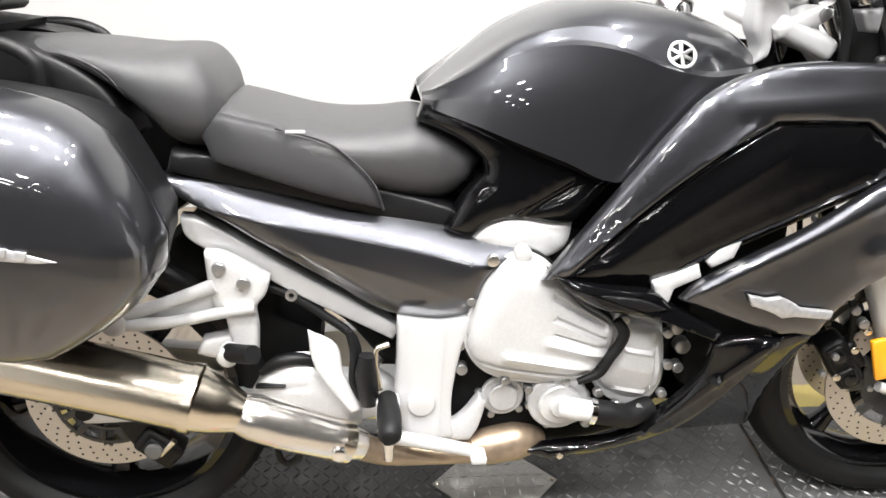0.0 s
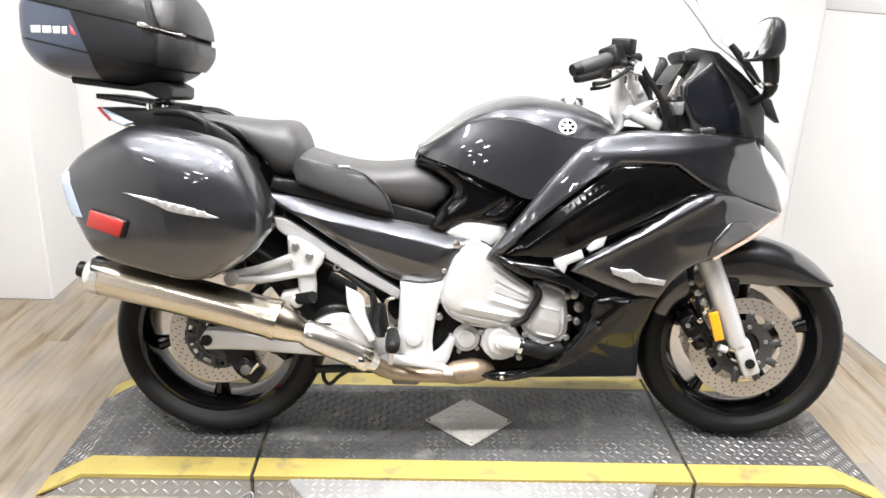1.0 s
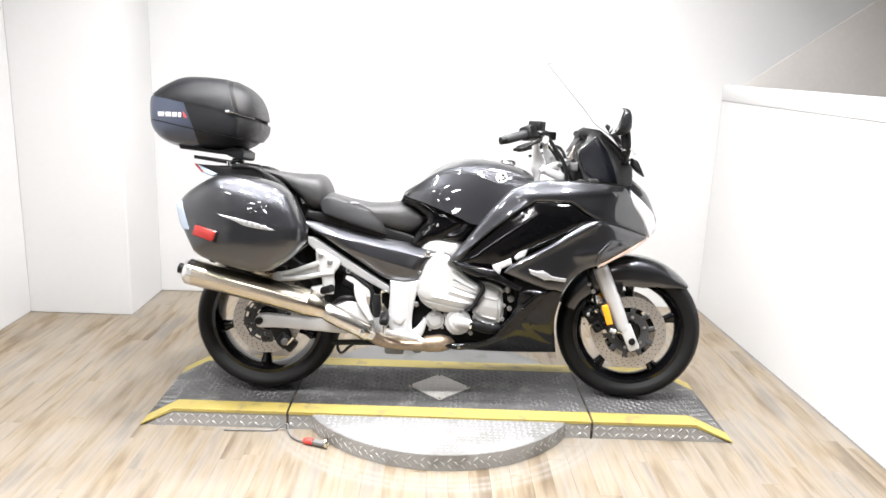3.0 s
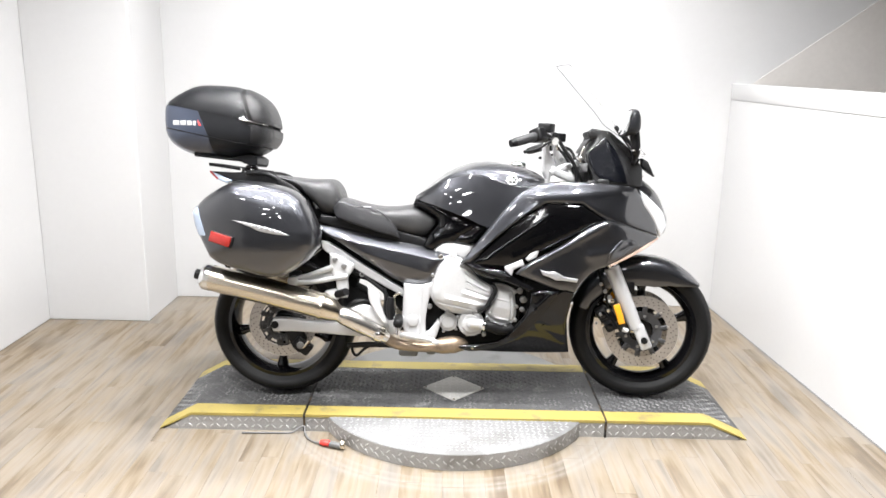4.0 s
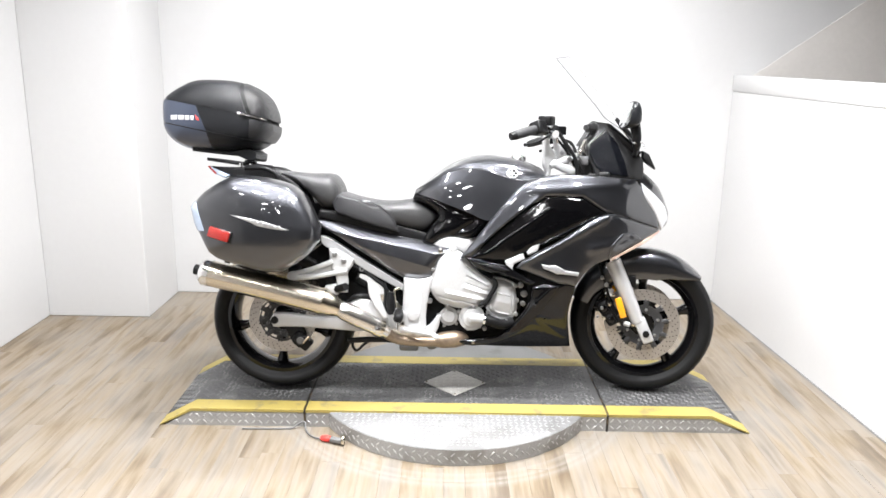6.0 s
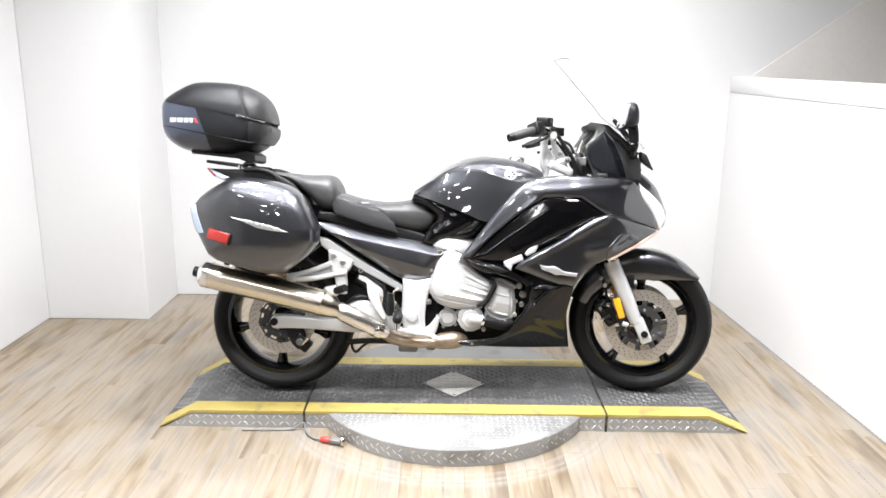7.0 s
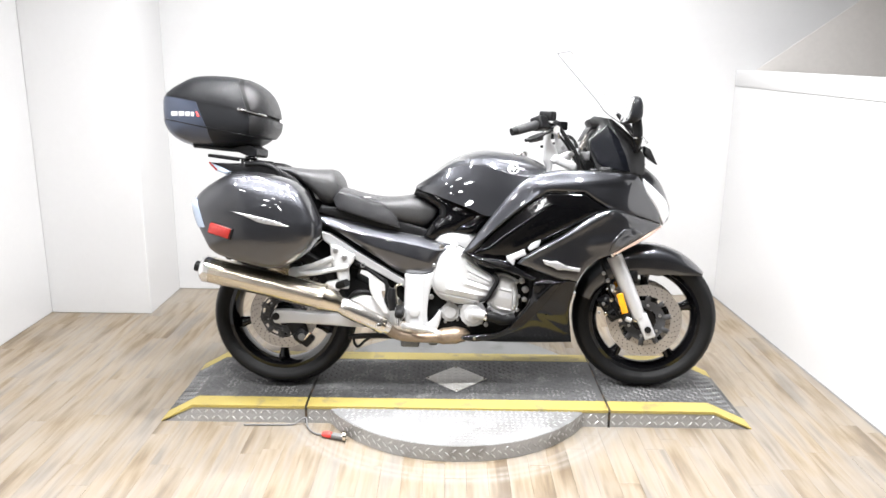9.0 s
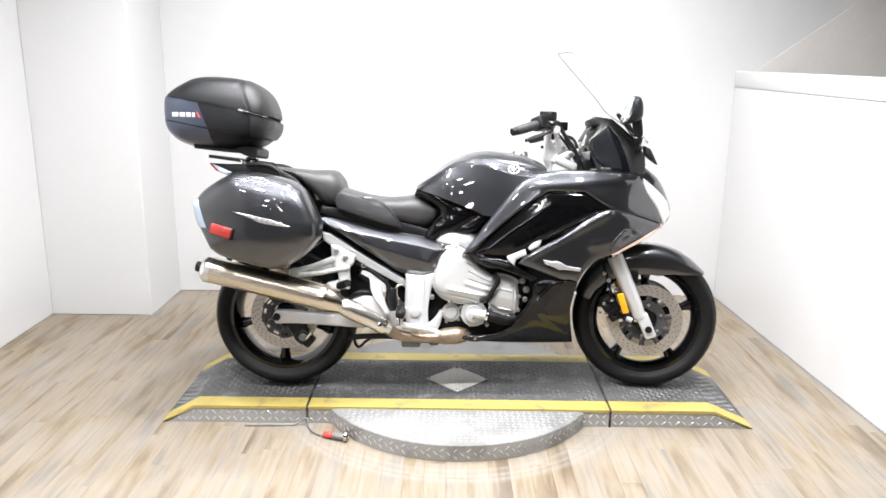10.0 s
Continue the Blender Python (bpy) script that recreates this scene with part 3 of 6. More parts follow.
# ---- the motorcycle: x ahead, y to its left, z up from the deck; it leans on its side stand ----
BIKE = thing("motorcycle", pose(0, -0.04, TOP) @ pose(0, 0, 0, -9), "dark grey metallic touring motorcycle with panniers and a top case", "motorcycle")
AXLE_F, AXLE_R, R_F, R_R = (0.783, 0.30), (-0.737, 0.302), 0.300, 0.302


def both(ob):
    mirrored(ob)
    return ob


def tyre_profile(r, w, rim):
    half = w / 2
    pts = [(rim, half * 0.72), (rim + 0.012, half * 0.84), (rim + 0.35 * (r - rim), half * 0.98), (rim + 0.62 * (r - rim), half), (r - 0.016, half * 0.8), (r - 0.004, half * 0.42), (r, 0)]
    line = spline([Vector(p) for p in pts], 4, False, 200)
    right = [(p.x, -p.y) for p in line]
    return right + [(x, -y) for x, y in reversed(right[:-1])]


def wheel(name, axle, r, width, rim_w, rim_r, spokes, turn, discs, disc_r, label):
    hub = new(name)
    hub.parent, hub.matrix_basis = BIKE, pose(axle[0], 0, axle[1])
    hub["label"] = label
    part("tyre", turned(tyre_profile(r, width, rim_r), 96), RUBBER, hub, "black treaded rubber tyre")
    # Tread grooves.
    verts, faces = [], []
    for k in range(44):
        for s in (-1, 1):
            a0 = 2 * math.pi * (k + 0.25 * s) / 44
            row = []
            for i in range(6):
                u = 0.22 + 0.62 * i / 5
                y = s * width / 2 * u
                rr = r - 0.0003 - 0.016 * (u / 0.8) ** 3.4 + 0.0006
                a = a0 + 0.07 * i / 5
                for d in (-0.006, 0.006):
                    aa = a + d
                    row.append((rr * math.cos(aa), y, rr * math.sin(aa)))
            b = len(verts)
            verts += row
            faces += [(b + 2 * i, b + 2 * i + 1, b + 2 * i + 3, b + 2 * i + 2) for i in range(5)]
    me = bpy.data.meshes.new("tread_groove")
    me.from_pydata(verts, [], faces)
    me.materials.append(BLACK_SATIN)
    g = new("tread_groove", me)
    g.parent = hub
    tagged(g, kind="stuff")
    h = rim_w / 2
    rim = [(rim_r + 0.004, -h), (rim_r - 0.010, -h - 0.004), (rim_r - 0.014, -h + 0.008), (rim_r - 0.028, -h * 0.5), (rim_r - 0.032, 0), (rim_r - 0.028, h * 0.5), (rim_r - 0.014, h - 0.008), (rim_r - 0.010, h + 0.004), (rim_r + 0.004, h)]
    part("rim", turned(rim, 96, closed=True), RIM_BLACK, hub, "black enamelled alloy rim")
    part("hub", turned([(0.02, -0.055), (0.045, -0.055), (0.05, -0.035), (0.04, 0), (0.05, 0.035), (0.045, 0.055), (0.02, 0.055)], 32, closed=True), RIM_BLACK, hub)
    for k in range(spokes):
        a = radians(turn) + 2 * math.pi * k / spokes
        rings = []
        for d, w, t in ((0.035, 0.026, 0.028), (0.08, 0.019, 0.02), (rim_r - 0.06, 0.016, 0.016), (rim_r - 0.026, 0.024, 0.022)):
            ring = []
            for u, v in ((-1, -0.6), (-0.6, -1), (0.6, -1), (1, -0.6), (1, 0.6), (0.6, 1), (-0.6, 1), (-1, 0.6)):
                ring.append(Vector((d * math.cos(a) - u * w * math.sin(a), v * t, d * math.sin(a) + u * w * math.cos(a))))
            rings.append(ring)
        part("spoke", rings_to_mesh(bmesh.new(), rings), RIM_BLACK, hub)
    for s in discs:
        y = s * 0.07
        disc = part("brake_disc", turned([(disc_r, y - 0.0025), (disc_r, y + 0.0025), (disc_r * 0.70, y + 0.0025), (disc_r * 0.70, y - 0.0025)], 72, closed=True), DISC_STEEL, hub, "drilled steel brake disc")
        hub_ring = turned([(0.05, y * 0.86 - 0.003), (disc_r * 0.56, y - 0.003), (disc_r * 0.56, y + 0.003), (0.05, y * 0.86 + 0.003)], 48, closed=True)
        part("disc_carrier", hub_ring, CARRIER_GREY, disc, "dark grey disc carrier")
        for k in range(6):
            a = 2 * math.pi * k / 6 + 0.35
            part("carrier_bolt", knob((0.066 * math.cos(a), y * 0.92 - 0.001, 0.066 * math.sin(a)), 0.0065, 0.008, 12), BOLT_STEEL, disc)
        for k in range(10):
            a = 2 * math.pi * k / 10 + 0.2
            part("carrier_arm", boxes(((disc_r * 0.5, y - 0.003, -0.011), (disc_r * 0.75, y + 0.003, 0.011), 0.003, 1, Matrix.Rotation(-a, 4, "Y"))), CARRIER_GREY, disc)
        for k in range(10):
            a = 2 * math.pi * k / 10 + 0.2
            part("rivet", turned([(0, 0.005), (0.0045, 0.005), (0.0055, 0.003), (0.0055, -0.003), (0.0045, -0.005), (0, -0.005)], 12, "Y", (disc_r * 0.73 * math.cos(a), y, disc_r * 0.73 * math.sin(a))), DISC_STEEL, disc)
        verts, faces = [], []
        for k in range(32):
            for j, rr in enumerate((0.80, 0.87, 0.94)):
                a = 2 * math.pi * (k + 0.33 * j) / 32
                for side in (-1, 1):
                    b = len(verts)
                    for q in range(8):
                        verts.append((disc_r * rr * math.cos(a) + 0.0024 * math.cos(q * math.pi / 4), y + side * 0.0028, disc_r * rr * math.sin(a) + 0.0024 * math.sin(q * math.pi / 4)))
                    faces.append(tuple(range(b, b + 8)))
        me = bpy.data.meshes.new("drill_hole")
        me.from_pydata(verts, [], faces)
        me.materials.append(BLACK_SATIN)
        g = new("drill_hole", me)
        g.parent = disc
        tagged(g, kind="stuff")
    return hub


FRONT = wheel("front_wheel", AXLE_F, R_F, 0.120, 0.092, 0.226, 5, 18, (-1, 1), 0.152, "front wheel with a black rim and two drilled discs")
REAR = wheel("rear_wheel", AXLE_R, R_R, 0.178, 0.14, 0.226, 5, 50, (-1,), 0.142, "rear wheel with a black rim and one drilled disc")

# The slotted sensor ring inside the rear disc.
bm = bmesh.new()
for r0, r1 in ((0.060, 0.066), (0.088, 0.094)):
    turned([(r0, -0.080), (r1, -0.080), (r1, -0.077), (r0, -0.077)], 48, "Y", (0, 0, 0), bm, True)
part("sensor_ring", bm, CARRIER_GREY, REAR, "dark grey slotted sensor ring")
for k in range(14):
    part("sensor_tooth", boxes(((0.065, -0.080, -0.0065), (0.089, -0.077, 0.0065), 0.001, 1, Matrix.Rotation(2 * math.pi * k / 14, 4, "Y"))), CARRIER_GREY, REAR)

STEERED = [FRONT]

# Fork legs, with the axle clamps, calipers and reflectors.
for s in (-1, 1):
    y = s * 0.105
    leg = part("fork_leg", tube([(0.645, y, 0.575), (0.70, y, 0.452), (0.735, y, 0.372), (0.757, y, 0.322)], [0.032, 0.031, 0.029, 0.025], 22, 4), BRIGHT_SILVER, BIKE, "silver painted lower fork leg")
    part("axle_clamp", boxes(((-0.022, -0.02, -0.055), (0.026, 0.02, 0.055), 0.009, 3, pose(0.781, y, 0.285, 0, -24, 0))), BRIGHT_SILVER, leg)
    part("stanchion", tube([(0.65, y, 0.565), (0.52, y, 0.86), (0.455, y, 1.0)], 0.023, 18, 3), CHROME, leg)
    part("axle_nut", turned([(0, -0.006), (0.014, -0.006), (0.014, 0.0), (0.008, 0.002), (0, 0.002)], 18, "Y", (0.79, y + s * 0.022 if s < 0 else y + 0.022, 0.275)), RUBBER if s < 0 else STEEL, leg, "dark hollow axle end")
    part("clamp_bolt", tube([(0.732, y - 0.002, 0.312), (0.752, y - 0.002, 0.306)], 0.009, 12, 1), STEEL, leg)
    r = part("reflector", boxes(((-0.013, -0.006, -0.043), (0.014, 0.006, 0.043), 0.003, 2, pose(0.682, y + s * 0.032, 0.384, 0, -18, 0))), AMBER_LENS, leg, "amber plastic reflector")
    at = pose(0.634, s * 0.085, 0.352, 0, -35, 0)
    cal = boxes(((-0.026, -0.030, -0.056), (0.026, 0.028, 0.056), 0.012, 3, at), ((-0.018, -0.037, -0.050), (0.014, -0.026, -0.006), 0.006, 2, at), ((-0.018, -0.037, 0.006), (0.014, -0.026, 0.050), 0.006, 2, at), ((0.015, -0.022, -0.030), (0.040, 0.012, 0.034), 0.008, 2, at))
    cal = part("brake_caliper", cal, BLACK_SATIN, leg, "black four-piston brake caliper")
    for dz in (-0.028, 0.028):
        c = at @ Vector((-0.002, -0.037, dz))
        part("piston_cap", knob(tuple(c), 0.013, 0.004, 18), BLACK_GLOSS, cal)
    for dz in (-0.03, 0.03, 0.07):
        part("caliper_bolt", knob((0.628 + dz * 0.35, s * 0.085 - 0.04, 0.365 + dz), 0.008, 0.006, 12), STEEL, leg)
    for bx, bz, br in ((0.604, 0.505, 0.008), (0.622, 0.476, 0.009), (0.642, 0.450, 0.010), (0.607, 0.378, 0.007), (0.592, 0.340, 0.006)):
        part("hose_fitting", knob((bx, y + s * 0.012, bz), br, 0.014, 12), BOLT_STEEL, leg)
    part("pinch_bolt", tube([(0.700, y - 0.02, 0.318), (0.722, y - 0.02, 0.311)], 0.010, 12, 1), BRIGHT_SILVER, leg)
    STEERED.append(leg)
    part("brake_hose", tube([(0.64, s * 0.10, 0.40), (0.622, s * 0.12, 0.47), (0.60, s * 0.11, 0.53), (0.58, s * 0.09, 0.60)], 0.006, 10), RUBBER, leg)

# Front mudguard: a curved hood round the tyre.
rings = []
for k in range(25):
    t = k / 24
    a = radians(160 - 118 * t)
    r = R_F + 0.012 + 0.008 * math.sin(math.pi * t)
    drop = 0.004 + 0.085 * min(1, (1 - t) / 0.3) ** 0.8 * min(1, 0.35 + 1.3 * t)
    w = 0.074 + 0.010 * math.sin(math.pi * t)
    ring = []
    for u in np.linspace(-1, 1, 17):
        bend = abs(u)
        yy = math.copysign(w * min(1, bend / 0.62) ** 0.8, u)
        rr = r - 0.03 * min(1, (1 - t) / 0.15 + 0.3) * min(1, bend / 0.62) ** 2.4 - drop * max(0, (bend - 0.62) / 0.38)
        ring.append(Vector((AXLE_F[0] + rr * math.cos(a), yy, AXLE_F[1] + rr * math.sin(a))))
    inner = [Vector((p.x, p.y * 0.95, p.z)) - Vector((math.cos(a), 0, math.sin(a))) * 0.004 for p in reversed(ring)]
    rings.append(ring + inner)
STEERED.append(part("front_mudguard", rings_to_mesh(bmesh.new(), rings), GREY_PAINT, BIKE, "dark grey metallic front mudguard"))
for s in (-1, 1):
    STEERED.append(part("mudguard_stay", boxes(((0.70, s * 0.091 - 0.003, 0.462), (0.745, s * 0.091 + 0.003, 0.51), 0.003, 2)), BLACK_SATIN, BIKE))

# Engine and frame.
block = [(-0.13, -0.15, 0.6), (0.02, -0.15, 0.62), (0.15, -0.15, 0.6), (0.25, -0.15, 0.5), (0.25, -0.15, 0.32), (0.17, -0.15, 0.25), (-0.05, -0.15, 0.235), (-0.14, -0.15, 0.3), (-0.15, -0.15, 0.45)]
part("engine_block", shell(block, 0.30, 0, 0.03, 0.012, 0.04), RECESS_BLACK, BIKE, "dark engine block")
clutch = [(-0.034, -0.2, 0.605), (0.002, -0.2, 0.597), (0.034, -0.2, 0.570), (0.07, -0.2, 0.525), (0.125, -0.2, 0.488), (0.132, -0.2, 0.475), (0.125, -0.2, 0.436), (0.108, -0.2, 0.409), (0.094, -0.2, 0.385), (0.039, -0.2, 0.376), (-0.022, -0.2, 0.381), (-0.072, -0.2, 0.398), (-0.1, -0.2, 0.426), (-0.112, -0.2, 0.462), (-0.103, -0.2, 0.516), (-0.084, -0.2, 0.569), (-0.058, -0.2, 0.597)]
CL = part("clutch_cover", shell(clutch, 0.05, 0.018, 0.045, 0.008, 0.007, ridges=[(-0.05, 0.440, 0.12, 0.408, 0.006, 0.012), (-0.095, 0.424, 0.10, 0.388, -0.005, 0.006), (0.02, 0.462, 0.12, 0.434, 0.006, 0.012), (0.025, 0.542, 0.115, 0.484, -0.007, 0.006), (0.03, 0.506, 0.115, 0.464, -0.007, 0.006), (0.03, 0.477, 0.12, 0.447, -0.005, 0.005)], folds=[(0.12, 0.415, -0.10, 0.435, 0.25), (-0.02, 0.60, 0.12, 0.47, 0.15)]), CAST_SILVER, BIKE, "silver cast clutch cover", 40)
cyl = [(0.139, -0.19, 0.496), (0.176, -0.19, 0.493), (0.22, -0.19, 0.475), (0.23, -0.19, 0.412), (0.229, -0.19, 0.364), (0.205, -0.19, 0.331), (0.17, -0.19, 0.327), (0.126, -0.19, 0.352), (0.111, -0.19, 0.377), (0.138, -0.19, 0.422)]
CY = part("generator_cover", shell(cyl, 0.06, 0.012, 0.03, 0.012, 0.009, ridges=[(0.212, 0.45, 0.212, 0.36, -0.006, 0.005), (0.14, 0.46, 0.13, 0.38, -0.005, 0.006), (0.15, 0.44, 0.20, 0.43, 0.005, 0.006), (0.15, 0.36, 0.20, 0.35, 0.004, 0.006)], folds=[(0.14, 0.41, 0.23, 0.39, 0.12), (0.23, 0.39, 0.14, 0.41, 0.3)]), CAST_SILVER, BIKE, "silver cast cover with bolts", 24)
def grown(line, k, y):
    c = Vector((sum(p[0] for p in line) / len(line), sum(p[2] for p in line) / len(line)))
    return [(c.x + (p[0] - c.x) * k, y, c.y + (p[2] - c.y) * k) for p in line]


part("cover_flange", shell(grown(clutch, 1.045, -0.186), 0.03, 0, 0.01, 0.003, 0.014), CAST_SILVER, CL)
part("cover_flange", shell(grown(cyl, 1.05, -0.178), 0.03, 0, 0.01, 0.003, 0.014), CAST_SILVER, CY)
# A larger black sheet behind the cover draws the shade of the gap round it.
part("cover_gasket", shell(grown(clutch, 1.085, -0.172), 0.03, 0, 0.01, 0.003, 0.014), BLACK_MATT, CL)
for cx, cz in ((0.148, 0.497), (0.225, 0.47), (0.232, 0.41), (0.228, 0.355), (0.19, 0.326), (0.15, 0.335), (0.116, 0.36), (0.128, 0.43)):
    part("cover_bolt", knob((cx, -0.192, cz), 0.0085, 0.012, 12), BOLT_STEEL, CY)
for cx, cz in ((-0.105, 0.47), (-0.108, 0.53), (0.128, 0.455), (0.06, 0.378), (-0.045, 0.383), (0.11, 0.40)):
    part("cover_bolt", knob((cx, -0.185, cz), 0.0075, 0.012, 12), BOLT_STEEL, CL)
part("round_cover", turned([(0, -0.052), (0.024, -0.052), (0.026, -0.050), (0.026, -0.043), (0.036, -0.043), (0.038, -0.041), (0.038, -0.034), (0.044, -0.034), (0.046, -0.032), (0.046, 0), (0, 0)], 36, "Y", (-0.041, -0.115, 0.334)), CAST_SILVER, BIKE, "small round silver engine cover", 28)
for k in range(5):
    a = k * 1.257 + 0.5
    part("cover_bolt", knob((-0.041 + 0.043 * math.cos(a), -0.147, 0.334 + 0.043 * math.sin(a)), 0.007, 0.01, 10), BOLT_STEEL, BIKE)
pump = part("water_pump", turned([(0, -0.048), (0.016, -0.048), (0.018, -0.046), (0.020, -0.040), (0.034, -0.038), (0.037, -0.035), (0.037, -0.026), (0.050, -0.026), (0.053, -0.023), (0.053, 0), (0, 0)], 36, "Y", (0.052, -0.16, 0.335)), CAST_SILVER, BIKE, "round silver water pump housing", 28)
part("pump_neck", tube([(0.052, -0.205, 0.338), (0.075, -0.215, 0.338), (0.10, -0.215, 0.334)], [0.018, 0.019, 0.018], 18, 4), BRIGHT_SILVER, pump)
part("hose_clip", tube([(0.096, -0.215, 0.335), (0.106, -0.215, 0.333)], 0.023, 18, 1), CHROME, pump)
part("coolant_hose", tube([(0.10, -0.214, 0.334), (0.135, -0.212, 0.326), (0.17, -0.2, 0.313), (0.215, -0.18, 0.318)], 0.021, 18), RUBBER, pump, "black rubber coolant hose")
for k in range(6):
    a = k * 1.047 + 0.2
    part("cover_bolt", knob((0.052 + 0.05 * math.cos(a), -0.172, 0.335 + 0.05 * math.sin(a)), 0.0075, 0.01, 10), BOLT_STEEL, pump)
part("wiring_sleeve", tube([(0.132, -0.208, 0.50), (0.145, -0.212, 0.475), (0.122, -0.214, 0.43), (0.108, -0.214, 0.405), (0.075, -0.21, 0.388)], [0.008, 0.010, 0.009, 0.008, 0.006], 14), RUBBER, BIKE, "black rubber wiring sleeve")
for bx, bz, br in ((0.247, 0.47, 0.012), (0.262, 0.435, 0.014), (0.258, 0.395, 0.010), (-0.118, 0.40, 0.010), (-0.122, 0.445, 0.009), (0.0, 0.358, 0.008), (0.105, 0.29, 0.009)):
    part("engine_fitting", knob((bx, -0.165, bz), br, 0.02, 14), BOLT_STEEL, BIKE)
part("clutch_nub", knob((-0.028, -0.182, 0.612), 0.014, 0.02, 18), CAST_SILVER, CL)
sump = [(-0.15, -0.12, 0.29), (0.12, -0.12, 0.30), (0.2, -0.12, 0.28), (0.15, -0.12, 0.225), (-0.08, -0.12, 0.215)]
part("sump", shell(sump, 0.24, 0.0, 0.03, 0.012, 0.03), RECESS_BLACK, BIKE, "dark engine sump")
spar = [(-0.115, -0.16, 0.627), (-0.082, -0.16, 0.658), (-0.046, -0.16, 0.668), (0.06, -0.16, 0.664), (0.05, -0.16, 0.61), (0.011, -0.16, 0.585), (-0.013, -0.16, 0.595), (-0.06, -0.16, 0.585)]
both(part("frame_spar", shell(spar, 0.05, 0.012, 0.03, 0.012, 0.012), CAST_SILVER, BIKE, "silver cast frame spar"))
foot = [(-0.226, -0.185, 0.492), (-0.162, -0.185, 0.488), (-0.102, -0.185, 0.502), (-0.122, -0.185, 0.426), (-0.134, -0.185, 0.338), (-0.129, -0.185, 0.27), (-0.172, -0.185, 0.262), (-0.217, -0.185, 0.272), (-0.229, -0.185, 0.336), (-0.227, -0.185, 0.416)]
FP = part("footrest_plate", shell(foot, 0.035, 0.002, 0.012, 0.005, 0.009, ridges=[(-0.15, 0.48, -0.155, 0.28, 0.003, 0.005)], folds=[(-0.205, 0.27, -0.205, 0.49, 0.4)]), BRIGHT_SILVER, BIKE, "silver pivot plate with a round boss")
both(FP)
part("boss", knob((-0.186, -0.188, 0.342), 0.024, 0.008, 28), BRIGHT_SILVER, FP)
sub = [(-0.570, -0.13, 0.655), (-0.535, -0.13, 0.648), (-0.395, -0.13, 0.561), (-0.252, -0.13, 0.476), (-0.220, -0.13, 0.455), (-0.232, -0.13, 0.432), (-0.379, -0.13, 0.511), (-0.487, -0.13, 0.577), (-0.560, -0.13, 0.618)]
both(part("subframe_rail", shell(sub, 0.03, 0.001, 0.006, 0.004, 0.010), BRIGHT_SILVER, BIKE, "silver rear subframe rail"))
hang = [(-0.53, -0.165, 0.606), (-0.499, -0.165, 0.602), (-0.430, -0.165, 0.562), (-0.437, -0.165, 0.535), (-0.455, -0.165, 0.508), (-0.453, -0.165, 0.47), (-0.456, -0.165, 0.425), (-0.490, -0.165, 0.425), (-0.500, -0.165, 0.47), (-0.505, -0.165, 0.497), (-0.521, -0.165, 0.517), (-0.527, -0.165, 0.555)]
HG = part("footrest_hanger", shell(hang, 0.02, 0.003, 0.012, 0.006, 0.009, ridges=[(-0.50, 0.515, -0.455, 0.51, 0.004, 0.008)]), CAST_SILVER, BIKE, "silver cast passenger footrest hanger")
part("upper_arm", tube([(-0.675, -0.162, 0.497), (-0.60, -0.163, 0.520), (-0.515, -0.165, 0.552)], [0.012, 0.010, 0.012], 12, 4), CAST_SILVER, HG)
part("lower_arm", tube([(-0.678, -0.164, 0.486), (-0.60, -0.166, 0.488), (-0.50, -0.168, 0.507), (-0.455, -0.168, 0.515)], [0.013, 0.010, 0.010, 0.011], 12, 4), CAST_SILVER, HG)
part("arm_eye", knob((-0.677, -0.15, 0.490), 0.021, 0.028, 18), CAST_SILVER, HG)
part("arm_web", shell([(-0.655, -0.156, 0.497), (-0.52, -0.158, 0.545), (-0.49, -0.158, 0.515), (-0.60, -0.157, 0.49)], 0.006, 0, 0.01, 0.002, 0.02), CAST_SILVER, HG)
toe = [(-0.545, -0.158, 0.452), (-0.50, -0.158, 0.462), (-0.485, -0.158, 0.435), (-0.515, -0.158, 0.418), (-0.555, -0.158, 0.425)]
part("peg_bracket", shell(toe, 0.02, 0.003, 0.01, 0.005, 0.01), CAST_SILVER, HG)
both(HG)
for cx, cz in ((-0.507, 0.582), (-0.470, 0.556), (-0.675, 0.490)):
    part("hanger_bolt", knob((cx, -0.168, cz), 0.011, 0.007, 16), BOLT_STEEL, HG)
part("passenger_peg", tube([(-0.498, -0.18, 0.440), (-0.476, -0.205, 0.450), (-0.453, -0.228, 0.460)], 0.0155, 14, 2), RUBBER, HG, "folded black rubber passenger footrest")
part("peg_joint", knob((-0.50, -0.165, 0.436), 0.017, 0.03, 16), BRIGHT_SILVER, HG)
swing = [(-0.783, -0.115, 0.301), (-0.767, -0.115, 0.326), (-0.723, -0.115, 0.328), (-0.598, -0.115, 0.315), (-0.489, -0.115, 0.318), (-0.40, -0.115, 0.345), (-0.26, -0.115, 0.35), (-0.22, -0.115, 0.32), (-0.26, -0.115, 0.27), (-0.40, -0.115, 0.258), (-0.489, -0.115, 0.262), (-0.662, -0.115, 0.272), (-0.768, -0.115, 0.271)]
SW = part("swingarm", shell(swing, 0.035, 0.002, 0.010, 0.005, 0.012), BRIGHT_SILVER, BIKE, "silver swingarm")
mirrored(SW)
part("axle_nut", turned([(0, -0.012), (0.013, -0.012), (0.016, -0.006), (0.016, 0), (0, 0)], 18, "Y", (-0.762, -0.117, 0.300)), RUBBER, SW, "dark axle end")
hubc = [(-0.475, -0.155, 0.338), (-0.448, -0.155, 0.38), (-0.394, -0.155, 0.405), (-0.347, -0.155, 0.395), (-0.291, -0.155, 0.318), (-0.286, -0.155, 0.277), (-0.377, -0.155, 0.28), (-0.456, -0.155, 0.306)]
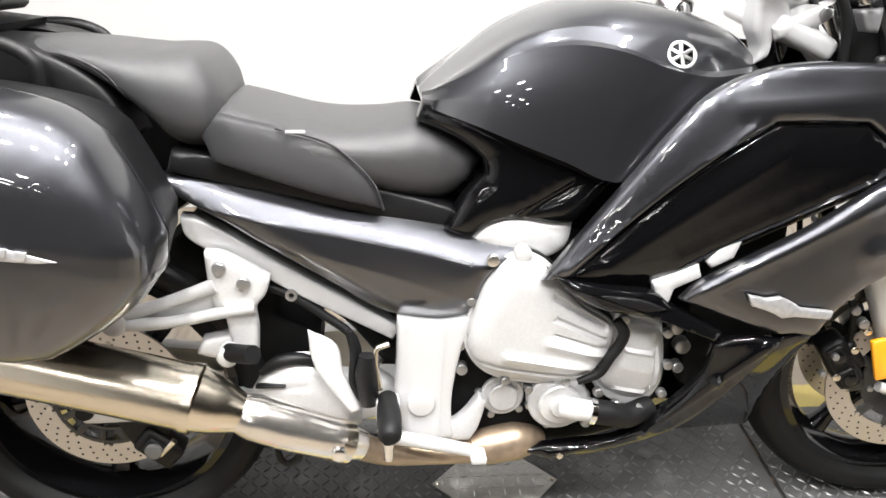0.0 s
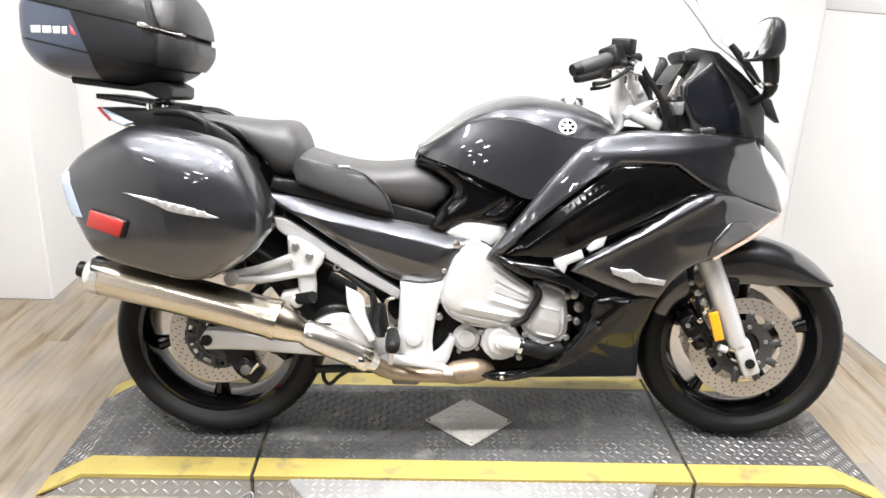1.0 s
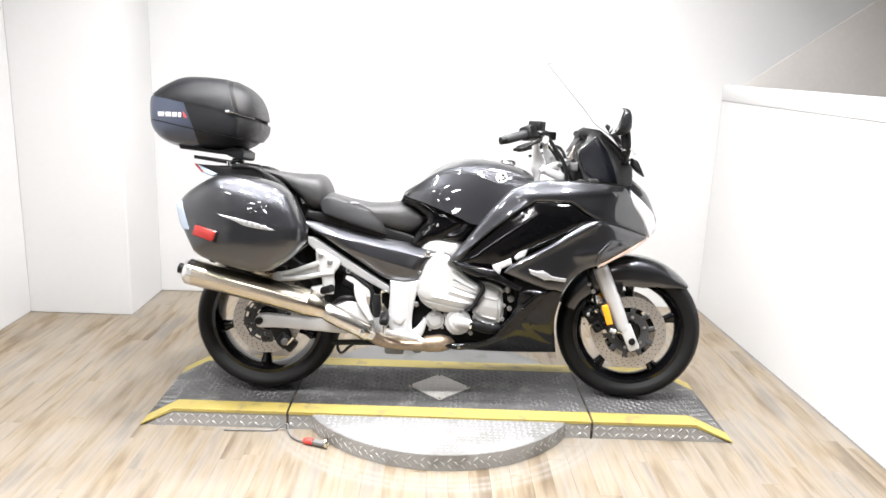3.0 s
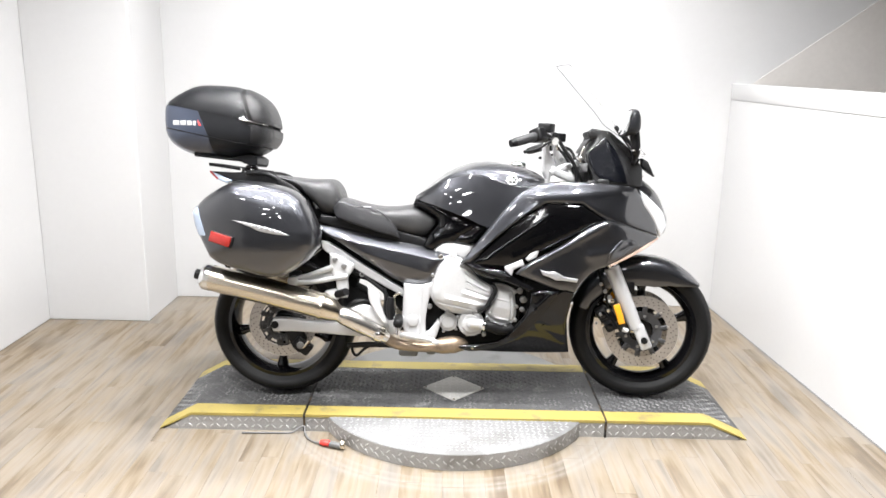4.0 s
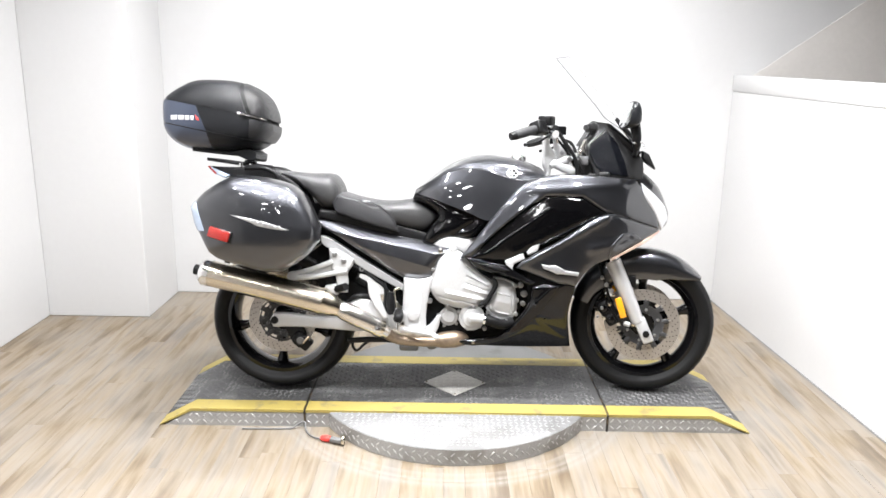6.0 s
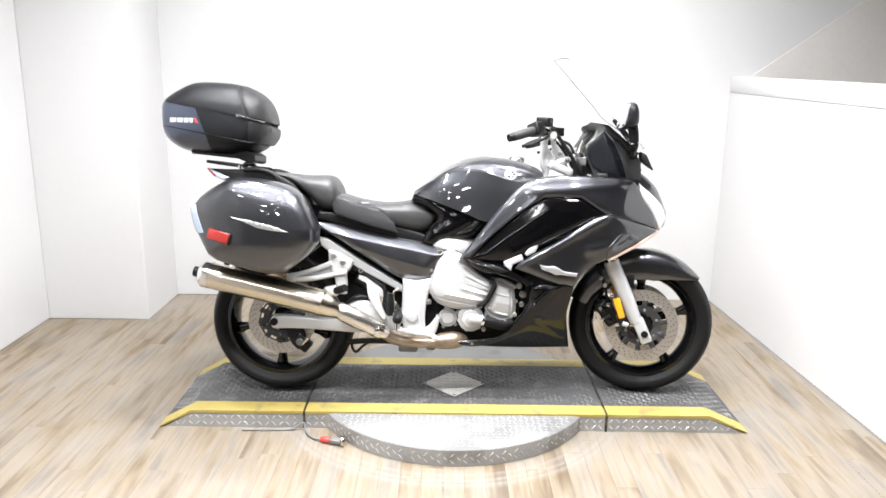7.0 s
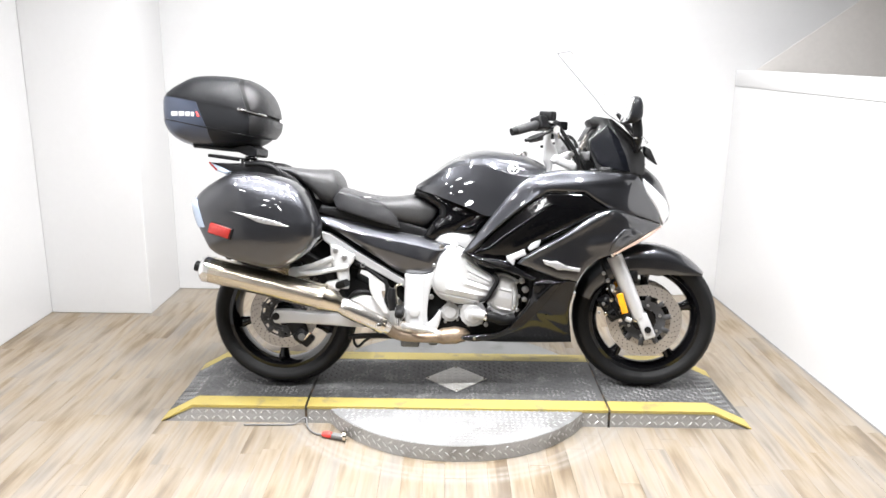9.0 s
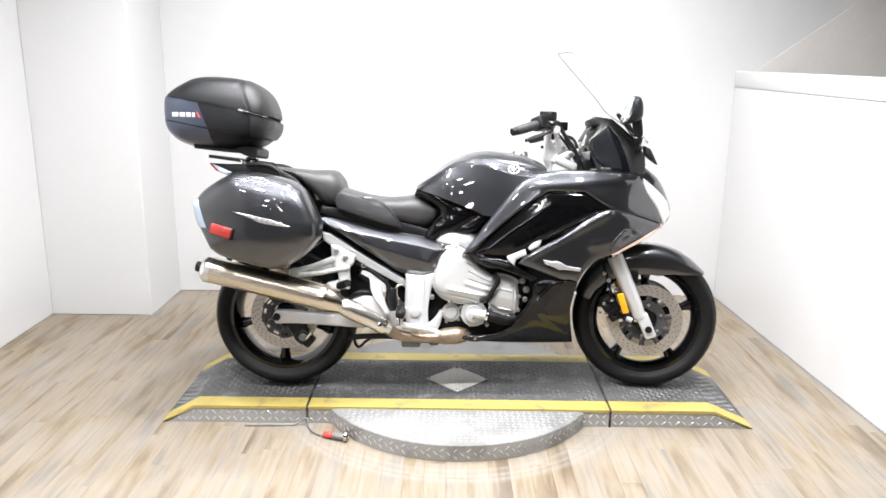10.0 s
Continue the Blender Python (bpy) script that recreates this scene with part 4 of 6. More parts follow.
part("swingarm_cover", shell(hubc, 0.03, 0.012, 0.04, 0.01, 0.012, ridges=[(-0.45, 0.36, -0.38, 0.365, -0.002, 0.004)]), CAST_SILVER, BIKE, "pale silver swingarm cover")
part("cover_slot", boxes(((-0.462, -0.172, 0.3665), (-0.412, -0.158, 0.3710), 0.001, 1)), BLACK_SATIN, BIKE)
part("cover_strap", tube([(-0.455, -0.150, 0.385), (-0.425, -0.155, 0.408), (-0.385, -0.155, 0.412), (-0.345, -0.152, 0.395)], [0.006, 0.011, 0.011, 0.006], 10, 4), BLACK_SATIN, BIKE, "black strap over the swingarm cover")
heel = [(-0.371, -0.19, 0.480), (-0.326, -0.19, 0.452), (-0.315, -0.19, 0.402), (-0.286, -0.19, 0.332), (-0.305, -0.19, 0.326), (-0.345, -0.19, 0.384), (-0.365, -0.19, 0.425)]
part("heel_guard", shell(heel, 0.006, 0.003, 0.01, 0.003, 0.012), BRIGHT_SILVER, BIKE, "pale silver heel guard plate")
part("master_cylinder", tube([(-0.276, -0.19, 0.435), (-0.278, -0.19, 0.40), (-0.272, -0.19, 0.345)], [0.013, 0.019, 0.016], 16, 3), BLACK_SATIN, BIKE, "black rear brake master cylinder")
part("fluid_hose", tube([(-0.305, -0.17, 0.47), (-0.298, -0.175, 0.43), (-0.30, -0.18, 0.38), (-0.285, -0.185, 0.35)], 0.007, 10), RUBBER, BIKE)
part("pedal_spring", tube([(-0.24, -0.18, 0.45), (-0.262, -0.185, 0.44), (-0.255, -0.19, 0.37)], 0.005, 8), STEEL, BIKE)
RP = part("rider_peg", tube([(-0.243, -0.19, 0.352), (-0.241, -0.235, 0.348), (-0.241, -0.285, 0.344), (-0.241, -0.295, 0.343)], [0.018, 0.02, 0.019, 0.012], 16, 3), RUBBER, BIKE, "black rubber rider footrest")
part("peg_feeler", tube([(-0.243, -0.285, 0.33), (-0.243, -0.287, 0.300)], [0.009, 0.007], 12, 1), CHROME, RP)
part("peg_hinge", boxes(((-0.262, -0.215, 0.318), (-0.222, -0.18, 0.36), 0.006, 2)), BRIGHT_SILVER, RP)
part("brake_pedal", tube([(-0.235, -0.20, 0.285), (-0.17, -0.215, 0.280), (-0.10, -0.225, 0.268), (-0.088, -0.235, 0.262)], [0.013, 0.012, 0.011, 0.008], 14), BRIGHT_SILVER, BIKE, "silver brake pedal")
part("pedal_pad", boxes(((-0.105, -0.25, 0.256), (-0.078, -0.215, 0.270), 0.004, 2)), BRIGHT_SILVER, BIKE)
part("under_bracket", shell([(-0.155, -0.18, 0.285), (-0.12, -0.18, 0.30), (-0.085, -0.18, 0.345), (-0.072, -0.18, 0.335), (-0.085, -0.18, 0.285), (-0.10, -0.18, 0.258), (-0.15, -0.18, 0.262)], 0.02, 0.002, 0.01, 0.004, 0.01), CAST_SILVER, BIKE)
inner = [(-0.56, -0.09, 0.68), (-0.3, -0.09, 0.66), (0.0, -0.09, 0.66), (0.30, -0.09, 0.8), (0.45, -0.09, 0.82), (0.45, -0.09, 0.55), (0.2, -0.09, 0.48), (-0.24, -0.09, 0.36), (-0.34, -0.09, 0.47), (-0.5, -0.09, 0.53)]
part("inner_frame", shell(inner, 0.18, 0, 0.03, 0.01, 0.05), RECESS_BLACK, BIKE, "black inner frame and battery box")
rad = [(0.27, -0.17, 0.62), (0.42, -0.17, 0.68), (0.43, -0.17, 0.36), (0.33, -0.17, 0.32), (0.27, -0.17, 0.36)]
part("radiator_shroud", shell(rad, 0.34, 0, 0.03, 0.01, 0.05), RECESS_BLACK, BIKE, "black radiator shroud")

dark = [(-0.56, -0.075, 0.63), (-0.45, -0.075, 0.57), (-0.415, -0.075, 0.515), (-0.435, -0.075, 0.46), (-0.36, -0.075, 0.42), (-0.36, -0.075, 0.36), (-0.52, -0.075, 0.36), (-0.60, -0.075, 0.46), (-0.64, -0.075, 0.56)]
part("rear_shock_guard", shell(dark, 0.15, 0, 0.02, 0.008, 0.03), RECESS_BLACK, BIKE, "black inner mudguard and shock")
part("wiring_loom", tube([(-0.44, -0.12, 0.53), (-0.40, -0.125, 0.515), (-0.34, -0.13, 0.475), (-0.30, -0.135, 0.44), (-0.29, -0.14, 0.38)], 0.008, 10), RUBBER, BIKE)
part("loom_ring", turned([(0.005, -0.003), (0.010, -0.003), (0.010, 0.003), (0.005, 0.003)], 16, "Y", (-0.40, -0.135, 0.52), closed=True), BOLT_STEEL, BIKE)

# Exhaust.
MUF = part("muffler", tube([(-1.002, -0.222, 0.506), (-0.974, -0.224, 0.500), (-0.754, -0.242, 0.452), (-0.540, -0.260, 0.404)], 0.052, 40, 2), STEEL, BIKE, "polished stainless steel muffler")
part("end_cap", tube([(-1.028, -0.220, 0.512), (-1.016, -0.221, 0.5095), (-0.989, -0.223, 0.5035)], [0.044, 0.054, 0.0535], 40, 3), CHROME, MUF, "bright rounded end cap")
part("tail_pipe", tube([(-1.056, -0.218, 0.519), (-1.014, -0.221, 0.509)], 0.021, 20, 1), BLACK_SATIN, MUF, "dark tail pipe end")
part("band", tube([(-0.549, -0.2595, 0.406), (-0.535, -0.2605, 0.4028)], 0.0545, 40, 1), STEEL, MUF)
part("cone", tube([(-0.540, -0.260, 0.404), (-0.505, -0.259, 0.389), (-0.474, -0.257, 0.374)], [0.052, 0.044, 0.032], 32, 3), STEEL, MUF)
part("link_pipe", tube([(-0.480, -0.258, 0.378), (-0.455, -0.255, 0.366), (-0.40, -0.245, 0.338), (-0.33, -0.225, 0.300), (-0.29, -0.205, 0.274)], [0.030, 0.037, 0.038, 0.034, 0.026], 28, 5), SATIN_STEEL, BIKE, "bright steel link pipe guard")
part("pipe_clamp", tube([(-0.335, -0.225, 0.300), (-0.31, -0.215, 0.287)], 0.036, 20, 1), STEEL, BIKE)
part("pipe_bolt", knob((-0.322, -0.255, 0.295), 0.012, 0.012, 14), CHROME, BIKE)
part("lower_pipe", tube([(-0.30, -0.205, 0.276), (-0.25, -0.185, 0.244), (-0.17, -0.175, 0.232), (-0.09, -0.17, 0.232)], [0.024, 0.022, 0.020, 0.022], 20, 5), HEADER_STEEL, BIKE, "heat-tinted exhaust pipe")
part("collector", tube([(-0.095, -0.17, 0.233), (-0.07, -0.165, 0.236), (-0.015, -0.155, 0.240), (0.012, -0.145, 0.240), (0.05, -0.10, 0.235), (0.25, -0.06, 0.25)], [0.024, 0.033, 0.036, 0.029, 0.022, 0.022], 24, 5), HEADER_STEEL, BIKE, "brownish exhaust collector")
MUF_L = mirrored(MUF)
part("exhaust_stay", boxes(((-0.70, -0.15, 0.500), (-0.65, -0.11, 0.530), 0.006, 2)), BLACK_SATIN, BIKE)
part("side_stand", tube([(-0.06, 0.12, 0.25), (-0.16, 0.14, 0.245), (-0.34, 0.15, 0.25)], 0.009, 12, 3), BLACK_SATIN, BIKE, "black side stand, folded up")
part("stand_foot", boxes(((-0.40, 0.125, 0.242), (-0.32, 0.185, 0.256), 0.004, 2, pose(0, 0, 0))), BLACK_SATIN, BIKE)
part("centre_stand", tube([(-0.46, -0.10, 0.215), (-0.40, -0.11, 0.222), (-0.30, -0.12, 0.226), (-0.18, -0.11, 0.22)], 0.012, 12, 3), BLACK_SATIN, BIKE, "black folded centre stand")
part("stand_hook", tube([(-0.44, -0.11, 0.215), (-0.435, -0.115, 0.19), (-0.42, -0.115, 0.178), (-0.395, -0.115, 0.20), (-0.37, -0.115, 0.218)], 0.006, 10, 4), BLACK_SATIN, BIKE)
part("stand_bracket", boxes(((-0.245, -0.12, 0.178), (-0.165, -0.06, 0.215), 0.01, 2), ((-0.13, -0.12, 0.185), (-0.09, -0.07, 0.22), 0.012, 2)), CABLE_GREY, BIKE)
rc = boxes(((-0.040, -0.026, -0.028), (0.042, 0.028, 0.024), 0.011, 3, pose(-0.650, -0.085, 0.212, 0, 40, 0)), ((-0.026, -0.033, -0.020), (0.012, -0.022, 0.016), 0.007, 2, pose(-0.650, -0.085, 0.212, 0, 40, 0)))
RC = part("rear_caliper", rc, BLACK_SATIN, BIKE, "black rear brake caliper")
part("caliper_bracket", shell([(-0.73, -0.095, 0.275), (-0.65, -0.095, 0.275), (-0.635, -0.095, 0.24), (-0.64, -0.095, 0.195), (-0.665, -0.095, 0.178), (-0.69, -0.095, 0.20), (-0.71, -0.095, 0.24)], 0.012, 0.002, 0.01, 0.004, 0.012), BLACK_SATIN, RC)
part("caliper_piston", knob((-0.655, -0.118, 0.216), 0.015, 0.008, 18), CABLE_GREY, RC)
part("bleed_nipple", tube([(-0.645, -0.115, 0.205), (-0.618, -0.118, 0.235)], 0.006, 10, 1), STEEL, RC)

# ---- bodywork ----


def cross_loft(stations, per_x=4, per_ring=3):
    """A body along x: stations of (x, [(y, z), ...]) from the top middle down one side; it is mirrored."""
    n = len(stations[0][1])
    tracks = [spline([Vector((x, -ring[i][0], ring[i][1])) for x, ring in stations], per_x, False, 200) for i in range(n)]
    rings = []
    for k in range(len(tracks[0])):
        half = spline([t[k] for t in tracks], per_ring, False, 22)
        rings.append(half + [Vector((p.x, -p.y, p.z)) for p in reversed(half[1:-1])])
    return rings_to_mesh(bmesh.new(), rings)


tank = []
for x, w, top, crease, low in ((-0.186, 0.08, 0.846, 0.842, 0.834), (-0.165, 0.12, 0.866, 0.854, 0.828), (-0.11, 0.15, 0.912, 0.886, 0.812), (-0.05, 0.166, 0.956, 0.918, 0.79), (0.03, 0.173, 0.989, 0.934, 0.76),
                               (0.106, 0.176, 1.0, 0.926, 0.73), (0.18, 0.174, 0.993, 0.902, 0.75), (0.247, 0.166, 0.981, 0.890, 0.80), (0.31, 0.145, 0.960, 0.893, 0.84), (0.345, 0.12, 0.942, 0.895, 0.86), (0.36, 0.09, 0.925, 0.895, 0.87)):
    tank.append((x, [(0, top), (0.42 * w, top - 0.008), (0.70 * w, top - 0.24 * (top - crease) - 0.008), (0.86 * w, crease + 0.4 * (top - crease)), (0.955 * w, crease + 0.005), (w + 0.009 * min(1, max(0, (x + 0.06) / 0.14)), crease - 0.001), (w + 0.017, 0.6 * crease + 0.4 * low), (w + 0.024, low), (0, low)]))
TANK = part("fuel_tank", cross_loft(tank), GREY_PAINT, BIKE, "dark grey metallic fuel tank", 20)
# A round badge: plain rings and bars.
badge = turned([(0.0235, 0.0), (0.0235, -0.004), (0.021, -0.005), (0.0185, -0.004), (0.0185, 0)], 36, "Y", (0, 0, 0), closed=True)
for k in range(3):
    box(badge, (-0.003, -0.004, -0.02), (0.003, 0, 0.02), 0.001, 1, Matrix.Rotation(k * math.pi / 3, 4, "Y"))
bx, by, bz = facing(TANK)(0.205, 0.918, 0.0)
bmesh.ops.transform(badge, matrix=pose(bx, by, bz, -34, 0, 0), verts=badge.verts)
part("badge", badge, BOLT_STEEL, TANK, "round dull silver badge")
field = turned([(0, 0.001), (0.0205, 0.001), (0.0205, -0.0015), (0, -0.0018)], 36)
bmesh.ops.transform(field, matrix=pose(bx, by, bz, -34, 0, 0), verts=field.verts)
part("badge_field", field, BLACK_GLOSS, TANK, "black field of the badge")
part("filler_cap", turned([(0, 0.012), (0.03, 0.012), (0.036, 0.006), (0.038, -0.01), (0, -0.01)], 32, "Z", (0.24, 0, 0.985)), CHROME, TANK, "chrome filler cap")
tp = [(-0.186, -0.125, 0.838), (-0.141, -0.152, 0.828), (-0.051, -0.166, 0.798), (0.04, -0.172, 0.763), (0.118, -0.176, 0.730), (0.076, -0.178, 0.68), (0.045, -0.178, 0.656), (-0.04, -0.172, 0.661), (-0.082, -0.17, 0.649), (-0.111, -0.168, 0.626), (-0.151, -0.165, 0.643), (-0.125, -0.166, 0.69), (-0.089, -0.163, 0.731), (-0.094, -0.158, 0.756), (-0.14, -0.15, 0.790), (-0.196, -0.125, 0.809)]
both(part("tank_side_panel", shell(tp, 0.03, 0.008, 0.03, 0.008, 0.012, ridges=[(-0.03, 0.67, 0.05, 0.72, -0.006, 0.012)]), BLACK_GLOSS, BIKE, "glossy black panel below the tank"))

part("passenger_seat", sections([(-0.83, 0.06, 0.908, 0.922, 0.914), (-0.78, 0.105, 0.90, 0.920, 0.91), (-0.70, 0.135, 0.880, 0.915, 0.896), (-0.645, 0.15, 0.845, 0.910, 0.88), (-0.60, 0.158, 0.80, 0.908, 0.86), (-0.565, 0.16, 0.762, 0.910, 0.85), (-0.530, 0.158, 0.755, 0.906, 0.84), (-0.506, 0.145, 0.765, 0.88, 0.825), (-0.490, 0.10, 0.80, 0.845, 0.82)], 36, 3.0), SEAT_VINYL, BIKE, "grey-black vinyl passenger seat")
SEAT = part("rider_seat", sections([(-0.515, 0.12, 0.77, 0.835, 0.80), (-0.48, 0.15, 0.752, 0.832, 0.80), (-0.42, 0.162, 0.732, 0.815, 0.778), (-0.33, 0.168, 0.704, 0.800, 0.76), (-0.25, 0.163, 0.682, 0.802, 0.755), (-0.19, 0.15, 0.668, 0.810, 0.75), (-0.145, 0.135, 0.668, 0.795, 0.745), (-0.112, 0.125, 0.698, 0.77, 0.74), (-0.09, 0.10, 0.735, 0.752, 0.744)], 36, 2.9), SEAT_VINYL, BIKE, "grey-black vinyl rider seat")
sp = [(-0.495, -0.163, 0.822), (-0.41, -0.160, 0.802), (-0.335, -0.162, 0.782), (-0.292, -0.166, 0.752), (-0.262, -0.166, 0.716), (-0.248, -0.164, 0.676), (-0.33, -0.170, 0.697), (-0.42, -0.168, 0.724), (-0.505, -0.163, 0.752), (-0.52, -0.155, 0.79)]
sside = part("seat_side", shell(sp, 0.02, 0.004, 0.03, 0.006, 0.012), SEAT_SIDE, SEAT, "darker stitched seat side")
mirrored(sside)
part("piping", tube([(-0.41, -0.164, 0.804), (-0.335, -0.167, 0.784), (-0.292, -0.172, 0.753), (-0.262, -0.171, 0.717), (-0.248, -0.169, 0.677)], 0.0022, 8), SEAT_SIDE, SEAT)
part("seat_tag", boxes(((-0.395, -0.168, 0.796), (-0.365, -0.164, 0.801), 0.001, 1, pose(0, 0, 0))), BRIGHT_SILVER, SEAT)
PS = [o for o in BIKE.children if o.name.startswith("passenger_seat")][0]
ps_out = facing(PS)
part("piping", tube([ps_out(x, z, 0.0) for x, z in ((-0.745, 0.906), (-0.70, 0.900), (-0.650, 0.878), (-0.625, 0.842), (-0.615, 0.815))], 0.0022, 8), SEAT_SIDE, PS)
pside = [ps_out(x, z, 0.002) for x, z in ((-0.775, 0.908), (-0.735, 0.904), (-0.695, 0.896), (-0.655, 0.876), (-0.632, 0.842), (-0.622, 0.816), (-0.645, 0.856), (-0.70, 0.885), (-0.745, 0.898))]
part("seat_side", shell(pside, 0.004, 0.001, 0.01, 0.0015, 0.01), SEAT_SIDE, PS, "darker seat side")
part("seat_base", shell([(-0.57, -0.14, 0.765), (-0.40, -0.14, 0.735), (-0.15, -0.14, 0.675), (-0.11, -0.14, 0.65), (-0.14, -0.14, 0.63), (-0.4, -0.14, 0.69), (-0.58, -0.14, 0.73)], 0.28, 0, 0.02, 0.006, 0.04), BLACK_SATIN, BIKE, "black seat base")

cover = [(-0.60, -0.150, 0.722), (-0.529, -0.15, 0.727), (-0.424, -0.152, 0.705), (-0.303, -0.155, 0.676), (-0.197, -0.165, 0.652), (-0.091, -0.18, 0.632), (-0.028, -0.19, 0.616), (0.010, -0.19, 0.600), (-0.051, -0.195, 0.592), (-0.085, -0.2, 0.570), (-0.1, -0.195, 0.518), (-0.123, -0.19, 0.492), (-0.185, -0.185, 0.484), (-0.254, -0.18, 0.500), (-0.33, -0.175, 0.549), (-0.421, -0.17, 0.608), (-0.505, -0.16, 0.661), (-0.58, -0.15, 0.700)]
SC = part("side_cover", shell(cover, 0.02, 0.010, 0.04, 0.007, 0.009, folds=[(-0.60, 0.690, -0.05, 0.584, 0.62), (-0.05, 0.584, -0.60, 0.690, 0.08), (-0.12, 0.535, -0.40, 0.615, 0.25)]), GREY_PAINT, BIKE, "dark grey metallic side cover")
both(SC)
part("cover_screw", knob((-0.078, -0.206, 0.606), 0.0105, 0.005, 20), SATIN_STEEL, SC, "bright round screw")

# Fairing.
up = [(-0.002, -0.232, 0.580), (0.064, -0.226, 0.665), (0.128, -0.222, 0.745), (0.186, -0.222, 0.816), (0.244, -0.218, 0.873), (0.327, -0.212, 0.908), (0.421, -0.210, 0.917), (0.55, -0.210, 0.913), (0.698, -0.188, 0.902), (0.740, -0.165, 0.846), (0.791, -0.13, 0.775), (0.812, -0.12, 0.701), (0.727, -0.19, 0.728), (0.574, -0.232, 0.772), (0.480, -0.238, 0.831), (0.410, -0.238, 0.833), (0.336, -0.238, 0.831), (0.248, -0.238, 0.774), (0.138, -0.238, 0.683), (0.043, -0.24, 0.586)]
UF = part("upper_fairing", shell(up, 0.012, 0.004, 0.02, 0.007, 0.012, ridges=[(0.28, 0.852, 0.64, 0.880, 0.004, 0.022), (0.035, 0.600, 0.30, 0.823, 0.004, 0.010)], stiff=0.02, corner=28), GREY_PAINT, BIKE, "dark grey metallic upper fairing")
both(UF)
vent = [(0.040, -0.228, 0.582), (0.141, -0.224, 0.676), (0.253, -0.222, 0.768), (0.338, -0.226, 0.827), (0.408, -0.228, 0.829), (0.481, -0.228, 0.827), (0.585, -0.225, 0.764), (0.537, -0.225, 0.733), (0.393, -0.222, 0.664), (0.295, -0.212, 0.612), (0.225, -0.202, 0.566), (0.15, -0.208, 0.552), (0.095, -0.218, 0.559)]
BV = part("vent_panel", shell(vent, 0.012, 0.014, 0.07, 0.006, 0.010, ridges=[(0.22, 0.60, 0.50, 0.745, 0.006, 0.028), (0.10, 0.60, 0.36, 0.79, 0.003, 0.02)], stiff=0.02, corner=28), BLACK_GLOSS, BIKE, "glossy black fairing vent panel")
both(BV)
mid = [(0.222, -0.236, 0.546), (0.249, -0.24, 0.575), (0.403, -0.25, 0.665), (0.574, -0.25, 0.764), (0.723, -0.2, 0.728), (0.812, -0.125, 0.699), (0.743, -0.17, 0.660), (0.602, -0.22, 0.588), (0.54, -0.23, 0.564), (0.494, -0.235, 0.526), (0.460, -0.235, 0.475), (0.421, -0.245, 0.485), (0.389, -0.25, 0.486), (0.302, -0.245, 0.517)]
LF = part("lower_fairing", shell(mid, 0.012, 0.006, 0.03, 0.006, 0.012, ridges=[(0.25, 0.566, 0.58, 0.752, 0.005, 0.016), (0.52, 0.625, 0.72, 0.665, 0.008, 0.03)], stiff=0.02), GREY_PAINT, BIKE, "dark grey metallic lower fairing")
band = [(0.288, -0.247, 0.472), (0.338, -0.252, 0.485), (0.394, -0.258, 0.479), (0.376, -0.253, 0.447), (0.316, -0.238, 0.360), (0.256, -0.212, 0.291), (0.171, -0.195, 0.245), (0.056, -0.185, 0.218), (-0.024, -0.182, 0.238), (0.078, -0.19, 0.252), (0.169, -0.192, 0.271), (0.240, -0.222, 0.345), (0.281, -0.237, 0.414)]
BD = part("lower_arm", shell(band, 0.014, 0.004, 0.02, 0.006, 0.010, ridges=[(0.37, 0.472, 0.30, 0.40, 0.006, 0.014), (0.30, 0.40, 0.20, 0.285, 0.006, 0.014), (0.20, 0.285, 0.04, 0.226, 0.005, 0.014)], stiff=0.02), BLACK_GLOSS, LF, "glossy black fairing arm")
belly = [(0.392, -0.238, 0.470), (0.423, -0.238, 0.484), (0.462, -0.230, 0.476), (0.452, -0.205, 0.423), (0.445, -0.168, 0.347), (0.474, -0.060, 0.196), (0.348, -0.062, 0.194), (0.225, -0.075, 0.197), (0.069, -0.115, 0.208), (0.175, -0.140, 0.248), (0.254, -0.160, 0.297), (0.311, -0.185, 0.361), (0.369, -0.222, 0.440)]
BL = part("belly_panel", shell(belly, 0.012, 0.004, 0.03, 0.006, 0.012, ridges=[(0.44, 0.25, 0.30, 0.33, -0.003, 0.02)], stiff=0.02), BLACK_GLOSS, LF, "glossy black belly panel")
pod_out = facing(LF)
pod = [pod_out(px, pz, 0.004) for px, pz in ((0.586, 0.594), (0.592, 0.638), (0.640, 0.688), (0.690, 0.690), (0.722, 0.668), (0.640, 0.614))]
part("signal_pod", shell(pod, 0.012, 0.003, 0.012, 0.003, 0.010, corner=20), GREY_PAINT, LF, "raised dark grey pod above the turn signal")
both(LF)
duct = [(0.008, -0.238, 0.594), (0.063, -0.24, 0.577), (0.108, -0.24, 0.568), (0.184, -0.24, 0.556), (0.209, -0.241, 0.537), (0.299, -0.246, 0.491), (0.284, -0.246, 0.474), (0.184, -0.241, 0.514), (0.102, -0.24, 0.530), (0.047, -0.239, 0.557)]
part("inner_trim", shell(duct, 0.03, 0.004, 0.012, 0.005, 0.009, ridges=[(0.05, 0.570, 0.28, 0.484, 0.006, 0.012)]), BLACK_GLOSS, LF, "dark fairing trim with an air duct")
part("duct_mesh", shell([(0.07, -0.248, 0.563), (0.155, -0.248, 0.552), (0.20, -0.248, 0.534), (0.15, -0.248, 0.530), (0.095, -0.248, 0.541)], 0.004, 0.001, 0.01, 0.002, 0.012), BLACK_SATIN, LF, "dark air duct mesh")
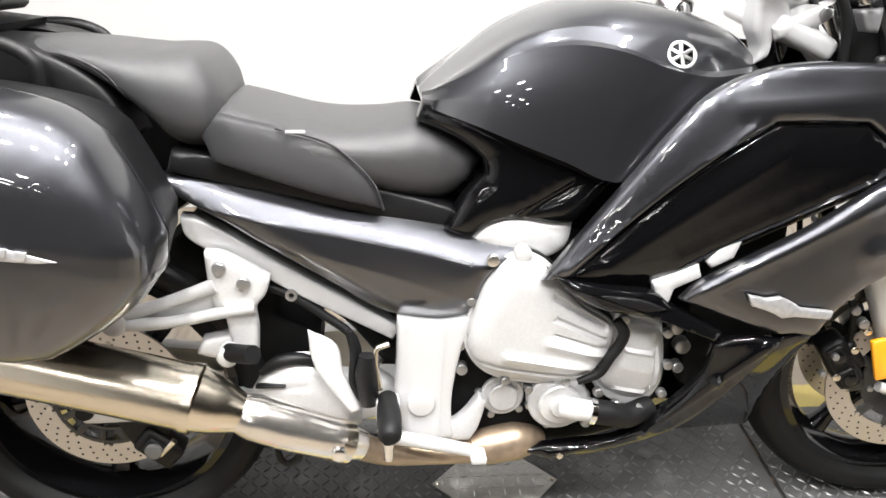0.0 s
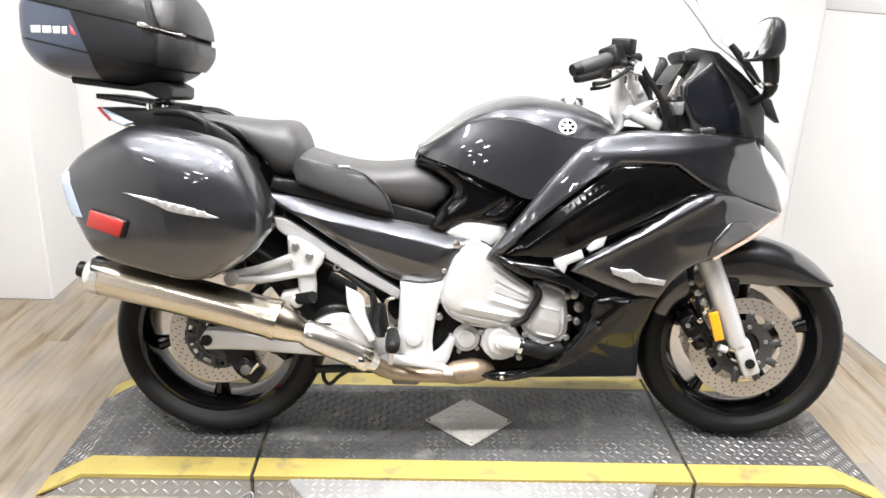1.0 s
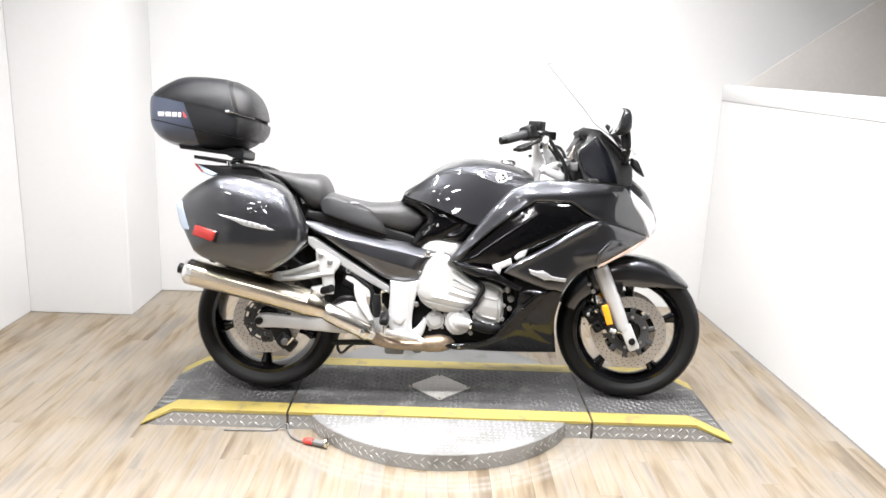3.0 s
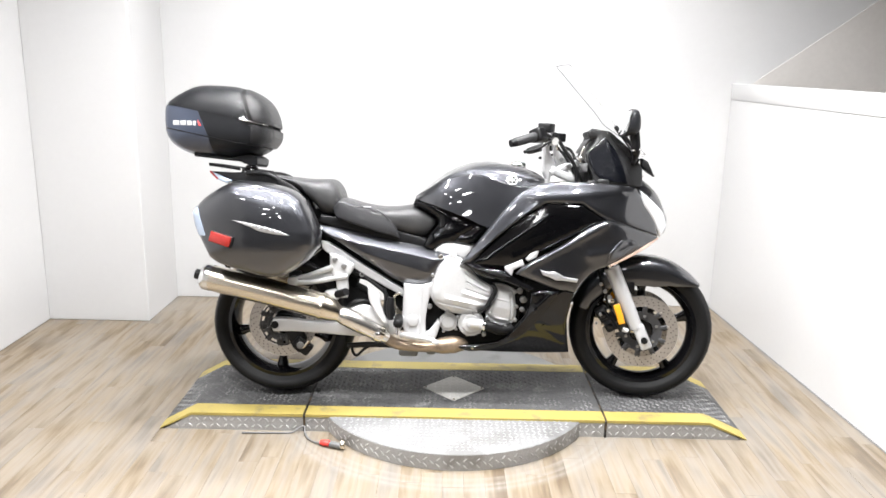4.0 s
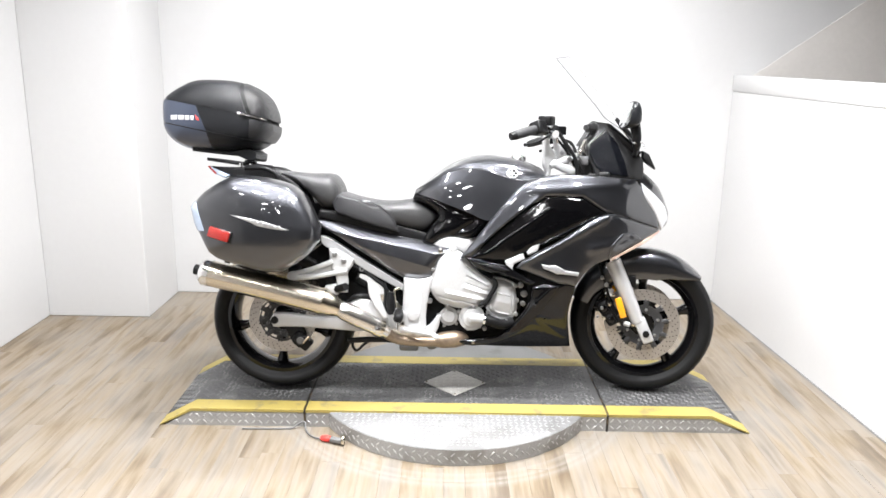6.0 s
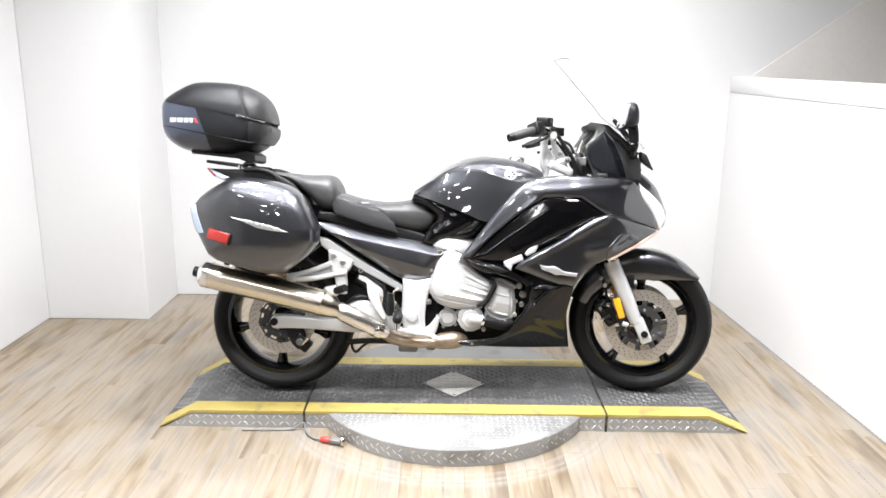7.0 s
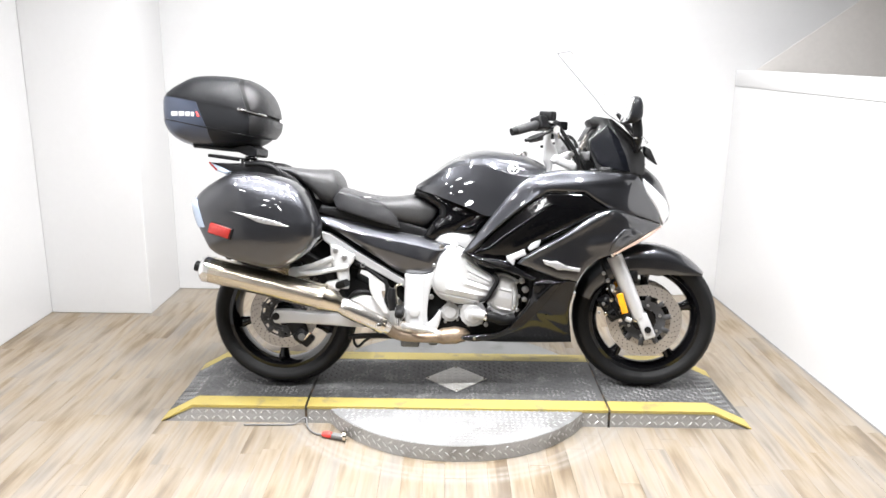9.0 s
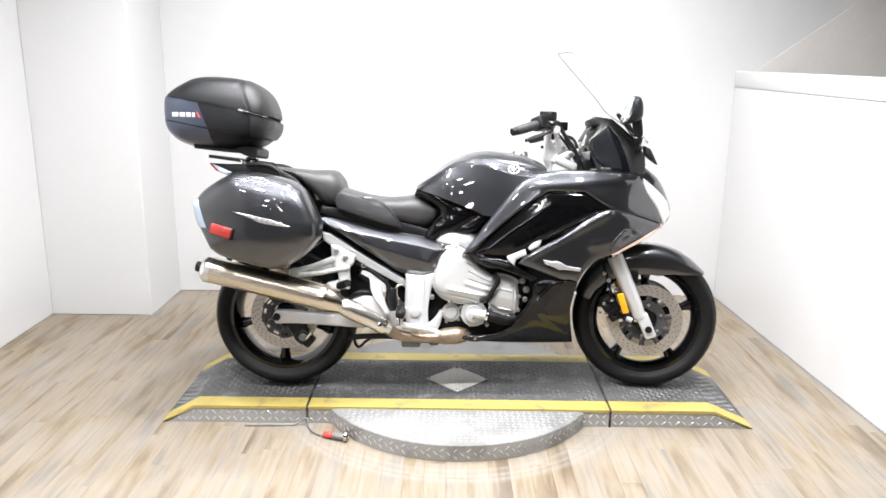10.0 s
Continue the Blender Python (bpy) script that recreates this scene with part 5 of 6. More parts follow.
em = [(0.318, -0.266, 0.566), (0.350, -0.266, 0.559), (0.372, -0.266, 0.562), (0.392, -0.266, 0.553), (0.411, -0.264, 0.541), (0.468, -0.261, 0.533), (0.464, -0.261, 0.519), (0.400, -0.265, 0.527), (0.380, -0.266, 0.525), (0.359, -0.266, 0.536), (0.327, -0.266, 0.547)]
part("emblem", shell(em, 0.006, 0.0015, 0.006, 0.0015, 0.008, corner=12), EMBLEM_SILVER, LF, "silver winged emblem")
part("lower_screw", knob((0.058, -0.200, 0.236), 0.006, 0.004, 14), STEEL, LF)
for piece in ([(0.262, -0.224, 0.606), (0.283, -0.224, 0.637), (0.318, -0.224, 0.648), (0.306, -0.224, 0.612), (0.272, -0.224, 0.595)], [(0.178, -0.224, 0.572), (0.25, -0.224, 0.603), (0.258, -0.224, 0.580), (0.215, -0.224, 0.560), (0.208, -0.224, 0.535), (0.236, -0.224, 0.510), (0.243, -0.224, 0.495), (0.222, -0.224, 0.503), (0.187, -0.224, 0.545)]):
    part("frame_brace", shell(piece, 0.02, 0.002, 0.008, 0.003, 0.01, corner=15), CAST_SILVER, BIKE, "silver bracket behind the fairing")
sig = [(0.602, -0.222, 0.589), (0.743, -0.173, 0.662), (0.812, -0.125, 0.700), (0.818, -0.122, 0.692), (0.75, -0.168, 0.650), (0.606, -0.217, 0.580)]
part("turn_signal", shell(sig, 0.012, 0.002, 0.004, 0.002, 0.01), PEACH_LENS, UF, "pale orange turn signal strip")
part("nose_cowl", sections([(0.50, 0.17, 0.70, 0.93, 0.82), (0.60, 0.185, 0.68, 0.96, 0.82), (0.68, 0.165, 0.68, 0.965, 0.82), (0.75, 0.145, 0.685, 0.945, 0.80), (0.82, 0.108, 0.69, 0.885, 0.78), (0.862, 0.06, 0.705, 0.80, 0.755), (0.876, 0.02, 0.735, 0.775, 0.755)], 32, 2.3), GREY_PAINT, BIKE, "dark grey metallic nose cowl")
hl = [(0.722, -0.172, 0.89), (0.786, -0.130, 0.846), (0.846, -0.078, 0.795), (0.868, -0.058, 0.74), (0.828, -0.105, 0.697), (0.778, -0.148, 0.777), (0.733, -0.172, 0.838)]
both(part("headlamp", shell(hl, 0.02, 0.012, 0.02, 0.006, 0.01), LAMP_LENS, BIKE, "clear headlamp lens"))
dash = [(0.508, -0.13, 1.121), (0.528, -0.13, 1.135), (0.600, -0.14, 1.124), (0.657, -0.16, 1.075), (0.705, -0.175, 1.018), (0.733, -0.175, 0.975), (0.730, -0.18, 0.905), (0.640, -0.18, 0.902), (0.540, -0.17, 0.905), (0.526, -0.165, 0.950), (0.507, -0.16, 0.985), (0.500, -0.155, 1.035), (0.540, -0.14, 1.080), (0.545, -0.135, 1.098), (0.515, -0.13, 1.100)]
DS = part("cockpit_surround", shell(dash, 0.012, 0.002, 0.02, 0.004, 0.010, corner=24, folds=[(0.70, 0.90, 0.585, 1.115, 0.06), (0.585, 1.115, 0.70, 0.90, 0.45)]), COCKPIT_GREY, BIKE, "dark grey cockpit surround")
inset = [(0.577, -0.156, 1.100), (0.512, -0.163, 1.042), (0.510, -0.166, 1.008), (0.536, -0.172, 0.952), (0.575, -0.178, 0.922), (0.672, -0.186, 0.911), (0.655, -0.182, 0.985), (0.618, -0.168, 1.050)]
part("cockpit_panel", shell(inset, 0.006, 0.0, 0.02, 0.003, 0.010, corner=24, folds=[(0.66, 0.91, 0.575, 1.10, 0.04), (0.575, 1.10, 0.645, 0.91, 0.25)]), COCKPIT, DS, "dark blue-black inner panel")
# A bright plate stands in for the highlight along the surround's edge.
part("cockpit_trim", shell([(0.487, -0.17, 1.060), (0.498, -0.17, 1.053), (0.490, -0.17, 1.029), (0.499, -0.17, 1.001), (0.474, -0.17, 0.996), (0.465, -0.17, 1.007), (0.476, -0.17, 1.031)], 0.012, 0.002, 0.006, 0.003, 0.008), SATIN_STEEL, DS, "highlight on the edge of the cockpit surround, as a bright plate")
part("cockpit_knob", knob((0.484, -0.178, 1.001), 0.007, 0.008, 16), BLACK_SATIN, DS)
part("cockpit_cup", shell([(0.470, -0.17, 0.990), (0.507, -0.17, 0.994), (0.506, -0.17, 0.957), (0.486, -0.17, 0.958)], 0.02, 0.004, 0.012, 0.003, 0.008, corner=20), RIM_GREY, DS, "grey plastic socket")
part("cockpit_clip", boxes(((0.545, -0.19, 0.905), (0.592, -0.17, 0.930), 0.009, 3), ((0.505, -0.186, 0.905), (0.538, -0.168, 0.925), 0.008, 3)), COCKPIT_GREY, DS)
far_ds = mirrored(DS)
far_ds.matrix_basis = Matrix.Translation((0.05, 0, -0.03)) @ far_ds.matrix_basis
part("cockpit_hood", sections([(0.520, 0.05, 1.110, 1.128, 1.118), (0.54, 0.085, 1.095, 1.133, 1.115), (0.60, 0.12, 1.06, 1.120, 1.09), (0.66, 0.125, 0.99, 1.068, 1.03), (0.72, 0.11, 0.92, 0.985, 0.95)], 28, 3), BLACK_SATIN, BIKE, "black instrument hood")
part("instrument_glass", boxes(((-0.004, -0.075, -0.032), (0.004, 0.06, 0.032), 0.003, 2, pose(0.512, 0, 1.068, 0, 32, 0))), COCKPIT_GREY, BIKE, "dark instrument face")
part("instrument_panel", boxes(((-0.012, -0.09, -0.06), (0.012, 0.07, 0.06), 0.008, 2, pose(0.535, 0, 1.045, 0, 30, 0))), BLACK_SATIN, BIKE, "black instrument panel")
part("dash_filler", boxes(((0.50, -0.14, 0.86), (0.68, 0.14, 0.99), 0.02, 3)), RECESS_BLACK, BIKE)

# Windscreen: a curved clear sheet with a grey rim.
edge = spline([(0.69, 1.035), (0.634, 1.092), (0.56, 1.145), (0.53, 1.185), (0.445, 1.282), (0.367, 1.372)], 5, False, 200)
rings, rim_r, rim_l = [], [], []
for k, p in enumerate(edge):
    t = k / (len(edge) - 1)
    w = 0.205 - 0.03 * t
    line = [Vector((p.x + 0.085 * (1 - u * u), u * w, p.y + 0.03 * (1 - u * u) * t)) for u in np.linspace(-1, 1, 21)]
    rim_r.append(line[0]), rim_l.append(line[-1])
    rings.append(line + [q + Vector((-0.003, 0, -0.003)) for q in reversed(line)])
top_line = rings[-1][:21]
WS = part("windscreen", rings_to_mesh(bmesh.new(), rings), SCREEN_CLEAR, BIKE, "tall clear windscreen")
part("rim_strip", tube(rim_r + top_line[:6], 0.0018, 6, 1), RIM_GREY, WS, "thin grey rim of the screen")
part("screen_mount", tube([(0.60, -0.13, 1.10), (0.65, -0.15, 1.06), (0.71, -0.16, 1.0)], 0.014, 12, 3), BLACK_SATIN, BIKE)

# Mirrors.
rows = []
for x, k in ((0.606, 0.93), (0.609, 1.0), (0.630, 1.0), (0.650, 0.9), (0.664, 0.65), (0.669, 0.25)):
    ring = []
    for q in range(32):
        a = 2 * math.pi * q / 32
        c, d = math.cos(a), math.sin(a)
        ring.append(Vector((0.612 + (x - 0.612) * (0.80 - 0.3 * d * k) + 0.017 * d * k, -0.385 + 0.058 * k * (1 - 0.16 * d) * math.copysign(abs(c) ** 0.62, c), 1.138 + 0.051 * k * math.copysign(abs(d) ** 0.7, d))))
    rows.append(ring)
turn = Matrix.Translation((0.61, -0.385, 0)) @ Matrix.Rotation(radians(5), 4, "Z") @ Matrix.Translation((-0.61, 0.385, 0))
rows = [[turn @ q for q in ring] for ring in rows]
MR = part("mirror", rings_to_mesh(bmesh.new(), rows), CASE_BLACK, BIKE, "black rear-view mirror")
middle = sum(rows[0], Vector()) / 32
glass = rings_to_mesh(bmesh.new(), [[middle.lerp(q, k) - Vector((d, 0, 0)) for q in rows[0]] for d, k in ((0.0, 0.985), (0.0025, 0.94))])
part("mirror_glass", glass, MIRROR_GLASS, MR, "mirror glass")
part("mirror_stem", tube([(0.640, -0.380, 1.110), (0.648, -0.378, 1.07), (0.652, -0.374, 1.03), (0.662, -0.33, 1.010), (0.678, -0.25, 1.0), (0.69, -0.165, 0.99)], [0.020, 0.019, 0.017, 0.010, 0.009, 0.011], 14), BLACK_SATIN, MR, "black mirror stem")
part("stem_joint", tube([(0.650, -0.376, 1.042), (0.651, -0.375, 1.036)], 0.0195, 14, 1), CHROME, MR)
MR.matrix_basis = Matrix.Translation((0.006, 0.045, 0.004))
far_mirror = mirrored(MR)
far_mirror.matrix_basis = Matrix.Translation((-0.05, 0.0, -0.055)) @ far_mirror.matrix_basis
part("screen_bracket", tube([(0.606, -0.192, 1.140), (0.645, -0.195, 1.095), (0.685, -0.19, 1.046)], [0.008, 0.012, 0.011], 10, 3), BLACK_SATIN, BIKE, "black windscreen bracket")

fin = [(0.724, -0.165, 1.02), (0.750, -0.165, 1.007), (0.780, -0.165, 0.945), (0.748, -0.165, 0.966), (0.726, -0.165, 0.986)]
fin = [(x + 0.014, -0.11, z) for x, _, z in fin]
both(part("nose_fin", shell(fin, 0.03, 0.003, 0.01, 0.003, 0.008, corner=20), COCKPIT_GREY, BIKE, "small dark fin below the mirror"))

# Handlebars.
for s in (-1, 1):
    bar = part("handlebar", tube([(0.226, s * 0.352, 1.056), (0.265, s * 0.325, 1.068), (0.31, s * 0.28, 1.083), (0.355, s * 0.21, 1.085), (0.39, s * 0.13, 1.045), (0.41, s * 0.105, 0.99)], 0.0115, 14), BRIGHT_SILVER, BIKE, "silver handlebar")
    part("grip", tube([(0.234, s * 0.347, 1.058), (0.262, s * 0.327, 1.067), (0.308, s * 0.283, 1.082)], [0.0175, 0.0185, 0.0185], 18, 3), GRIP, bar, "black ribbed rubber grip")
    part("bar_end", tube([(0.216, s * 0.359, 1.053), (0.234, s * 0.347, 1.058)], [0.015, 0.017], 16, 1), BLACK_SATIN, bar)
    part("switch_box", boxes(((-0.026, -0.03, -0.026), (0.026, 0.03, 0.028), 0.008, 2, pose(0.322, s * 0.265, 1.087, 0, -20, s * 30))), BLACK_SATIN, bar, "black switch box")
    part("brake_lever", tube([(0.375, s * 0.24, 1.070), (0.345, s * 0.29, 1.048), (0.305, s * 0.33, 1.028), (0.27, s * 0.36, 1.022)], [0.007, 0.005, 0.005, 0.007], 12), BLACK_SATIN, bar, "black lever")
    part("master_cylinder", tube([(0.35, s * 0.215, 1.082), (0.375, s * 0.25, 1.070), (0.388, s * 0.27, 1.064)], 0.016, 14, 2), CHROME, bar, "bright master cylinder")
    part("reservoir", boxes(((-0.027, -0.03, -0.018), (0.027, 0.03, 0.02), 0.005, 2, pose(0.352, s * 0.218, 1.116, 0, 2, s * 20))), BLACK_SATIN, bar, "black brake fluid reservoir")
    part("cable", tube([(0.375, s * 0.235, 1.075), (0.41, s * 0.19, 1.06), (0.44, s * 0.14, 0.995), (0.47, s * 0.11, 0.93)], 0.007, 10), RUBBER, bar)
    part("cable", tube([(0.345, s * 0.25, 1.07), (0.395, s * 0.18, 1.045), (0.45, s * 0.13, 0.975), (0.485, s * 0.1, 0.915)], 0.005, 10), RUBBER, bar)
    part("bar_clamp", boxes(((-0.028, -0.026, -0.03), (0.028, 0.026, 0.02), 0.01, 3, pose(0.415, s * 0.107, 0.995, 0, -24, 0))), BRIGHT_SILVER, bar, "silver handlebar clamp")
    part("bar_riser", tube([(0.395, s * 0.125, 1.045), (0.405, s * 0.115, 1.0), (0.425, s * 0.107, 0.945)], [0.016, 0.021, 0.021], 16, 3), CAST_SILVER, bar, "silver handlebar riser")
    part("lever_perch", boxes(((-0.018, -0.014, -0.014), (0.018, 0.014, 0.014), 0.006, 2, pose(0.350, s * 0.236, 1.062, 0, 25, s * 30))), CHROME, bar, "bright lever perch")
    part("hose_fitting", tube([(0.375, s * 0.215, 1.070), (0.392, s * 0.195, 1.052), (0.398, s * 0.185, 1.030)], [0.009, 0.008, 0.006], 10, 3), CHROME, bar)
    part("bar_bolt", knob((0.418, s * 0.137, 0.99), 0.009, 0.006, 12), BOLT_STEEL, bar)
    bar.matrix_basis = Matrix.Translation((0.006, 0.05, 0.022) if s < 0 else (0.06, 0.0, -0.012))
    STEERED.append(bar)
riser = [(0.332, -0.12, 1.088), (0.351, -0.12, 1.095), (0.375, -0.12, 1.087), (0.376, -0.12, 1.074), (0.358, -0.12, 1.061), (0.359, -0.12, 1.036), (0.376, -0.12, 1.008), (0.39, -0.12, 0.981), (0.368, -0.12, 0.96), (0.366, -0.12, 0.937), (0.362, -0.12, 0.915), (0.341, -0.12, 0.902), (0.346, -0.12, 0.926), (0.331, -0.12, 0.959), (0.331, -0.12, 1.003), (0.332, -0.12, 1.047)]
RS = part("bar_casting", shell(riser, 0.035, 0.006, 0.015, 0.006, 0.009), BRIGHT_SILVER, BIKE, "pale silver cast handlebar riser")
part("casting_arm", shell([(0.355, -0.13, 0.96), (0.389, -0.13, 0.978), (0.426, -0.13, 0.994), (0.451, -0.13, 0.992), (0.455, -0.13, 0.977), (0.429, -0.13, 0.962), (0.392, -0.13, 0.949), (0.366, -0.13, 0.94)], 0.04, 0.004, 0.012, 0.005, 0.009), BRIGHT_SILVER, RS)
part("casting_leg", shell([(0.414, -0.12, 0.965), (0.436, -0.12, 0.967), (0.462, -0.12, 0.912), (0.448, -0.12, 0.905), (0.427, -0.12, 0.929)], 0.03, 0.003, 0.008, 0.004, 0.008), BRIGHT_SILVER, RS)
part("casting_bolt", knob((0.436, -0.132, 0.982), 0.010, 0.007, 14), BOLT_STEEL, RS)
part("control_hose", tube([(0.376, -0.16, 1.098), (0.389, -0.16, 1.08), (0.405, -0.16, 1.056), (0.426, -0.16, 1.028), (0.45, -0.16, 0.992), (0.463, -0.155, 0.956), (0.469, -0.15, 0.90)], 0.008, 12), RUBBER, RS, "black rubber control hose")
part("hose_cap", knob((0.372, -0.16, 1.100), 0.013, 0.02, 16), BLACK_SATIN, RS)
STEERED.append(part("steering_yoke", boxes(((-0.05, -0.14, -0.018), (0.06, 0.14, 0.018), 0.012, 3, pose(0.425, 0, 0.955, 0, 24, 0))), BRIGHT_SILVER, BIKE, "silver upper yoke"))

# The steering is turned a little to the right.
AXIS_AT, AXIS = Vector((0.425, 0, 1.0)), Vector((-0.19, 0, 0.425)).normalized()
STEER = Matrix.Translation(AXIS_AT) @ Matrix.Rotation(radians(-8.0), 4, AXIS) @ Matrix.Translation(-AXIS_AT)
for ob in STEERED:
    ob.matrix_basis = STEER @ ob.matrix_basis

# Panniers.
pan = [(-1.014, 0.779), (-0.975, 0.827), (-0.921, 0.866), (-0.862, 0.897), (-0.808, 0.9), (-0.717, 0.888), (-0.636, 0.866), (-0.593, 0.835), (-0.561, 0.773), (-0.529, 0.698), (-0.532, 0.651), (-0.569, 0.603), (-0.624, 0.561), (-0.672, 0.533), (-0.727, 0.528), (-0.821, 0.549), (-0.915, 0.578), (-0.95, 0.602), (-0.972, 0.649), (-1.001, 0.716)]


def pannier_ring(y, s, dx=0.0, dz=0.0, per=4):
    c = Vector((-0.76 + dx, 0.715 + dz))
    return [Vector((c.x + (p.x + 0.76) * s, y, c.y + (p.y - 0.715) * s)) for p in spline(pan, per, True, 22)]


def skin(rows, per=4, cap=True):
    lines = [spline([r[i] for r in rows], per, False, 120) for i in range(len(rows[0]))]
    return rings_to_mesh(bmesh.new(), [[line[k] for line in lines] for k in range(len(lines[0]))], True, cap)


lid = skin([pannier_ring(-0.345, 0.985), pannier_ring(-0.357, 0.997), pannier_ring(-0.385, 0.99), pannier_ring(-0.422, 0.958), pannier_ring(-0.444, 0.90), pannier_ring(-0.458, 0.78), pannier_ring(-0.468, 0.56, 0, 0.003), pannier_ring(-0.474, 0.30, 0, 0.005), pannier_ring(-0.476, 0.05, 0, 0.006)])
# The lid bends back above a crease that falls towards the front, and below another one near its foot.
for ax, az, bx_, bz_, bend in ((-0.90, 0.868, -0.585, 0.770, 0.22), (-0.56, 0.632, -1.02, 0.640, 0.14)):
    along = Vector((bx_ - ax, bz_ - az)).normalized()
    for q in lid.verts:
        d = along.x * (q.co.z - az) - along.y * (q.co.x - ax)
        if d > 0:
            q.co.y += bend * d * min(1, max(0, (-0.36 - q.co.y) / 0.06))
PN = part("pannier", lid, GREY_PAINT, BIKE, "dark grey metallic hard pannier")
part("pannier_base", skin([pannier_ring(-0.20, 0.86, 0.01), pannier_ring(-0.25, 0.92), pannier_ring(-0.31, 0.96), pannier_ring(-0.345, 0.972)]), BLACK_SATIN, PN, "black inner half of the pannier")
part("pannier_seal", skin([pannier_ring(-0.341, 0.985), pannier_ring(-0.347, 0.996), pannier_ring(-0.353, 0.985)], 2, False), BLACK_SATIN, PN, "thin black joint strip")
out = facing(PN)
rx, ry, rz = out(-0.884, 0.678)
part("reflector_base", boxes(((-0.043, -0.010, -0.022), (0.046, 0.012, 0.022), 0.004, 2, pose(rx, ry, rz, -6, 16, -8))), BLACK_SATIN, PN)
part("reflector", boxes(((-0.042, -0.016, -0.020), (0.040, 0.0, 0.019), 0.003, 2, pose(rx, ry, rz, -6, 16, -8))), RED_LENS, PN, "red rectangular reflector")
sw = [out(x, z) for x, z in ((-0.848, 0.752), (-0.79, 0.742), (-0.745, 0.732), (-0.70, 0.722), (-0.63, 0.697), (-0.655, 0.697), (-0.70, 0.703), (-0.745, 0.712), (-0.77, 0.724), (-0.80, 0.735))]
part("emblem", shell(sw, 0.006, 0.001, 0.008, 0.0012, 0.008, corner=15), EMBLEM_SILVER, PN, "thin silver winged emblem")
for k in range(6):
    ex, ez = -0.775 + 0.021 * k, 0.7345 - 0.0052 * k
    part("emblem_bar", shell([out(ex + dx, ez + dz, 0.005) for dx, dz in ((-0.007, -0.006), (0.006, -0.007), (0.009, 0.004), (-0.004, 0.006))], 0.003, 0, 0.01, 0.0008, 0.008), EMBLEM_SILVER, PN)
lens = bmesh.new()
lens.from_mesh(PN.data)
for co, no in (((0, 0, 0.780), (0.25, 0, 1)), ((0, 0, 0.690), (0, 0, -1)), ((-0.962, 0, 0.74), (1, 0, 0.30)), ((0, -0.366, 0), (0, 1, 0))):
    bmesh.ops.bisect_plane(lens, geom=lens.verts[:] + lens.edges[:] + lens.faces[:], plane_co=(-0.93 if co[0] == 0 else co[0], co[1], co[2]), plane_no=no, clear_outer=True)
bmesh.ops.solidify(lens, geom=lens.faces[:], thickness=-0.003)
part("rear_lens", lens, WHITE_LENS, PN, "pale reflective strip")
PN.matrix_basis = Matrix.Translation((-0.009, 0.036, -0.003))
mirrored(PN)

# Tail, rack and top case.
tail = [(-1.026, -0.10, 0.931), (-0.938, -0.12, 0.928), (-0.834, -0.13, 0.929), (-0.76, -0.14, 0.915), (-0.66, -0.145, 0.86), (-0.62, -0.145, 0.78), (-0.75, -0.14, 0.80), (-0.85, -0.13, 0.85), (-0.946, -0.12, 0.890), (-0.99, -0.11, 0.905)]
both(part("tail_panel", shell(tail, 0.10, 0.003, 0.02, 0.006, 0.014), BLACK_SATIN, BIKE, "black tail panel"))
tl = [(-1.028, -0.112, 0.932), (-0.968, -0.132, 0.908), (-0.935, -0.14, 0.894), (-0.955, -0.138, 0.882), (-1.0, -0.12, 0.90)]
both(part("tail_lamp", shell(tl, 0.02, 0.004, 0.01, 0.004, 0.01), WHITE_LENS, BIKE, "pale tail lamp lens"))
part("tail_lamp_edge", tube([(-1.028, -0.115, 0.930), (-1.012, -0.122, 0.915), (-0.995, -0.124, 0.899)], 0.004, 8), RED_LENS, BIKE, "red lamp edge")
both(part("grab_rail", tube([(-0.87, -0.15, 0.925), (-0.80, -0.165, 0.925), (-0.757, -0.17, 0.912), (-0.737, -0.17, 0.892), (-0.733, -0.165, 0.85)], 0.011, 14), BLACK_SATIN, BIKE, "black grab rail"))


def case_body():
    return sections([(-1.207, 0.08, 1.112, 1.195, 1.155), (-1.200, 0.14, 1.076, 1.212, 1.15), (-1.181, 0.178, 1.036, 1.226, 1.145), (-1.135, 0.200, 1.008, 1.256, 1.14), (-1.085, 0.208, 0.998, 1.279, 1.138), (-1.03, 0.212, 0.994, 1.284, 1.135), (-0.93, 0.212, 0.989, 1.279, 1.125), (-0.868, 0.202, 1.000, 1.262, 1.115), (-0.82, 0.180, 1.026, 1.230, 1.110), (-0.793, 0.14, 1.052, 1.184, 1.108), (-0.78, 0.085, 1.075, 1.14, 1.106)], 64, 3.0, 5)


def clipped(bm, *planes, grow=1.0, round_off=0.0):
    """What lies behind all the planes (point, outward normal), closed again."""
    for co, no in planes:
        g = bm.verts[:] + bm.edges[:] + bm.faces[:]
        cut = bmesh.ops.bisect_plane(bm, geom=g, plane_co=co, plane_no=no, clear_outer=True)["geom_cut"]
        bmesh.ops.holes_fill(bm, edges=[e for e in cut if isinstance(e, bmesh.types.BMEdge)], sides=0)
    if grow != 1.0:
        c = Vector((-0.98, 0, 1.135))
        for q in bm.verts:
            q.co = c + (q.co - c) * grow
    if round_off:
        sharp = [e for e in bm.edges if len(e.link_faces) == 2 and e.calc_face_angle(0) > radians(38)]
        bmesh.ops.bevel(bm, geom=sharp, offset=round_off, segments=3, affect="EDGES", profile=0.5, clamp_overlap=True)
    return bm


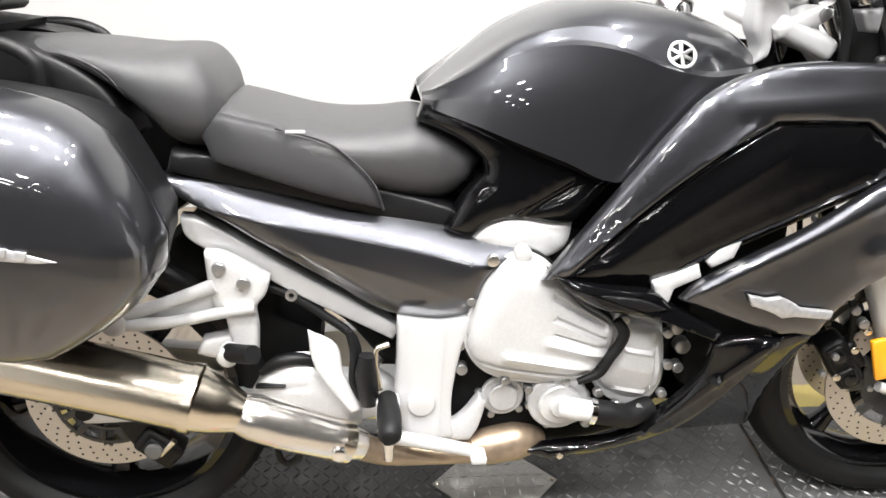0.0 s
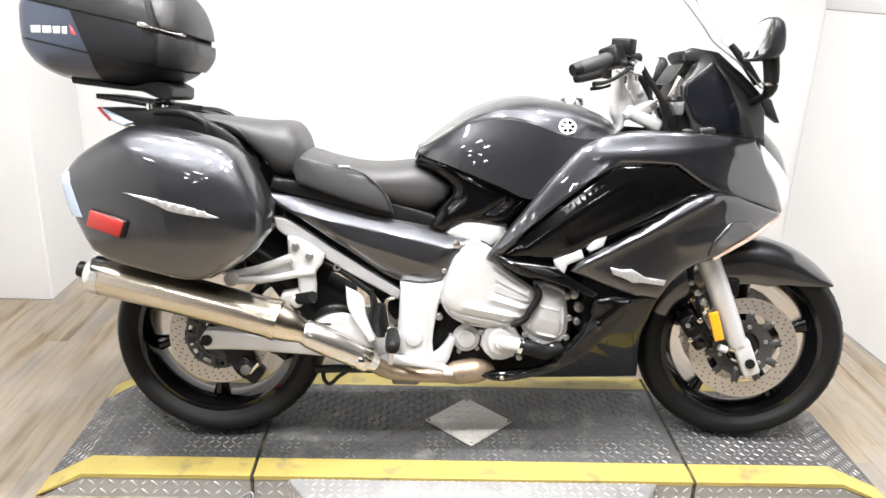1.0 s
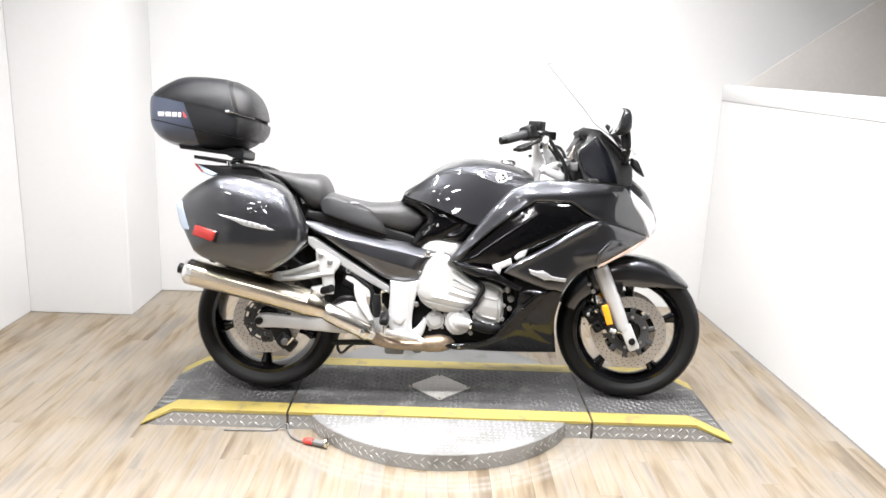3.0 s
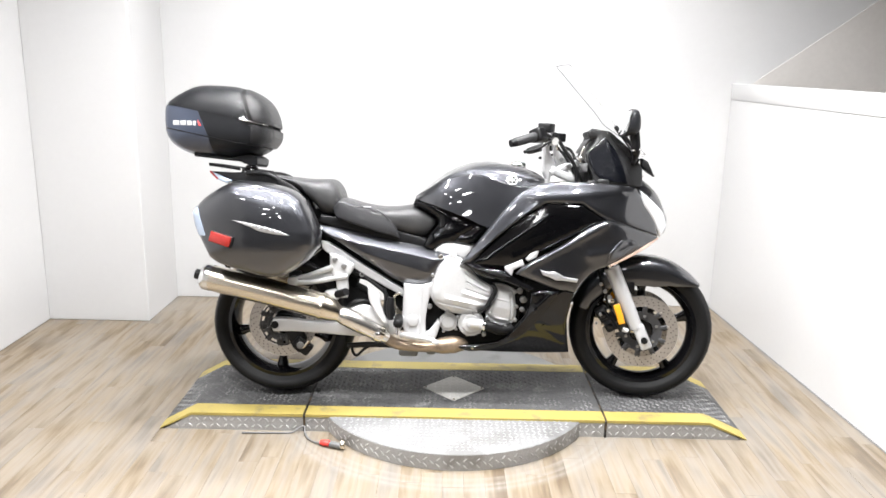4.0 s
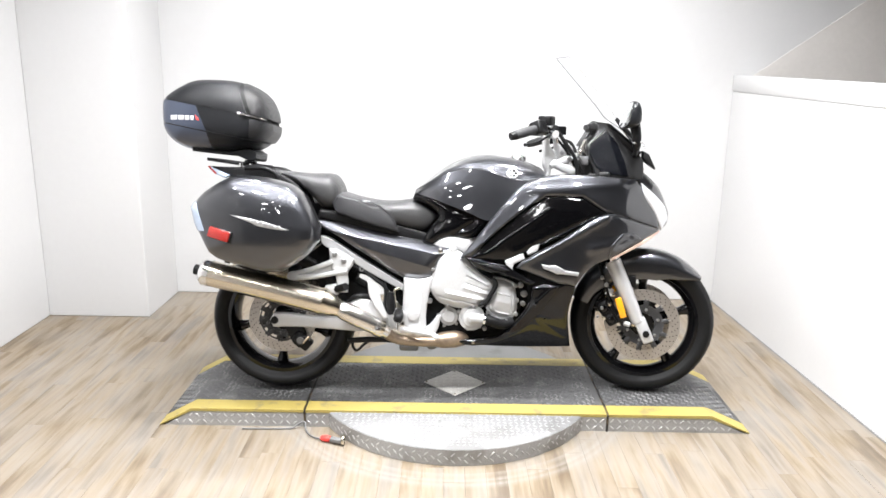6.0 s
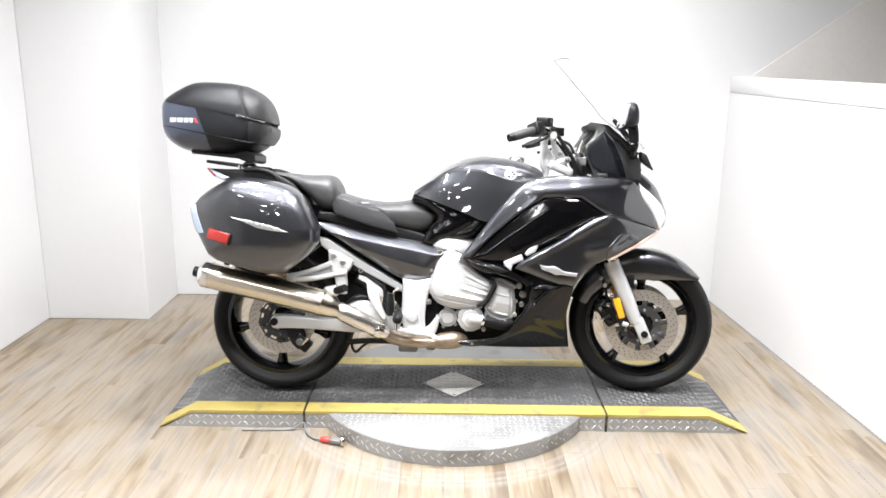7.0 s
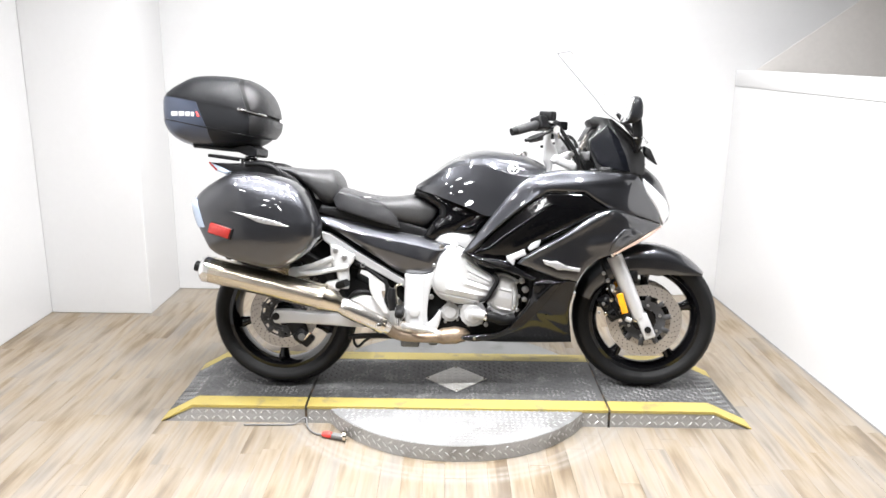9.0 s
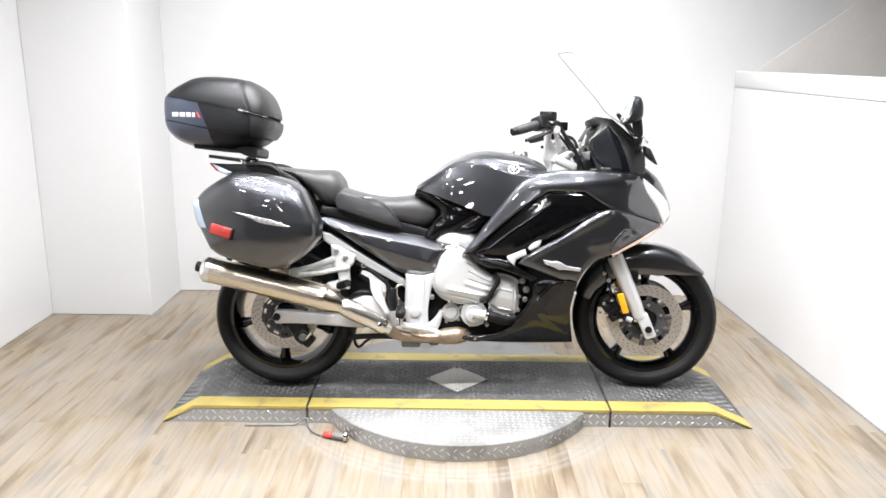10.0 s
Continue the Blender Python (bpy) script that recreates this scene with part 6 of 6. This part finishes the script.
SLOPE = Vector((0.087, 0, 0.441)).normalized()
seam_at, pad_no = Vector((-0.95, 0, 1.148)), Vector((-0.95, 0, -0.32)).normalized()
TUB = Vector((-1.10, 0, 1.085))
pad_at = Vector((-0.855, 0, 1.18))
PAD_END = (pad_at - Vector((0.014, 0, 0)), -pad_no)
CASE = part("top_case", clipped(case_body(), (seam_at - SLOPE * 0.002, SLOPE), (TUB, -SLOPE), PAD_END), CASE_BLACK, BIKE, "dark grey top case")
part("lid", clipped(case_body(), (seam_at + SLOPE * 0.002, -SLOPE), PAD_END), CASE_BLACK, CASE, "domed grained lid")
part("tub", clipped(case_body(), (TUB, SLOPE), grow=1.008), CASE_BLACK, CASE, "dark lower tub of the case")
part("case_seal", clipped(case_body(), (seam_at + SLOPE * 0.003, SLOPE), (seam_at - SLOPE * 0.003, -SLOPE), grow=0.985), BLACK_SATIN, CASE)
part("backrest_pad", clipped(case_body(), (pad_at, pad_no), (seam_at + SLOPE * 0.006, -SLOPE), grow=1.025, round_off=0.013), PAD_VINYL, CASE, "padded black backrest")
part("backrest_pad", clipped(case_body(), (Vector((-0.846, 0, 1.10)), Vector((-0.99, 0, 0.12)).normalized()), (seam_at - SLOPE * 0.010, SLOPE), (Vector((-0.8, 0, 1.036)), Vector((-0.10, 0, -1)).normalized()), grow=1.04, round_off=0.02), PAD_VINYL, CASE, "padded black lower backrest")
part("pad_gap", clipped(case_body(), (pad_at - Vector((0.03, 0, 0)), pad_no), (Vector((0, 0, 1.03)), Vector((0, 0, -1))), grow=0.985), BLACK_MATT, CASE, "dark gap round the pads")
clasp_at = Vector((-0.876, -0.200, 1.137))
part("clasp", boxes(((-0.012, -0.010, -0.006), (0.012, 0.006, 0.006), 0.003, 2, Matrix.Translation(clasp_at) @ Matrix.Rotation(radians(14), 4, "Y"))), CHROME, CASE, "small bright clasp at the seam")
for q in range(3):
    part("clasp_bar", boxes(((-0.016, -0.007, -0.003), (0.016, 0.004, 0.003), 0.002, 1, Matrix.Translation(Vector((-0.852 + 0.026 * q, -0.203 + 0.022 * q, 1.131 - 0.006 * q))) @ Matrix.Rotation(radians(12), 4, "Y") @ Matrix.Rotation(radians(40), 4, "Z"))), CHROME, CASE)
ins = Vector((-1.035, 0, 1.13))
part("case_insert", clipped(case_body(), (ins, Vector((0.93, 0, 0.36)).normalized()), (seam_at - SLOPE * 0.003, SLOPE), (TUB, -SLOPE), grow=1.006), CASE_BLUE, CASE, "blue-grey metallic corner panel")
# A blue-grey skin over the tub's corner paints in a soft reflection.
part("case_lower_insert", clipped(case_body(), (ins + Vector((0.02, 0, 0)), Vector((0.99, 0, 0.1)).normalized()), (TUB - SLOPE * 0.004, SLOPE), grow=1.014), CASE_BLUE, CASE, "blue-grey reflection on the lower corner, as a coloured skin")
part("case_plate", shell([(-1.10, -0.11, 1.008), (-0.965, -0.11, 0.992), (-0.93, -0.11, 0.991), (-0.895, -0.11, 1.004), (-0.86, -0.11, 1.002), (-0.836, -0.11, 0.988), (-0.838, -0.11, 0.962), (-0.85, -0.11, 0.954), (-0.885, -0.11, 0.962), (-0.915, -0.11, 0.974), (-0.95, -0.11, 0.976), (-1.095, -0.11, 0.990)], 0.20, 0, 0.01, 0.005, 0.03), CASE_BLACK, CASE, "dark grey case base plate")
part("rack_plate", shell([(-1.04, -0.10, 0.966), (-0.86, -0.10, 0.945), (-0.815, -0.10, 0.94), (-0.82, -0.10, 0.928), (-0.87, -0.10, 0.931), (-1.04, -0.10, 0.953)], 0.20, 0, 0.006, 0.004, 0.03), BLACK_SATIN, BIKE, "black luggage rack")
part("latch", boxes(((-0.885, -0.114, 0.942), (-0.840, -0.07, 0.958), 0.006, 2)), BLACK_GLOSS, CASE, "black case latch")
for cx in (-0.90, -0.86):
    part("rack_bolt", tube([(cx, -0.10, 0.945), (cx, -0.10, 0.905)], 0.009, 12, 1), CHROME, BIKE)
lid_out = facing([o for o in CASE.children if o.name.startswith("case_insert")][0])
for k, (x, w) in enumerate(((-1.138, 0.028), (-1.108, 0.023), (-1.083, 0.019), (-1.063, 0.013))):
    part("maker_bar", shell([lid_out(x + dx * w, 1.118 - 0.02 * (x + 1.135) + dz, 0.0012) for dx, dz in ((-0.5, -0.009), (0.5, -0.009), (0.5, 0.009), (-0.5, 0.009))], 0.003, 0, 0.01, 0.001, 0.01), BRIGHT_SILVER, CASE, "pale bar where the maker's mark stands")
part("red_mark", shell([lid_out(x, z, 0.0012) for x, z in ((-1.046, 1.108), (-1.034, 1.106), (-1.050, 1.132))], 0.003, 0, 0.01, 0.001, 0.008), CLIP_RED, CASE, "small red mark")

# ---- a jumper clamp and its lead at the platform's foot ----
CLIP = thing("clamp_lead", pose(0, -0.022, 0), "thin grey lead with a red-handled metal clamp", "cable")
part("lead", tube([(-0.86, -0.300, 0.005), (-0.74, -0.296, 0.005), (-0.66, -0.290, 0.006), (-0.615, -0.283, 0.03), (-0.607, -0.300, 0.012), (-0.59, -0.335, 0.006), (-0.555, -0.370, 0.006), (-0.525, -0.385, 0.012)], 0.0035, 8, 6), CABLE_GREY, CLIP, "thin grey cable")
part("handle", tube([(-0.530, -0.383, 0.013), (-0.512, -0.389, 0.014), (-0.495, -0.394, 0.014)], [0.010, 0.014, 0.012], 12, 3), CLIP_RED, CLIP, "red plastic handle")
part("jaw", boxes(((-0.024, -0.012, -0.008), (0.026, 0.012, 0.010), 0.004, 2, pose(-0.470, -0.404, 0.014, 0, 0, -18))), CABLE_GREY, CLIP, "grey metal jaw")
part("jaw_ring", turned([(0.016, -0.006), (0.02, -0.006), (0.02, 0.006), (0.016, 0.006)], 20, "X", (-0.442, -0.412, 0.021), closed=True), STEEL, CLIP)

# ---- floor boards ----
OAK, nodes, links, b = material("light_oak_boards")
info, tc = nodes.new("ShaderNodeObjectInfo"), nodes.new("ShaderNodeTexCoord")
shift = nodes.new("ShaderNodeVectorMath")
shift.operation = "MULTIPLY_ADD"
shift.inputs[1].default_value = (1.0, 1.0, 1.0)
apart = nodes.new("ShaderNodeCombineXYZ")
far = nodes.new("ShaderNodeMath")
far.operation, far.inputs[1].default_value = "MULTIPLY", 40.0
links.new(info.outputs["Random"], far.inputs[0])
for c in range(3):
    links.new(far.outputs[0], apart.inputs[c])
links.new(tc.outputs["Object"], shift.inputs[0]), links.new(apart.outputs[0], shift.inputs[2])


def streaks(scale, stretch, detail):
    mp, n = nodes.new("ShaderNodeMapping"), nodes.new("ShaderNodeTexNoise")
    mp.inputs["Scale"].default_value = (scale, scale * stretch, scale)
    n.inputs["Detail"].default_value, n.inputs["Scale"].default_value = detail, 1.0
    links.new(shift.outputs[0], mp.inputs["Vector"]), links.new(mp.outputs[0], n.inputs["Vector"])
    return n


tone = nodes.new("ShaderNodeValToRGB")
for pos, col in ((0.0, (0.098, 0.072, 0.046)), (0.22, (0.150, 0.116, 0.077)), (0.45, (0.204, 0.168, 0.122)), (0.7, (0.200, 0.172, 0.138)), (1.0, (0.146, 0.130, 0.112))):
    e = tone.color_ramp.elements[0] if pos == 0 else tone.color_ramp.elements[len(tone.color_ramp.elements) - 1] if pos == 1.0 else tone.color_ramp.elements.new(pos)
    e.position, e.color = pos, (*col, 1)
strip, grain, cloud, fine = streaks(9, 0.16, 2), streaks(70, 0.05, 6), streaks(3.0, 0.5, 3), streaks(30, 0.10, 4)
pick = nodes.new("ShaderNodeMath")
pick.operation, pick.inputs[1].default_value = "MULTIPLY_ADD", 0.36
spread = nodes.new("ShaderNodeMapRange")
spread.inputs["From Min"].default_value, spread.inputs["From Max"].default_value = 0.3, 0.7
spread.inputs["To Min"].default_value, spread.inputs["To Max"].default_value = -0.35, 0.95
both_streaks = nodes.new("ShaderNodeMath")
both_streaks.operation, both_streaks.inputs[1].default_value = "MULTIPLY_ADD", 0.55
less = nodes.new("ShaderNodeMath")
less.operation, less.inputs[1].default_value = "MULTIPLY", 0.45
links.new(fine.outputs["Fac"], less.inputs[0]), links.new(strip.outputs["Fac"], both_streaks.inputs[0]), links.new(less.outputs[0], both_streaks.inputs[2])
links.new(both_streaks.outputs[0], spread.inputs["Value"])
links.new(info.outputs["Random"], pick.inputs[0]), links.new(spread.outputs[0], pick.inputs[2]), links.new(pick.outputs[0], tone.inputs["Fac"])
shade = nodes.new("ShaderNodeMix")
shade.data_type, shade.blend_type = "RGBA", "MULTIPLY"
shade.inputs["Factor"].default_value = 0.75
lines = nodes.new("ShaderNodeValToRGB")
lines.color_ramp.elements[0].position, lines.color_ramp.elements[1].position = 0.3, 0.6
lines.color_ramp.elements[0].color, lines.color_ramp.elements[1].color = (0.78, 0.73, 0.68, 1), (1, 1, 1, 1)
links.new(grain.outputs["Fac"], lines.inputs["Fac"])
links.new(tone.outputs["Color"], shade.inputs["A"]), links.new(lines.outputs["Color"], shade.inputs["B"])
# Pale wear over many boards, and a scuffed ring round the turntable.
place, wear = nodes.new("ShaderNodeNewGeometry"), nodes.new("ShaderNodeTexNoise")
wear.inputs["Scale"].default_value, wear.inputs["Detail"].default_value = 2.6, 6
links.new(place.outputs["Position"], wear.inputs["Vector"])
worn_part = nodes.new("ShaderNodeMapRange")
worn_part.inputs["From Min"].default_value, worn_part.inputs["From Max"].default_value = 0.42, 0.7
worn_part.inputs["To Max"].default_value = 0.42
links.new(wear.outputs["Fac"], worn_part.inputs["Value"])
flat, off, span = nodes.new("ShaderNodeVectorMath"), nodes.new("ShaderNodeVectorMath"), nodes.new("ShaderNodeVectorMath")
flat.operation, off.operation, span.operation = "MULTIPLY", "SUBTRACT", "LENGTH"
flat.inputs[1].default_value, off.inputs[1].default_value = (1, 1, 0), (-0.022, 0.02, 0)
links.new(place.outputs["Position"], flat.inputs[0]), links.new(flat.outputs[0], off.inputs[0]), links.new(off.outputs[0], span.inputs[0])
far_out, ring = nodes.new("ShaderNodeMapRange"), nodes.new("ShaderNodeValToRGB")
far_out.inputs["From Min"].default_value, far_out.inputs["From Max"].default_value = 0.60, 0.80
links.new(span.outputs["Value"], far_out.inputs["Value"]), links.new(far_out.outputs[0], ring.inputs["Fac"])
ring.color_ramp.elements[0].position, ring.color_ramp.elements[1].position = 0.25, 0.80
ring.color_ramp.elements[0].color = ring.color_ramp.elements[1].color = (0, 0, 0, 1)
for pos, v in ((0.30, 0.7), (0.42, 0.2), (0.52, 1.0), (0.57, 0.25), (0.66, 1.0), (0.72, 0.4)):
    ring.color_ramp.elements.new(pos).color = (v, v, v, 1)
both_worn = nodes.new("ShaderNodeMath")
both_worn.operation, both_worn.use_clamp = "MULTIPLY_ADD", True
links.new(ring.outputs["Color"], both_worn.inputs[0]), links.new(grain.outputs["Fac"], both_worn.inputs[1]), links.new(worn_part.outputs[0], both_worn.inputs[2])
pale = nodes.new("ShaderNodeMix")
pale.data_type = "RGBA"
pale.inputs["B"].default_value = (0.218, 0.204, 0.185, 1)
links.new(both_worn.outputs[0], pale.inputs["Factor"]), links.new(shade.outputs["Result"], pale.inputs["A"])
links.new(pale.outputs["Result"], b.inputs["Base Color"])
gloss = nodes.new("ShaderNodeMapRange")
gloss.inputs["To Min"].default_value, gloss.inputs["To Max"].default_value = 0.5, 0.68
links.new(cloud.outputs["Fac"], gloss.inputs["Value"]), links.new(gloss.outputs[0], b.inputs["Roughness"])
b.inputs["Specular IOR Level"].default_value = 0.35
relief = nodes.new("ShaderNodeBump")
relief.inputs["Strength"].default_value, relief.inputs["Distance"].default_value = 0.1, 0.0005
links.new(grain.outputs["Fac"], relief.inputs["Height"]), links.new(relief.outputs["Normal"], b.inputs["Normal"])

WIDE, LONGS = 0.0763, (0.52, 0.76, 1.0)
chooser = random.Random(4)


def board_mesh(long):
    bm = boxes(((0.0002, 0.0002, -0.012), (WIDE - 0.0002, long - 0.0002, 0.0)))
    for e in bm.edges:
        e.smooth = True
    top = [e for e in bm.edges if all(q.co.z > -0.001 for q in e.verts)]
    bmesh.ops.bevel(bm, geom=top, offset=0.0004, segments=1, affect="EDGES")
    me = bpy.data.meshes.new("floor_board")
    bm.to_mesh(me)
    bm.free()
    me.materials.append(OAK)
    return me


BOARDS = [board_mesh(q) for q in LONGS]
rest_v, rest_f = [], []
col = 0
x = -2.42
while x < HALL_X:
    y = 1.56
    y += chooser.uniform(0, 0.7)
    while y > HALL_Y:
        k = chooser.randrange(3)
        y -= LONGS[k]
        if -2.42 <= x < 1.72 and y > -1.45:
            ob = new("floor_board", BOARDS[k])
            ob.location, ob.parent = (x, y, 0), FLOOR
        else:
            n = len(rest_v)
            rest_v += [(x + 0.0003, y, 0), (x + WIDE - 0.0003, y, 0), (x + WIDE - 0.0003, y + LONGS[k] - 0.0006, 0), (x + 0.0003, y + LONGS[k] - 0.0006, 0)]
            rest_f.append((n, n + 1, n + 2, n + 3))
    x += WIDE
me = bpy.data.meshes.new("far_boards")
me.from_pydata(rest_v, [], rest_f)
me.materials.append(OAK)
rest = new("far_boards", me)
rest.parent = FLOOR
tagged(rest, kind="stuff")
